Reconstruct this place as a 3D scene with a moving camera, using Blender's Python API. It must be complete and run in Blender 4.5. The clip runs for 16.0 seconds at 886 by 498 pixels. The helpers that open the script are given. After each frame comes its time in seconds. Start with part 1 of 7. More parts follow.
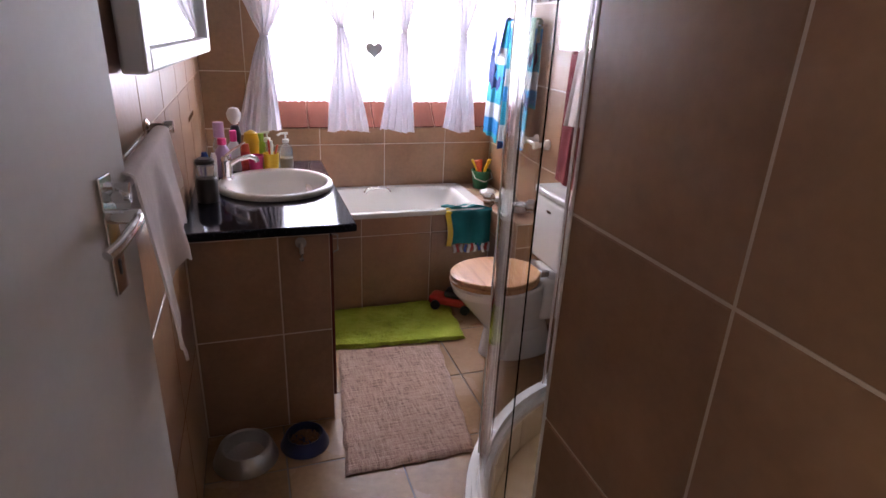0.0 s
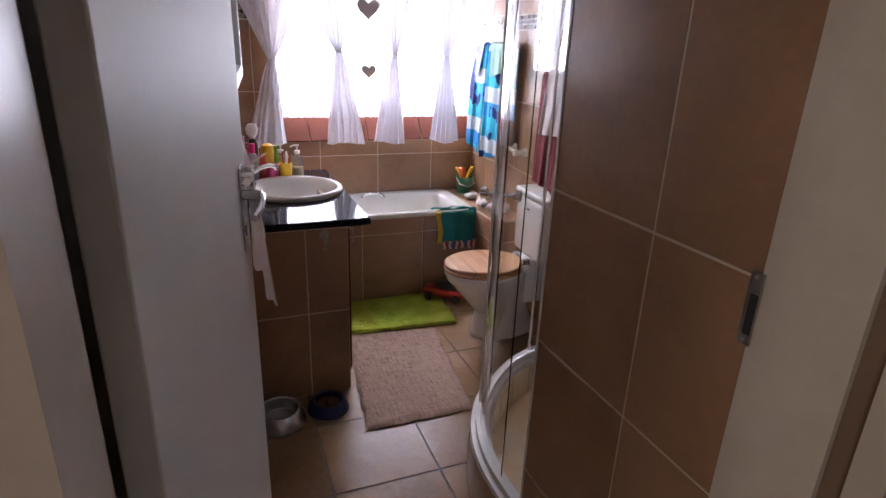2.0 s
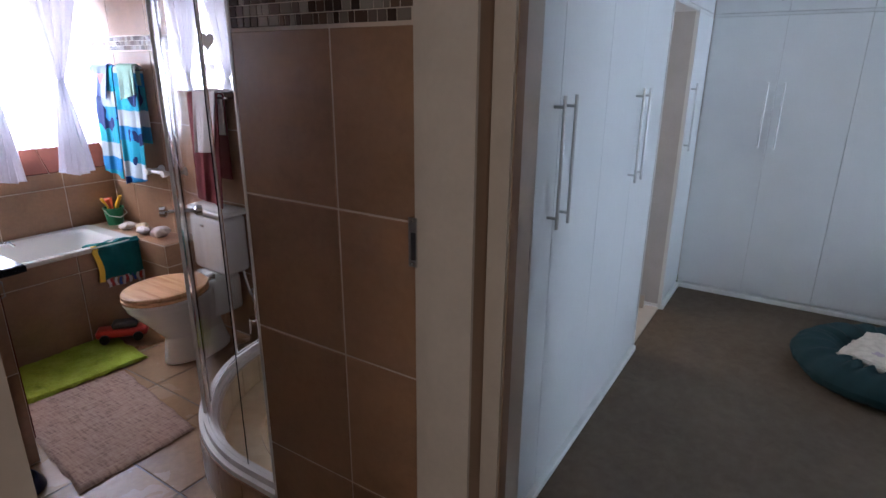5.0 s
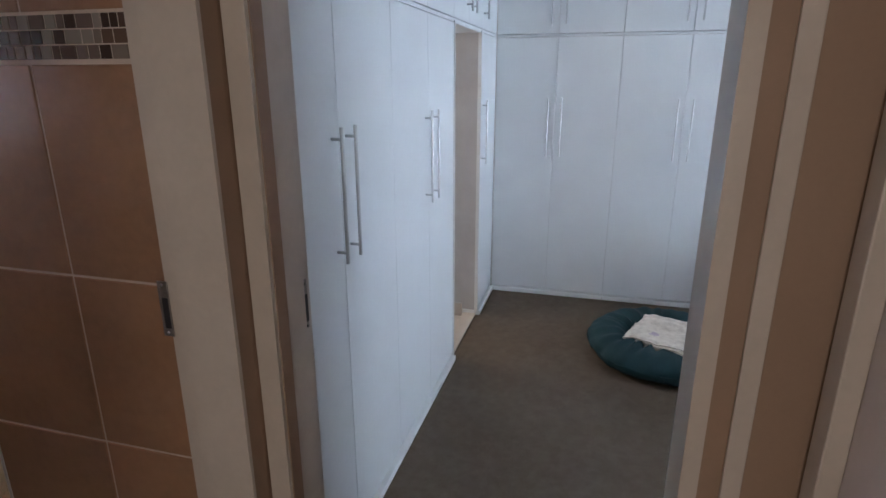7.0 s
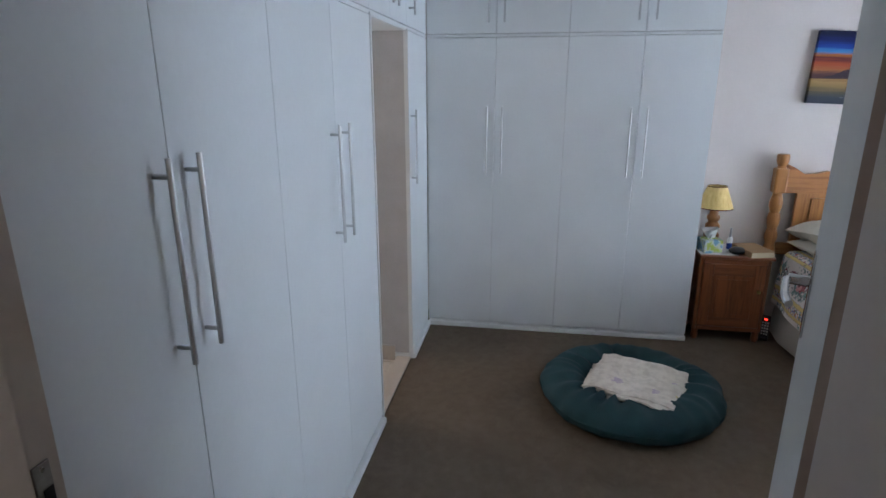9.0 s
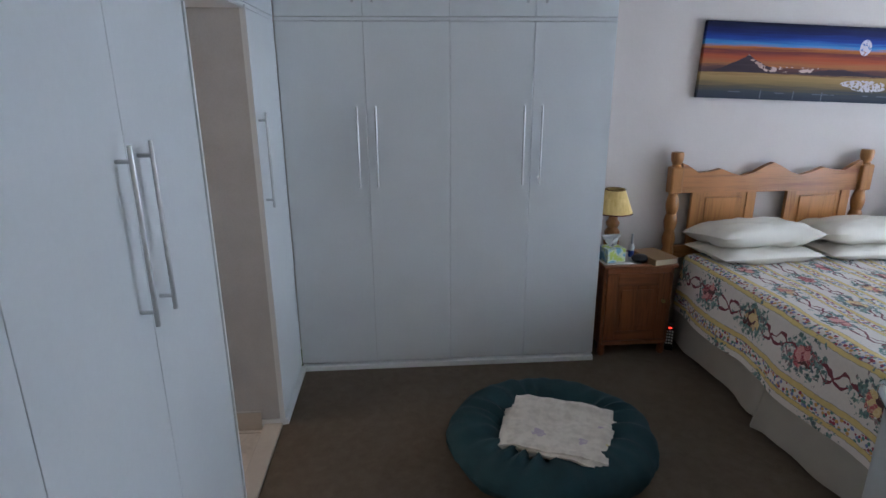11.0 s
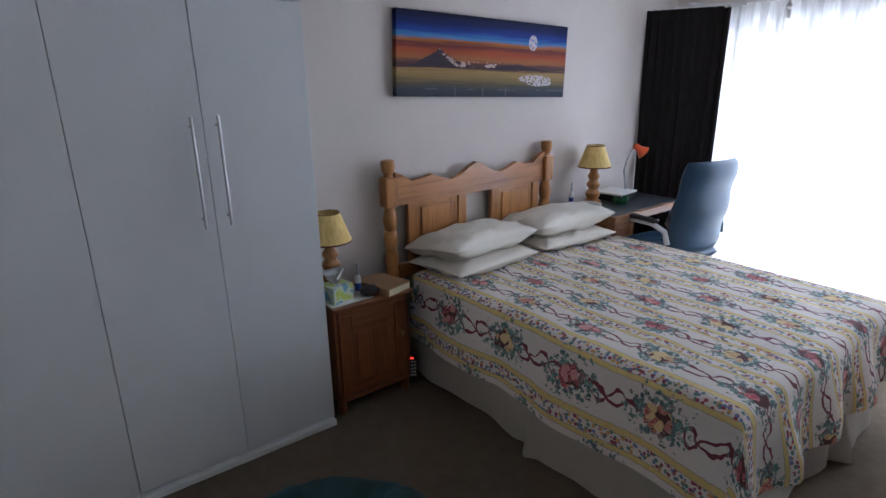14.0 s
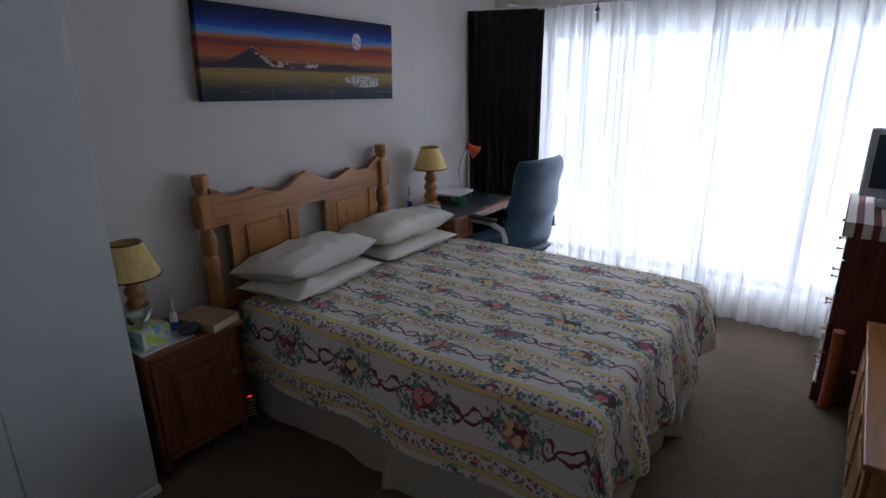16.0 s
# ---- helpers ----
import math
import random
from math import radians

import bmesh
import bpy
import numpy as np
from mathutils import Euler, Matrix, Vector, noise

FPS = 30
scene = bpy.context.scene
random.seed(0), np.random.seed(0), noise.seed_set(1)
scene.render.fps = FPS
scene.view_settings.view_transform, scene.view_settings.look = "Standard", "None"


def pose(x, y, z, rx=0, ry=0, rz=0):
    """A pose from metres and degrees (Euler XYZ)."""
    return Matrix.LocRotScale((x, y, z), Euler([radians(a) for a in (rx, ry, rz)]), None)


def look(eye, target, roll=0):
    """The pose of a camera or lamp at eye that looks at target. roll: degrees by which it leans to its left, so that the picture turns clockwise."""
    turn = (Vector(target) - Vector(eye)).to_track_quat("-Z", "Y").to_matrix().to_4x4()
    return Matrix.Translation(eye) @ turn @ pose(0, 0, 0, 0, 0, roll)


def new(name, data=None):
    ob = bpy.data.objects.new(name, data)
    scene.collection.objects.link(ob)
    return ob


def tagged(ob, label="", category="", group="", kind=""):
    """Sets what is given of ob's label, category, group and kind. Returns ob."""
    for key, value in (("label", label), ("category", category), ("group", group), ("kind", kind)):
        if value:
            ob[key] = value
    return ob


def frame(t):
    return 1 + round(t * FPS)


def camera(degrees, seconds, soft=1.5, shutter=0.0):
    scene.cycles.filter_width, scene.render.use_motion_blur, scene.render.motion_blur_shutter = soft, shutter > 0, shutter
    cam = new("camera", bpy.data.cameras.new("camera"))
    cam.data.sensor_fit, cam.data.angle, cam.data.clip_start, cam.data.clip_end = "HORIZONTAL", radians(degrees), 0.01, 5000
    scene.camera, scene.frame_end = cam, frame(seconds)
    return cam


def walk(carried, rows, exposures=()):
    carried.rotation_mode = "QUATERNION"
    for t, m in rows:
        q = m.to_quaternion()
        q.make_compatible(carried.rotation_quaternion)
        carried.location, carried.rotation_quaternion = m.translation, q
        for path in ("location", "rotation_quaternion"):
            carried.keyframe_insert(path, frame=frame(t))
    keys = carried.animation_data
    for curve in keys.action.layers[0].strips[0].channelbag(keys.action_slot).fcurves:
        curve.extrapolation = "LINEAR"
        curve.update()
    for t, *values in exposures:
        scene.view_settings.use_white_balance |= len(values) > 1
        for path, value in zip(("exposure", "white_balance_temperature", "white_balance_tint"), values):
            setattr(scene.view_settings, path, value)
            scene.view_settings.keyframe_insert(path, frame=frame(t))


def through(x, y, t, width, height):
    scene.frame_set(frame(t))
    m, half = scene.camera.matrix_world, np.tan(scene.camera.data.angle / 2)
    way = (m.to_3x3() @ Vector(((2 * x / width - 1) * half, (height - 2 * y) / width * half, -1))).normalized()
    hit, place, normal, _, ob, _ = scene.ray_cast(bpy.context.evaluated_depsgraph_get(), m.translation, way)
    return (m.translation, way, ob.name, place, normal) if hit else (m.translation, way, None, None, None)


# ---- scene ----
cam = camera(76.3, 16.0)
PATH = [
    (0, (-0.078, -0.039, 1.546), (0.534, 1.722, 0.821), 2.7),
    (0.5, (-0.121, -0.124, 1.561), (0.499, 1.644, 0.86), 2.6),
    (1, (-0.195, -0.247, 1.556), (0.436, 1.525, 0.874), 2.6),
    (1.5, (-0.262, -0.34, 1.559), (0.386, 1.426, 0.879), 2.4),
    (2, (-0.332, -0.404, 1.584), (0.376, 1.341, 0.911), 2.2),
    (2.5, (-0.395, -0.45, 1.594), (0.468, 1.233, 0.945), 2.0),
    (3, (-0.446, -0.47, 1.592), (0.624, 1.099, 0.966), 1.7),
    (3.5, (-0.494, -0.503, 1.589), (0.749, 0.937, 0.973), 1.3),
    (4, (-0.542, -0.535, 1.599), (0.83, 0.784, 0.983), 0.9),
    (4.5, (-0.575, -0.559, 1.603), (0.934, 0.609, 0.991), 0.6),
    (5, (-0.613, -0.585, 1.61), (0.992, 0.441, 1.001), 0.4),
    (7.5, (-0.36, -0.68, 1.678), (1.507, -0.242, 1.109), -0.1),
    (8, (-0.211, -0.66, 1.674), (1.666, -0.251, 1.115), -0.1),
    (10.5, (0.616, -0.545, 1.656), (2.533, -0.543, 1.084), -0.1),
    (11, (0.757, -0.523, 1.666), (2.667, -0.662, 1.091), -0.3),
    (11.5, (0.871, -0.554, 1.657), (2.762, -0.853, 1.079), -0.7),
    (12, (1.064, -0.574, 1.65), (2.925, -1.028, 1.075), -0.7),
    (12.5, (1.187, -0.62, 1.649), (3.014, -1.196, 1.076), -1.0),
    (13, (1.294, -0.642, 1.646), (3.067, -1.362, 1.065), -0.8),
    (13.5, (1.44, -0.637, 1.666), (3.098, -1.59, 1.079), -0.8),
    (14, (1.55, -0.628, 1.679), (3.068, -1.784, 1.078), -0.9),
    (14.5, (1.617, -0.643, 1.67), (3.003, -1.954, 1.069), -0.8),
    (15, (1.652, -0.711, 1.676), (2.938, -2.12, 1.075), -0.8),
    (15.5, (1.674, -0.77, 1.702), (2.881, -2.241, 1.087), -0.7),
    (16, (1.682, -0.8, 1.698), (2.808, -2.332, 1.08), -0.8),
]
walk(cam, [(t, look(e, g, r)) for t, e, g, r in PATH],
     [(0, 0.20, 6500, 13), (2, 0.05, 6400, 12), (3, -0.15, 6200, 11), (4, -0.36, 5950, 10), (5, -0.14, 5950, 9), (7.5, 0.25, 6150, 9), (8, 0.20, 6200, 8), (10.5, -0.52, 6150, 8),
      (12, -0.56, 6400, 10), (13.5, -0.80, 6350, 12), (15, -1.52, 6350, 12), (16, -2.02, 6350, 12)])

# ---- world and lights ----
world = bpy.data.worlds.new("sky")
scene.world = world
world.use_nodes = True
wn = world.node_tree
sky = wn.nodes.new("ShaderNodeTexSky")
sky.sky_type, sky.sun_disc = "NISHITA", False
sky.sun_elevation, sky.sun_rotation = radians(52), radians(150)
wn.nodes["Background"].inputs["Strength"].default_value = 0.1
wn.links.new(sky.outputs[0], wn.nodes["Background"].inputs[0])
sun = new("sun", bpy.data.lights.new("sun", "SUN"))
sun.data.energy, sun.data.angle, sun.data.color = 3.0, radians(0.5), (1.0, 0.95, 0.87)
sun.matrix_basis = look((0, 0, 0), (-0.25, 0.5, -0.9))


def area_lamp(name, centre, way, width, height, watts, colour):
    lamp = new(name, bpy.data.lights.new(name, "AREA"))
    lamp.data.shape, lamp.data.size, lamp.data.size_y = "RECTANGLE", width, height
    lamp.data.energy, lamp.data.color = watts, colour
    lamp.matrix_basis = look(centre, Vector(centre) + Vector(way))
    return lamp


area_lamp("bathroom_daylight", (0.76, 3.70, 1.62), (0, -1, 0), 1.40, 0.96, 140, (0.91, 0.88, 1.0))
area_lamp("bedroom_daylight", (2.47, -5.06, 1.09), (0, 1, 0), 2.42, 1.66, 265, (0.70, 0.81, 1.0))
# extra lamp out of view at the passage's closed end, brightens its walls
area_lamp("passage_fill", (2.9, 2.15, 1.6), (0, -1, 0), 0.5, 0.9, 18, (1.0, 0.87, 0.78))
# added warm fill, unseen in the hall, lifts the door frames and nib
area_lamp("hall_fill", (-2.3, -0.60, 1.5), (1, 0, 0), 0.7, 1.4, 12.5, (1.0, 0.88, 0.77))
scene.view_settings.exposure = 0.0


# ---- materials ----
class Nodes:
    """Short hand for a material's node tree."""

    def __init__(self, name):
        self.m = bpy.data.materials.new(name)
        self.m.use_nodes = True
        self.t = self.m.node_tree
        self.b = self.t.nodes["Principled BSDF"]
        self.out = self.t.nodes["Material Output"]

    def put(self, socket, value):
        if isinstance(value, bpy.types.NodeSocket):
            self.t.links.new(value, socket)
        elif isinstance(value, (tuple, list)) and len(value) == 3 and socket.type == "RGBA":
            socket.default_value = (*value, 1)
        else:
            socket.default_value = value

    def math(self, op, a, b=0.0, c=0.0, clamp=False):
        n = self.t.nodes.new("ShaderNodeMath")
        n.operation, n.use_clamp = op, clamp
        for s, v in zip(n.inputs, (a, b, c)):
            self.put(s, v)
        return n.outputs[0]

    def noise(self, vec, scale, detail=3.0, rough=0.55, distortion=0.0):
        n = self.t.nodes.new("ShaderNodeTexNoise")
        self.put(n.inputs["Vector"], vec)
        n.inputs["Scale"].default_value = scale
        n.inputs["Detail"].default_value = detail
        n.inputs["Roughness"].default_value = rough
        n.inputs["Distortion"].default_value = distortion
        return n.outputs[0]

    def voronoi(self, vec, scale, out=0, feature="F1"):
        n = self.t.nodes.new("ShaderNodeTexVoronoi")
        n.feature = feature
        self.put(n.inputs["Vector"], vec)
        n.inputs["Scale"].default_value = scale
        return n.outputs[out]

    def ramp(self, fac, stops, mode="LINEAR"):
        n = self.t.nodes.new("ShaderNodeValToRGB")
        n.color_ramp.interpolation = mode
        e = n.color_ramp.elements
        while len(e) < len(stops):
            e.new(0.5)
        for s, (p, c) in zip(e, stops):
            s.position, s.color = p, (*c, 1)
        self.put(n.inputs[0], fac)
        return n.outputs[0]

    def mix(self, fac, a, b, kind="MIX"):
        n = self.t.nodes.new("ShaderNodeMix")
        n.data_type, n.blend_type = "RGBA", kind
        self.put(n.inputs[0], fac)
        self.put(n.inputs[6], a)
        self.put(n.inputs[7], b)
        return n.outputs[2]

    def coord(self, which="Object"):
        return self.t.nodes.new("ShaderNodeTexCoord").outputs[which]

    def scaled(self, vec, s):
        n = self.t.nodes.new("ShaderNodeMapping")
        self.put(n.inputs["Vector"], vec)
        n.inputs["Scale"].default_value = s
        return n.outputs[0]

    def split(self, vec):
        n = self.t.nodes.new("ShaderNodeSeparateXYZ")
        self.put(n.inputs[0], vec)
        return n.outputs

    def join(self, x, y, z=0.0):
        n = self.t.nodes.new("ShaderNodeCombineXYZ")
        for s, v in zip(n.inputs, (x, y, z)):
            self.put(s, v)
        return n.outputs[0]

    def rnd(self):
        return self.t.nodes.new("ShaderNodeObjectInfo").outputs["Random"]

    def bump(self, height, strength, dist=0.002):
        n = self.t.nodes.new("ShaderNodeBump")
        n.inputs["Strength"].default_value, n.inputs["Distance"].default_value = strength, dist
        self.put(n.inputs["Height"], height)
        self.put(self.b.inputs["Normal"], n.outputs[0])

    def end(self, colour, rough=0.6, metal=0.0, **more):
        self.put(self.b.inputs["Base Color"], colour)
        self.put(self.b.inputs["Roughness"], rough)
        self.put(self.b.inputs["Metallic"], metal)
        for k, v in more.items():
            self.put(self.b.inputs[k.replace("_", " ")], v)
        return self.m


def tone(c, k):
    return tuple(min(1, max(0, v * k)) for v in c)


def plain(name, c, rough=0.5, metal=0.0, vary=0.12, scale=6.0, bump=0.1, fine=120.0, bdist=0.001, rvary=0.1, **more):
    """A surface with stains at one scale and grain at another."""
    n = Nodes(name)
    o = n.coord()
    big, small = n.noise(o, scale, 4), n.noise(o, fine, 2)
    f = n.math("ADD", n.math("MULTIPLY", big, 0.7), n.math("MULTIPLY", small, 0.3))
    col = n.ramp(f, [(0.3, tone(c, 1 - vary)), (0.7, tone(c, 1 + vary))])
    if bump:
        n.bump(f, bump, bdist)
    r = n.math("ADD", rough - rvary / 2, n.math("MULTIPLY", big, rvary), clamp=True)
    return n.end(col, r, metal, **more)


def wood(name, light, dark, axis="Z", rough=0.38, size=1.0, **more):
    n = Nodes(name)
    o = n.coord()
    k = [26 * size, 26 * size, 26 * size]
    k["XYZ".index(axis)] = 1.6 * size
    s = n.scaled(o, tuple(k))
    g = n.noise(s, 1.0, 5, 0.6, 0.6)
    f = n.noise(n.scaled(o, tuple(v * 7 for v in k)), 1.0, 2)
    m = n.math("ADD", n.math("MULTIPLY", g, 0.8), n.math("MULTIPLY", f, 0.2))
    col = n.ramp(m, [(0.32, dark), (0.52, light), (0.72, tone(light, 1.15))])
    n.bump(m, 0.12, 0.001)
    return n.end(col, rough, 0.0, **more)


def tile_mat(name, c, rough=0.22, wave=0.5, c2=None, spec=0.5):
    n = Nodes(name)
    o, r = n.coord(), n.rnd()
    shift = n.t.nodes.new("ShaderNodeVectorMath")
    shift.operation = "ADD"
    n.put(shift.inputs[0], o)
    n.put(shift.inputs[1], n.join(n.math("MULTIPLY", r, 37.0), n.math("MULTIPLY", r, 11.0), n.math("MULTIPLY", r, 5.0)))
    v = shift.outputs[0]
    cloud = n.noise(v, 3.6, 4, 0.6, 0.4)
    speck = n.noise(v, 45, 3)
    f = n.math("ADD", n.math("MULTIPLY", cloud, 0.75), n.math("MULTIPLY", speck, 0.25))
    f = n.math("ADD", f, n.math("MULTIPLY", n.math("SUBTRACT", r, 0.5), 0.10))
    col = n.ramp(f, [(0.28, tone(c, 0.72)), (0.5, c), (0.74, c2 or tone(c, 1.28))])
    ripple = n.noise(n.scaled(v, (1, 1, 1)), 22, 2, 0.5)
    n.bump(n.math("ADD", ripple, n.math("MULTIPLY", speck, 0.15)), wave, 0.0018)
    return n.end(col, n.math("ADD", rough, n.math("MULTIPLY", cloud, 0.10)), 0.0, Specular_IOR_Level=spec)


def cloth(name, c, rough=0.95, weave=260.0, vary=0.12, strength=0.35, **more):
    n = Nodes(name)
    o = n.coord()
    w = n.noise(o, weave, 2, 0.7)
    folds = n.noise(o, 9, 3)
    f = n.math("ADD", n.math("MULTIPLY", w, 0.5), n.math("MULTIPLY", folds, 0.5))
    n.bump(f, strength, 0.003)
    return n.end(n.ramp(f, [(0.3, tone(c, 1 - vary)), (0.7, tone(c, 1 + vary))]), rough, 0.0, **more)


def sheer(name, c, see=0.4, weave=1400.0, through=0.55, fold_streaks=0.0):
    """Thin curtain cloth that lets light through."""
    n = Nodes(name)
    t = n.t
    d, tl, tp = (t.nodes.new("ShaderNodeBsdf" + k) for k in ("Diffuse", "Translucent", "Transparent"))
    o = n.coord()
    thread = n.noise(n.scaled(o, (1, 1, 0.3)), weave / 10, 2)
    col = n.ramp(thread, [(0.3, tone(c, 0.9)), (0.7, c)])
    n.put(d.inputs[0], col)
    n.put(tl.inputs[0], col)
    a, b = t.nodes.new("ShaderNodeMixShader"), t.nodes.new("ShaderNodeMixShader")
    a.inputs[0].default_value = through
    open_part = n.math("MULTIPLY", n.math("ADD", thread, 0.5), see)
    # noise stripes of opacity stand in for the folds' light and dark
    if fold_streaks:
        g = n.noise(n.scaled(o, (fold_streaks, 1, 0.35)), 1.0, 3, 0.6)
        loose = n.ramp(g, [(0.34, (0.25, 0.25, 0.25)), (0.48, (0.7, 0.7, 0.7)), (0.62, (1.3, 1.3, 1.3))])
        open_part = n.math("MULTIPLY", open_part, loose)
        n.put(a.inputs[0], n.math("MULTIPLY", loose, through))
    n.put(b.inputs[0], open_part)
    t.links.new(d.outputs[0], a.inputs[1])
    t.links.new(tl.outputs[0], a.inputs[2])
    t.links.new(a.outputs[0], b.inputs[1])
    t.links.new(tp.outputs[0], b.inputs[2])
    t.links.new(b.outputs[0], n.out.inputs[0])
    return n.m


M = {}
M["wall_tile"] = tile_mat("brown_wall_tile", (0.290, 0.164, 0.091), 0.25, 0.5)
M["floor_tile"] = tile_mat("beige_floor_tile", (0.30, 0.185, 0.10), 0.22, 0.45, spec=0.22)
M["pale_tile"] = tile_mat("pale_floor_tile", (0.62, 0.55, 0.47), 0.25, 0.3)
M["sill_tile"] = tile_mat("terracotta_sill_tile", (0.075, 0.022, 0.014), 0.7, 0.4, spec=0.06)
M["grout"] = plain("grout", (0.62, 0.52, 0.43), 0.85, vary=0.18, bump=0.3, fine=300)
M["floor_grout"] = plain("floor_grout", (0.17, 0.14, 0.115), 0.9, vary=0.2, bump=0.3, fine=300)
M["mosaic"] = None
M["plaster"] = plain("cream_plaster", (0.66, 0.60, 0.56), 0.85, vary=0.05, scale=2.2, bump=0.25, fine=90)
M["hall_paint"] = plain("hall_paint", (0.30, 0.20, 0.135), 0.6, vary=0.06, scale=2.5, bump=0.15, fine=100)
M["taupe"] = plain("taupe_paint", (0.55, 0.47, 0.42), 0.8, vary=0.05, bump=0.15)
M["ceiling"] = plain("ceiling_paint", (0.74, 0.72, 0.69), 0.9, vary=0.04, bump=0.1)
M["frame"] = plain("frame_enamel", (0.52, 0.46, 0.395), 0.32, vary=0.07, scale=9, bump=0.12, fine=60)
M["door"] = plain("door_enamel", (0.60, 0.575, 0.54), 0.58, vary=0.05, scale=4, bump=0.1, fine=50)
M["white_board"] = plain("painted_board", (0.72, 0.745, 0.75), 0.42, vary=0.035, scale=3.5, bump=0.1, fine=70)
M["white_plinth"] = plain("white_plinth", (0.80, 0.82, 0.82), 0.35, vary=0.05)
M["gap"] = plain("shadow_gap", (0.50, 0.50, 0.50), 0.9, vary=0.1)
M["steel"] = plain("brushed_steel", (0.55, 0.56, 0.56), 0.33, 1.0, vary=0.06, bump=0.05)
M["chrome"] = plain("chrome", (0.75, 0.75, 0.75), 0.1, 1.0, vary=0.05, bump=0.02, rvary=0.05)
M["tarnish"] = plain("worn_steel", (0.34, 0.32, 0.30), 0.4, 1.0, vary=0.25, bump=0.1)
M["alu"] = plain("white_aluminium", (0.74, 0.72, 0.69), 0.4, 0.05, vary=0.06, bump=0.03)
M["ceramic"] = plain("white_ceramic", (0.78, 0.76, 0.72), 0.12, vary=0.03, bump=0.02, rvary=0.05, Coat_Weight=0.4)
M["granite"] = None
M["black"] = plain("black_plastic", (0.02, 0.02, 0.022), 0.35, vary=0.2)
M["white_plastic"] = plain("white_plastic", (0.75, 0.75, 0.73), 0.35, vary=0.04)
M["pine"] = wood("orange_pine", (0.42, 0.185, 0.055), (0.21, 0.07, 0.02), "Z", 0.32)
M["pine_y"] = wood("orange_pine_rail", (0.42, 0.18, 0.056), (0.22, 0.073, 0.022), "Y", 0.32)
M["dark_pine"] = wood("dark_pine", (0.24, 0.078, 0.027), (0.085, 0.024, 0.010), "Z", 0.33)
M["dark_pine_y"] = wood("dark_pine_rail", (0.24, 0.08, 0.03), (0.11, 0.034, 0.013), "Y", 0.33)
M["seat_wood"] = wood("toilet_seat_pine", (0.56, 0.31, 0.15), (0.40, 0.19, 0.08), "X", 0.25)
M["mahogany"] = wood("mahogany", (0.13, 0.035, 0.025), (0.05, 0.014, 0.012), "Z", 0.2)
M["desk_wood"] = wood("desk_wood", (0.30, 0.12, 0.045), (0.16, 0.055, 0.02), "Y", 0.4)
M["desk_top"] = plain("dark_writing_surface", (0.035, 0.038, 0.045), 0.32, vary=0.2, bump=0.05)
M["carpet"] = None
M["rug"] = None
M["green_mat"] = None
M["sheer"] = sheer("white_voile", (0.86, 0.86, 0.86), 0.26, 1400.0, 0.45, 34.0)
M["lace"] = sheer("lace", (0.74, 0.79, 0.86), 0.30)
M["bath_sheer"] = sheer("bathroom_voile", (0.82, 0.79, 0.84), 0.022, 1400.0, 0.07)
M["dark_curtain"] = cloth("dark_curtain_cloth", (0.016, 0.011, 0.013), 0.9, 200, 0.3)
M["pillow"] = cloth("cream_pillowcase", (0.72, 0.68, 0.60), 0.9, 300, 0.05, 0.15)
M["valance"] = cloth("cream_valance", (0.37, 0.345, 0.30), 0.9, 300, 0.06, 0.2)
M["green_sheet"] = cloth("olive_sheet", (0.16, 0.15, 0.04), 0.9, 300, 0.1, 0.2)
M["teal_cloth"] = cloth("dark_teal_canvas", (0.005, 0.038, 0.046), 0.8, 240, 0.25, 0.4)
M["teal_towel"] = cloth("teal_towel", (0.01, 0.15, 0.16), 1.0, 180, 0.3, 0.9)
M["white_towel"] = cloth("white_towel", (0.70, 0.64, 0.62), 1.0, 170, 0.08, 0.9)
M["thin_towel"] = sheer("thin_cotton_towel", (0.90, 0.84, 0.82), 0.012, 1400.0, 0.45)
M["mint_cloth"] = cloth("pale_mint_cloth", (0.34, 0.52, 0.42), 1.0, 180, 0.2, 0.6)
M["burgundy"] = cloth("burgundy_towel", (0.14, 0.010, 0.016), 1.0, 170, 0.2, 0.8)
M["shade"] = None
M["leather"] = plain("blue_black_leather", (0.012, 0.048, 0.095), 0.42, vary=0.2, bump=0.3, fine=220)
M["heart"] = plain("grey_wood_heart", (0.72, 0.68, 0.66), 0.6, vary=0.12)
M["brass"] = plain("dull_brass", (0.45, 0.34, 0.16), 0.35, 1.0, vary=0.1)
M["paper"] = plain("book_paper", (0.62, 0.52, 0.36), 0.85, vary=0.1)
M["book"] = plain("tan_book_cover", (0.36, 0.22, 0.11), 0.6, vary=0.12)
M["red_plastic"] = plain("red_plastic", (0.45, 0.03, 0.02), 0.3, vary=0.1)
M["orange_metal"] = plain("orange_enamel", (0.60, 0.08, 0.02), 0.3, vary=0.1)
M["green_plastic"] = plain("green_plastic", (0.01, 0.16, 0.06), 0.3, vary=0.1)
M["yellow_plastic"] = plain("yellow_plastic", (0.72, 0.45, 0.02), 0.3, vary=0.08)
M["pink_plastic"] = plain("pink_plastic", (0.65, 0.04, 0.20), 0.3, vary=0.08)
M["blue_plastic"] = plain("blue_plastic", (0.02, 0.06, 0.30), 0.3, vary=0.1)
M["navy"] = plain("navy_plastic", (0.008, 0.016, 0.07), 0.35, vary=0.1)
M["lilac_plastic"] = plain("lilac_plastic", (0.50, 0.36, 0.58), 0.3, vary=0.06)
M["lime_plastic"] = plain("lime_plastic", (0.30, 0.50, 0.05), 0.3, vary=0.06)
M["silver_plastic"] = plain("silver_plastic", (0.42, 0.43, 0.44), 0.35, 0.3, vary=0.05)
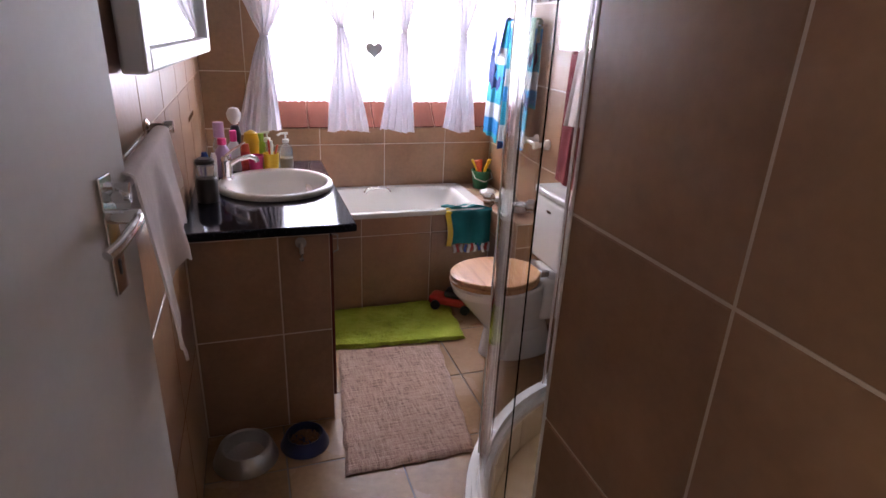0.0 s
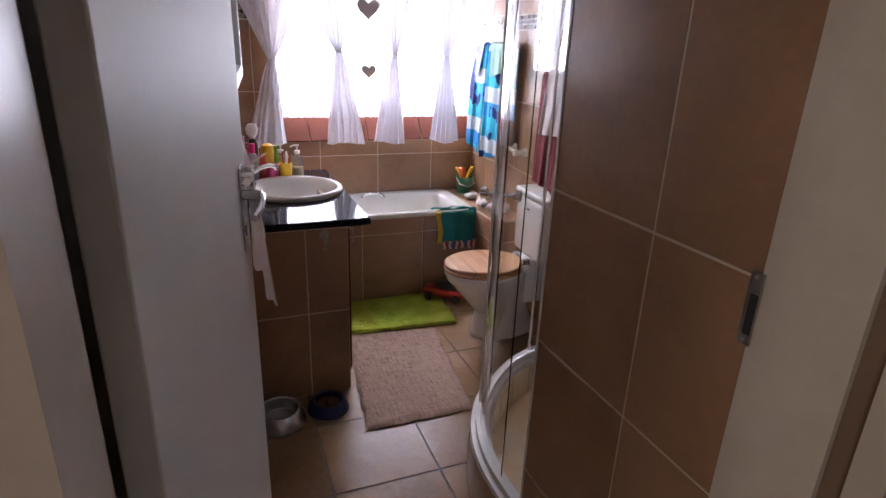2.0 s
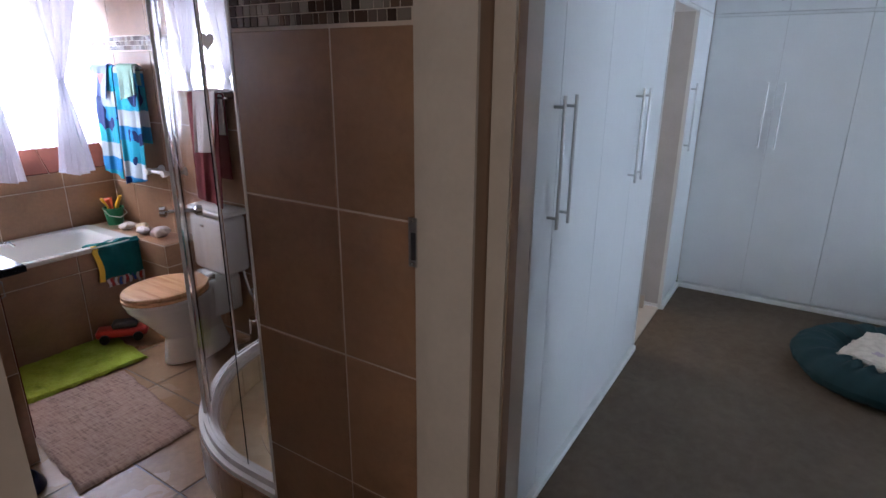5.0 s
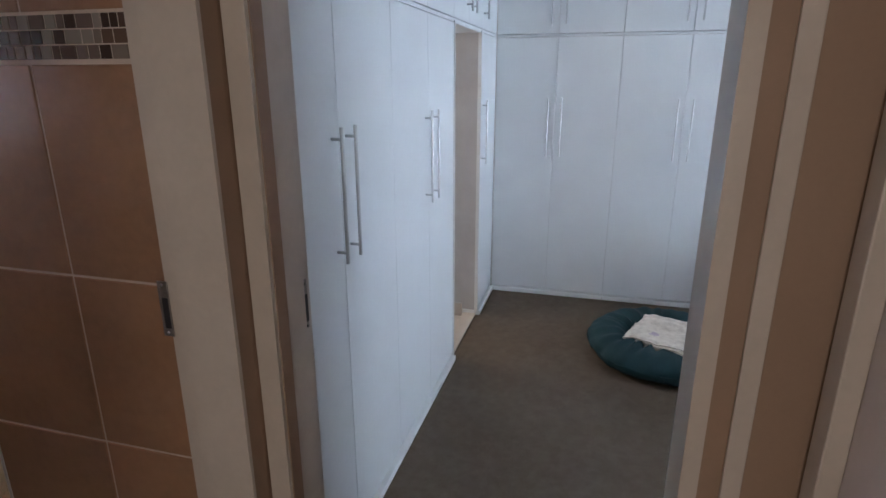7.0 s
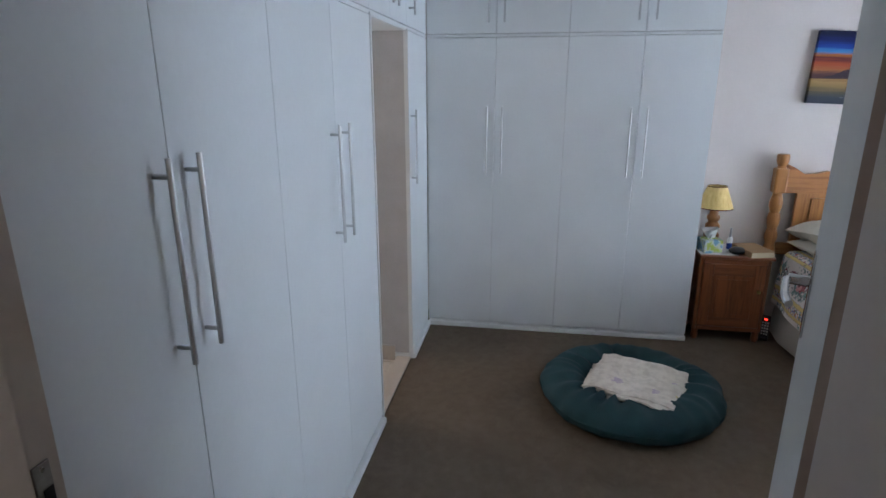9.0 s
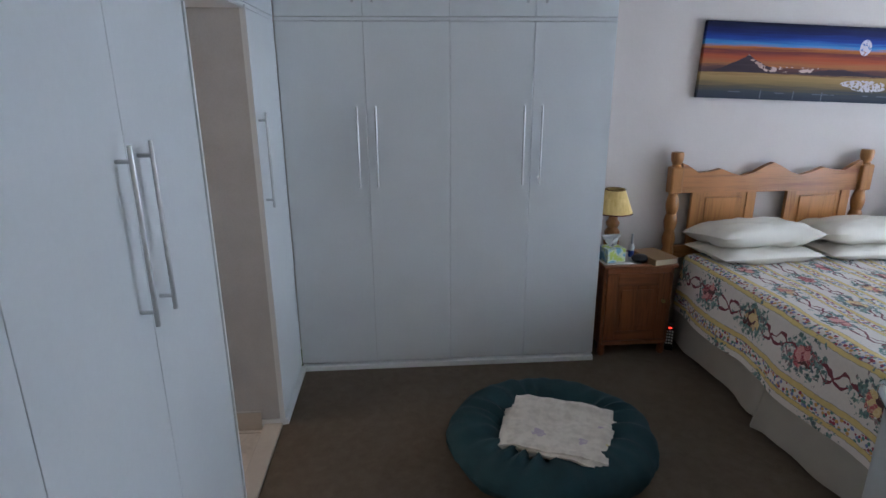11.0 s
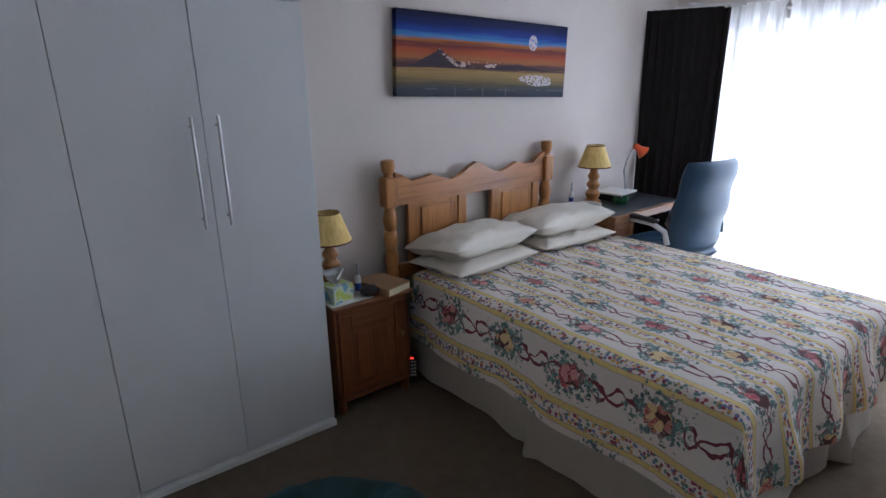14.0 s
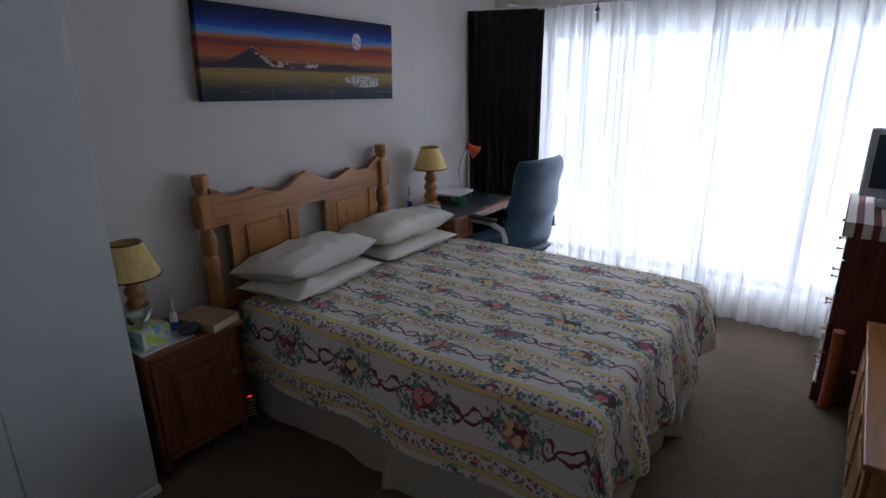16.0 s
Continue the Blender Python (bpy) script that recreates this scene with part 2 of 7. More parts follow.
M["screen"] = plain("dark_screen", (0.02, 0.03, 0.045), 0.12, vary=0.1, bump=0)
M["red_led"] = plain("red_led", (0.6, 0.01, 0.01), 0.3, Emission_Color=(1, 0.05, 0.03, 1), Emission_Strength=3.0)
M["orange_foam"] = plain("orange_foam", (0.34, 0.075, 0.025), 0.7, vary=0.1)
M["kibble"] = plain("dry_food", (0.14, 0.07, 0.035), 0.9, vary=0.3)


def special_materials():
    n = Nodes("mosaic_glass")
    r = n.rnd()
    isl = n.t.nodes.new("ShaderNodeNewGeometry").outputs["Random Per Island"]
    f = n.math("FRACT", n.math("ADD", r, isl))
    col = n.ramp(f, [(0.0, (0.05, 0.03, 0.022)), (0.22, (0.13, 0.085, 0.06)), (0.42, (0.22, 0.18, 0.15)), (0.6, (0.09, 0.055, 0.04)),
                     (0.78, (0.30, 0.27, 0.23)), (0.9, (0.16, 0.12, 0.10))], "CONSTANT")
    n.bump(n.noise(n.coord(), 90, 3), 0.3, 0.001)
    M["mosaic"] = n.end(col, 0.22)

    n = Nodes("black_granite")
    o = n.coord()
    v = n.voronoi(o, 260)
    c = n.noise(o, 90, 3)
    col = n.mix(n.math("GREATER_THAN", c, 0.62), (0.010, 0.010, 0.014), (0.035, 0.035, 0.045))
    M["granite"] = n.end(n.mix(n.math("LESS_THAN", v, 0.12), col, (0.09, 0.085, 0.09)), 0.07, 0.0, IOR=1.28, Specular_IOR_Level=0.35, Specular_Tint=(0.66, 0.83, 1.0, 1))

    n = Nodes("brown_carpet")
    o = n.coord()
    big, mid, fine = n.noise(o, 1.3, 3), n.noise(o, 22, 3), n.noise(o, 420, 2, 0.8)
    f = n.math("ADD", n.math("ADD", n.math("MULTIPLY", big, 0.3), n.math("MULTIPLY", mid, 0.3)), n.math("MULTIPLY", fine, 0.4))
    n.bump(n.math("ADD", n.math("MULTIPLY", fine, 0.7), n.math("MULTIPLY", mid, 0.6)), 0.7, 0.006)
    M["carpet"] = n.end(n.ramp(f, [(0.3, (0.078, 0.056, 0.036)), (0.5, (0.125, 0.092, 0.061)), (0.7, (0.172, 0.130, 0.091))]), 1.0)

    n = Nodes("woven_rug")
    o = n.coord()
    slub = n.noise(n.scaled(o, (90, 14, 14)), 1.0, 3, 0.7)
    slub2 = n.noise(n.scaled(o, (14, 110, 20)), 1.0, 2, 0.7)
    f = n.math("ADD", n.math("MULTIPLY", slub, 0.55), n.math("MULTIPLY", slub2, 0.45))
    n.bump(f, 0.9, 0.006)
    M["rug"] = n.end(n.ramp(f, [(0.33, (0.13, 0.085, 0.07)), (0.46, (0.33, 0.21, 0.155)), (0.62, (0.43, 0.295, 0.225)), (0.75, (0.48, 0.37, 0.30))]), 1.0)

    n = Nodes("lime_bath_mat")
    o = n.coord()
    a, b = n.noise(o, 10, 3), n.noise(o, 160, 3, 0.8)
    f = n.math("ADD", n.math("MULTIPLY", a, 0.45), n.math("MULTIPLY", b, 0.55))
    n.bump(f, 1.0, 0.012)
    M["green_mat"] = n.end(n.ramp(f, [(0.3, (0.16, 0.19, 0.01)), (0.48, (0.36, 0.42, 0.03)), (0.7, (0.52, 0.60, 0.09))]), 1.0)

    n = Nodes("yellow_lampshade")
    o = n.coord()
    f = n.noise(n.scaled(o, (60, 60, 8)), 1.0, 3)
    n.bump(f, 0.3, 0.001)
    M["shade"] = n.end(n.ramp(f, [(0.3, (0.62, 0.42, 0.13)), (0.7, (0.76, 0.56, 0.22))]), 0.8, 0.0, Transmission_Weight=0.0)

    n = Nodes("clear_glass")
    M["glass"] = n.end((0.985, 0.99, 0.985), 0.01, 0.0, Transmission_Weight=1.0, IOR=1.12)
    n = Nodes("mirror_silver")
    M["mirror"] = n.end((0.86, 0.87, 0.87), 0.015, 1.0)
    n = Nodes("clear_bottle")
    M["clear_plastic"] = n.end((0.85, 0.88, 0.92), 0.08, 0.0, Transmission_Weight=0.75, IOR=1.3)

    # flowered bedspread: u across the bed, v along it, in metres
    n = Nodes("flowered_bedspread")
    uv = n.coord("UV")
    wob = n.noise(uv, 26, 2)
    s0, l0, _ = n.split(uv)
    # on the bed's top the stripes are narrower than in the border
    inner = n.math("GREATER_THAN", s0, 0.30)
    s0 = n.math("ADD", s0, n.math("MULTIPLY", inner, n.math("MULTIPLY", n.math("SUBTRACT", s0, 0.30), 0.34)))
    l0 = n.math("MULTIPLY", l0, n.math("ADD", 1.0, n.math("MULTIPLY", inner, 0.12)))
    s = n.math("ADD", s0, n.math("MULTIPLY", n.math("SUBTRACT", wob, 0.5), 0.012))
    l = n.math("ADD", l0, n.math("MULTIPLY", n.math("SUBTRACT", n.noise(uv, 31, 2), 0.5), 0.02))
    P, Q = 0.300, 0.385
    ps = n.math("MULTIPLY", n.math("FRACT", n.math("DIVIDE", s, P)), P)
    row = n.math("FLOOR", n.math("DIVIDE", s, P))
    lq = n.math("ADD", l, n.math("MULTIPLY", n.math("MODULO", n.math("ABSOLUTE", row), 2.0), Q * 0.5))
    pl = n.math("SUBTRACT", n.math("MULTIPLY", n.math("FRACT", n.math("DIVIDE", lq, Q)), Q), Q / 2)
    base = n.mix(n.noise(uv, 60, 2), (0.72, 0.66, 0.61), (0.62, 0.57, 0.53))

    def band(lo, hi):
        return n.math("MULTIPLY", n.math("GREATER_THAN", ps, lo), n.math("LESS_THAN", ps, hi))

    yel = n.mix(n.noise(uv, 40, 2), (0.60, 0.43, 0.13), (0.70, 0.57, 0.26))
    col = n.mix(n.math("MAXIMUM", band(0.188, 0.207), band(0.262, 0.286)), base, yel)
    small = n.voronoi(uv, 62, 0)
    scol = n.ramp(n.split(n.voronoi(uv, 62, 1))[0], [(0, (0.30, 0.05, 0.08)), (0.3, (0.10, 0.22, 0.19)), (0.55, (0.16, 0.19, 0.36)), (0.8, (0.55, 0.30, 0.10))], "CONSTANT")
    col = n.mix(n.math("MULTIPLY", band(0.208, 0.260), n.math("LESS_THAN", small, 0.50)), col, scol)
    edge = n.math("MAXIMUM", n.math("MAXIMUM", band(0.1855, 0.188), band(0.207, 0.2095)), n.math("MAXIMUM", band(0.2595, 0.262), band(0.286, 0.2885)))
    col = n.mix(edge, col, (0.30, 0.27, 0.22))
    # ribbons
    ph = n.math("MULTIPLY", pl, 2 * math.pi / Q)
    ph = n.math("ADD", ph, n.math("MULTIPLY", n.noise(uv, 9, 2), 3.0))
    for off, k in ((0.0, 0.036), (2.4, 0.026)):
        w = n.math("MULTIPLY", n.math("SINE", n.math("ADD", n.math("MULTIPLY", ph, 2.0), off)), k)
        d = n.math("ABSOLUTE", n.math("SUBTRACT", n.math("SUBTRACT", ps, 0.091), w))
        col = n.mix(n.math("LESS_THAN", d, n.math("MULTIPLY", n.noise(uv, 24, 2), 0.0150)), col, (0.17, 0.03, 0.045))
    # bouquets: roses of two colours among ragged leaves
    lobe = n.noise(uv, 30, 3, 0.65)
    ds = n.math("SUBTRACT", ps, 0.091)
    r = n.math("SQRT", n.math("ADD", n.math("MULTIPLY", n.math("MULTIPLY", ds, ds), 1.15), n.math("MULTIPLY", n.math("MULTIPLY", pl, pl), 0.75)))
    rl = n.math("ADD", r, n.math("MULTIPLY", n.math("SUBTRACT", lobe, 0.5), 0.27))
    wuv = n.t.nodes.new("ShaderNodeVectorMath")
    wuv.operation = "ADD"
    n.put(wuv.inputs[0], uv)
    n.put(wuv.inputs[1], n.join(n.math("MULTIPLY", lobe, 0.03), n.math("MULTIPLY", wob, 0.03)))
    wv = wuv.outputs[0]
    lf = n.voronoi(wv, 62, 0)
    lc = n.split(n.voronoi(wv, 62, 1))
    leafc = n.ramp(lc[0], [(0, (0.012, 0.045, 0.055)), (0.3, (0.04, 0.12, 0.13)), (0.55, (0.11, 0.22, 0.22)), (0.75, (0.02, 0.035, 0.08)), (0.9, (0.22, 0.07, 0.10))], "CONSTANT")
    leafm = n.math("MULTIPLY", n.math("LESS_THAN", rl, 0.100), n.math("MULTIPLY", n.math("LESS_THAN", lf, 0.66), n.math("GREATER_THAN", lc[1], 0.12)))
    col = n.mix(leafm, col, n.mix(n.math("MULTIPLY", lf, 0.8), leafc, (0.30, 0.42, 0.36)))
    hue = n.math("MODULO", n.math("ABSOLUTE", n.math("ADD", n.math("FLOOR", n.math("DIVIDE", lq, Q)), row)), 2.0)
    rv = n.voronoi(wv, 26, 0)
    rc = n.split(n.voronoi(wv, 26, 1))[2]
    red = n.ramp(rc, [(0, (0.24, 0.012, 0.03)), (0.4, (0.46, 0.07, 0.10)), (0.7, (0.58, 0.24, 0.22))], "CONSTANT")
    gold = n.ramp(rc, [(0, (0.66, 0.49, 0.22)), (0.45, (0.56, 0.33, 0.17)), (0.75, (0.44, 0.10, 0.10))], "CONSTANT")
    fl = n.mix(n.math("GREATER_THAN", hue, 0.5), red, gold)
    curl = n.math("SINE", n.math("ADD", n.math("MULTIPLY", rv, 26.0), n.math("MULTIPLY", n.noise(uv, 90, 2), 9.0)))
    fl = n.mix(n.math("MULTIPLY", n.math("MAXIMUM", curl, 0.0), 0.55), fl, n.mix(n.math("GREATER_THAN", hue, 0.5), (0.70, 0.42, 0.38), (0.76, 0.66, 0.40)))
    fl = n.mix(n.math("GREATER_THAN", rv, 0.62), fl, (0.10, 0.03, 0.03))
    col = n.mix(n.math("LESS_THAN", n.math("ADD", r, n.math("MULTIPLY", n.math("SUBTRACT", lobe, 0.5), 0.11)), 0.050), col, fl)
    n.bump(n.math("ADD", n.noise(uv, 260, 2), n.math("MULTIPLY", n.noise(uv, 16, 2), 1.5)), 0.35, 0.004)
    M["bedspread"] = n.end(col, 0.9, 0.0, Sheen_Weight=0.10, Sheen_Roughness=0.6)

    n = Nodes("baby_blanket")
    o = n.coord()
    f = n.noise(o, 28, 2)
    col = n.ramp(f, [(0.3, (0.56, 0.50, 0.43)), (0.6, (0.68, 0.62, 0.54))])
    blot = n.voronoi(n.scaled(o, (1, 1, 0.2)), 9, 0)
    pick = n.split(n.voronoi(n.scaled(o, (1, 1, 0.2)), 9, 1))
    ink = n.ramp(pick[0], [(0, (0.55, 0.26, 0.13)), (0.25, (0.34, 0.24, 0.40)), (0.45, (0.55, 0.46, 0.14)), (0.65, (0.22, 0.38, 0.36)), (0.85, (0.36, 0.25, 0.15))], "CONSTANT")
    edge = n.math("LESS_THAN", n.math("ADD", blot, n.math("MULTIPLY", n.noise(o, 40, 3), 0.5)), 0.50)
    col = n.mix(n.math("MULTIPLY", n.math("MULTIPLY", edge, n.math("GREATER_THAN", pick[1], 0.35)), n.noise(o, 60, 2)), col, ink)
    n.bump(n.noise(o, 300, 2), 0.4, 0.002)
    M["blanket"] = n.end(col, 0.95)

    # canvas: u along, v up, 0..1
    n = Nodes("sunset_canvas")
    uv = n.coord("UV")
    u, v, _ = n.split(uv)
    streak = n.noise(n.scaled(uv, (3.0, 26, 1)), 1.0, 5, 0.65, 0.5)
    w = n.math("ADD", v, n.math("MULTIPLY", n.math("SUBTRACT", streak, 0.5), 0.16))
    col = n.ramp(w, [(0.0, (0.03, 0.04, 0.06)), (0.10, (0.05, 0.055, 0.07)), (0.16, (0.10, 0.085, 0.055)), (0.24, (0.25, 0.165, 0.065)), (0.32, (0.34, 0.215, 0.085)),
                     (0.345, (0.26, 0.15, 0.06)), (0.36, (0.07, 0.035, 0.04)), (0.42, (0.11, 0.05, 0.05)), (0.46, (0.34, 0.13, 0.05)),
                     (0.55, (0.36, 0.07, 0.025)), (0.63, (0.14, 0.03, 0.03)), (0.68, (0.40, 0.13, 0.03)), (0.72, (0.05, 0.22, 0.50)),
                     (0.79, (0.012, 0.05, 0.28)), (0.88, (0.008, 0.015, 0.10)), (1.0, (0.006, 0.008, 0.03))])
    rag = n.math("MULTIPLY", n.math("SUBTRACT", n.noise(n.scaled(uv, (26, 8, 1)), 1.0, 3), 0.5), 0.05)
    hill = n.math("SUBTRACT", 0.585, n.math("MULTIPLY", n.math("POWER", n.math("ABSOLUTE", n.math("SUBTRACT", u, 0.215)), 0.85), 1.05))
    hill = n.math("MAXIMUM", hill, n.math("SUBTRACT", 0.44, n.math("MULTIPLY", n.math("ABSOLUTE", n.math("SUBTRACT", u, 0.66)), 0.35)))
    m = n.math("MULTIPLY", n.math("LESS_THAN", v, n.math("ADD", hill, rag)), n.math("GREATER_THAN", v, 0.355))
    col = n.mix(m, col, n.mix(streak, (0.018, 0.012, 0.020), (0.085, 0.055, 0.075)))
    snow = n.noise(n.scaled(uv, (34, 16, 1)), 1.0, 3)
    flank = n.math("MULTIPLY", m, n.math("MULTIPLY", n.math("GREATER_THAN", u, 0.212), n.math("LESS_THAN", u, 0.37)))
    ridge = n.math("GREATER_THAN", v, n.math("SUBTRACT", n.math("ADD", hill, rag), n.math("MULTIPLY", snow, 0.11)))
    col = n.mix(n.math("MULTIPLY", flank, n.math("MULTIPLY", ridge, n.math("GREATER_THAN", snow, 0.52))), col, (0.38, 0.26, 0.24))
    for fu_ in (0.30, 0.46, 0.60):
        post = n.math("MULTIPLY", n.math("LESS_THAN", n.math("ABSOLUTE", n.math("SUBTRACT", u, fu_)), 0.0022), n.math("LESS_THAN", v, 0.125))
        col = n.mix(post, col, (0.13, 0.14, 0.17))
    wire = n.math("MULTIPLY", n.math("LESS_THAN", n.math("ABSOLUTE", n.math("SUBTRACT", v, 0.095)), 0.006), n.math("GREATER_THAN", n.noise(n.scaled(uv, (9, 3, 1)), 1.0, 2), 0.52))
    col = n.mix(wire, col, (0.11, 0.12, 0.15))
    foam = n.math("MULTIPLY", n.math("LESS_THAN", n.math("ABSOLUTE", n.math("SUBTRACT", v, 0.41)), 0.035), n.math("LESS_THAN", n.math("ABSOLUTE", n.math("SUBTRACT", u, 0.42)), 0.14))
    col = n.mix(n.math("MULTIPLY", foam, n.math("GREATER_THAN", snow, 0.55)), col, (0.50, 0.36, 0.34))
    for cu, cv, ru, rv, cc, k in ((0.765, 0.735, 0.028, 0.105, (0.55, 0.50, 0.56), 0.42), (0.79, 0.25, 0.11, 0.055, (0.50, 0.46, 0.50), 0.46), (0.82, 0.20, 0.085, 0.05, (0.52, 0.48, 0.52), 0.46)):
        du, dv = n.math("DIVIDE", n.math("SUBTRACT", u, cu), ru), n.math("DIVIDE", n.math("SUBTRACT", v, cv), rv)
        rr = n.math("ADD", n.math("MULTIPLY", du, du), n.math("MULTIPLY", dv, dv))
        col = n.mix(n.math("MULTIPLY", n.math("LESS_THAN", rr, 1.0), n.math("GREATER_THAN", n.noise(n.scaled(uv, (70, 24, 1)), 1.0, 3), k)), col, cc)
    n.bump(streak, 0.3, 0.002)
    M["canvas"] = n.end(col, 0.7, 0.0, Specular_IOR_Level=0.2)

    n = Nodes("striped_cloth")
    o = n.coord()
    x, y, _z = n.split(o)
    f = n.math("FRACT", n.math("MULTIPLY", x, 15.0))
    n.bump(n.noise(o, 300, 2), 0.3, 0.002)
    M["striped"] = n.end(n.mix(n.math("LESS_THAN", f, 0.45), (0.60, 0.52, 0.48), (0.13, 0.02, 0.025)), 0.9)

    for name, flip in (("shark_towel", 0.0), ("fish_towel", 0.35)):
        n = Nodes(name)
        o = n.coord()
        x, y, z = n.split(o)
        k = n.math("FRACT", n.math("ADD", n.math("MULTIPLY", n.math("ADD", z, n.math("MULTIPLY", n.noise(o, 9, 2), 0.02)), 3.1), flip))
        col = n.ramp(k, [(0, (0.03, 0.27, 0.60)), (0.25, (0.03, 0.27, 0.60)), (0.27, (0.55, 0.62, 0.64)), (0.55, (0.55, 0.62, 0.64)), (0.57, (0.02, 0.34, 0.50)), (0.85, (0.03, 0.38, 0.52))])
        blob = n.noise(o, 7, 1)
        col = n.mix(n.math("GREATER_THAN", blob, 0.60), col, (0.01, 0.03, 0.13))
        n.bump(n.noise(o, 200, 2), 0.7, 0.004)
        M[name] = n.end(col, 1.0)

    n = Nodes("tissue_box_card")
    o = n.coord()
    f = n.noise(o, 18, 2)
    M["tissue_card"] = n.end(n.ramp(f, [(0.4, (0.45, 0.55, 0.10)), (0.5, (0.60, 0.66, 0.60)), (0.6, (0.18, 0.38, 0.50))]), 0.5)

    n = Nodes("garden_green")
    o = n.coord()
    M["grass"] = n.end(n.ramp(n.noise(o, 4, 4), [(0.3, (0.03, 0.06, 0.015)), (0.7, (0.09, 0.13, 0.03))]), 1.0)

    n = Nodes("shower_floor")
    o = n.coord()
    M["shower_floor"] = n.end(n.ramp(n.noise(o, 14, 4), [(0.3, (0.66, 0.50, 0.31)), (0.7, (0.78, 0.63, 0.42))]), 0.3)


special_materials()


# ---- mesh helpers ----
def place(ob, parent):
    if parent is not None:
        ob.parent = parent
    return ob


def part(name, bm, material, parent=None, label="", kind="", smooth=False):
    me = bpy.data.meshes.new(name)
    bmesh.ops.recalc_face_normals(bm, faces=bm.faces)
    for f in bm.faces:
        f.smooth = smooth
    bm.to_mesh(me)
    bm.free()
    for m in (material if isinstance(material, list) else [material]):
        me.materials.append(m)
    if smooth:
        me.set_sharp_from_angle(angle=radians(40))
    ob = place(new(name, me), parent)
    return tagged(ob, label=label, kind=kind)


def thing(name, at, label, category, rz=0.0, group="", rx=0.0, ry=0.0):
    ob = new(name)
    ob.matrix_basis = pose(*at, rx, ry, rz)
    ob.empty_display_size = 0.1
    return tagged(ob, label=label, category=category, group=group)


def bx(bm, x0, x1, y0, y1, z0, z1, bev=0.0, seg=2, m=None):
    r = bmesh.ops.create_cube(bm, size=1.0)
    vs = r["verts"]
    for v in vs:
        v.co = Vector((x0 + (v.co.x + 0.5) * (x1 - x0), y0 + (v.co.y + 0.5) * (y1 - y0), z0 + (v.co.z + 0.5) * (z1 - z0)))
    if bev:
        es = list({e for v in vs for e in v.link_edges})
        out = bmesh.ops.bevel(bm, geom=es, offset=bev, segments=seg, profile=0.5, affect="EDGES")
        vs = list({v for f in out["faces"] for v in f.verts} | {v for v in vs if v.is_valid})
    if m is not None:
        bmesh.ops.transform(bm, matrix=m, verts=[v for v in vs if v.is_valid])
    return bm


def B(*a, **k):
    return bx(bmesh.new(), *a, **k)


def lathe(bm, prof, seg=24, at=(0, 0, 0), m=None):
    rings = []
    for r, z in prof:
        if r < 1e-5:
            rings.append([bm.verts.new((0, 0, z))])
        else:
            rings.append([bm.verts.new((r * math.cos(2 * math.pi * i / seg), r * math.sin(2 * math.pi * i / seg), z)) for i in range(seg)])
    for a, b in zip(rings, rings[1:]):
        for i in range(seg):
            j = (i + 1) % seg
            if len(a) == 1 and len(b) == 1:
                continue
            if len(a) == 1:
                bm.faces.new((a[0], b[j], b[i]))
            elif len(b) == 1:
                bm.faces.new((a[i], a[j], b[0]))
            else:
                bm.faces.new((a[i], a[j], b[j], b[i]))
    vs = [v for r in rings for v in r]
    mm = Matrix.Translation(at) @ (m or Matrix())
    for v in vs:
        v.co = mm @ v.co
    return bm


def tube(bm, pts, r, seg=10, closed=False, flat=1.0):
    pts = [Vector(p) for p in pts]
    n = len(pts)
    rings, up = [], Vector((0, 0, 1))
    for i, p in enumerate(pts):
        if closed:
            d = (pts[(i + 1) % n] - pts[i - 1]).normalized()
        else:
            d = (pts[min(i + 1, n - 1)] - pts[max(i - 1, 0)]).normalized()
        a = up.cross(d)
        if a.length < 0.15:
            a = Vector((1, 0, 0)).cross(d)
        a.normalize()
        b = d.cross(a)
        rr = r(i / max(1, n - 1)) if callable(r) else r
        rings.append([bm.verts.new(p + a * rr * math.cos(2 * math.pi * k / seg) + b * rr * flat * math.sin(2 * math.pi * k / seg)) for k in range(seg)])
    for i in range(n if closed else n - 1):
        a, b = rings[i], rings[(i + 1) % n]
        for k in range(seg):
            j = (k + 1) % seg
            bm.faces.new((a[k], a[j], b[j], b[k]))
    if not closed:
        bm.faces.new(rings[0][::-1])
        bm.faces.new(rings[-1])
    return bm


def sheet(bm, fn, nu, nv, uv=None, wrap=False):
    """A surface fn(a, b), a and b from 0 to 1."""
    g = [[bm.verts.new(fn(i / nu, j / nv)) for j in range(nv + 1)] for i in range(nu + (0 if wrap else 1))]
    lay = bm.loops.layers.uv.verify() if uv else None
    for i in range(nu):
        for j in range(nv):
            i2 = (i + 1) % len(g)
            f = bm.faces.new((g[i][j], g[i2][j], g[i2][j + 1], g[i][j + 1]))
            if uv:
                for lp, (a, b) in zip(f.loops, ((i, j), (i + 1, j), (i + 1, j + 1), (i, j + 1))):
                    lp[lay].uv = uv(a / nu, b / nv)
    return bm


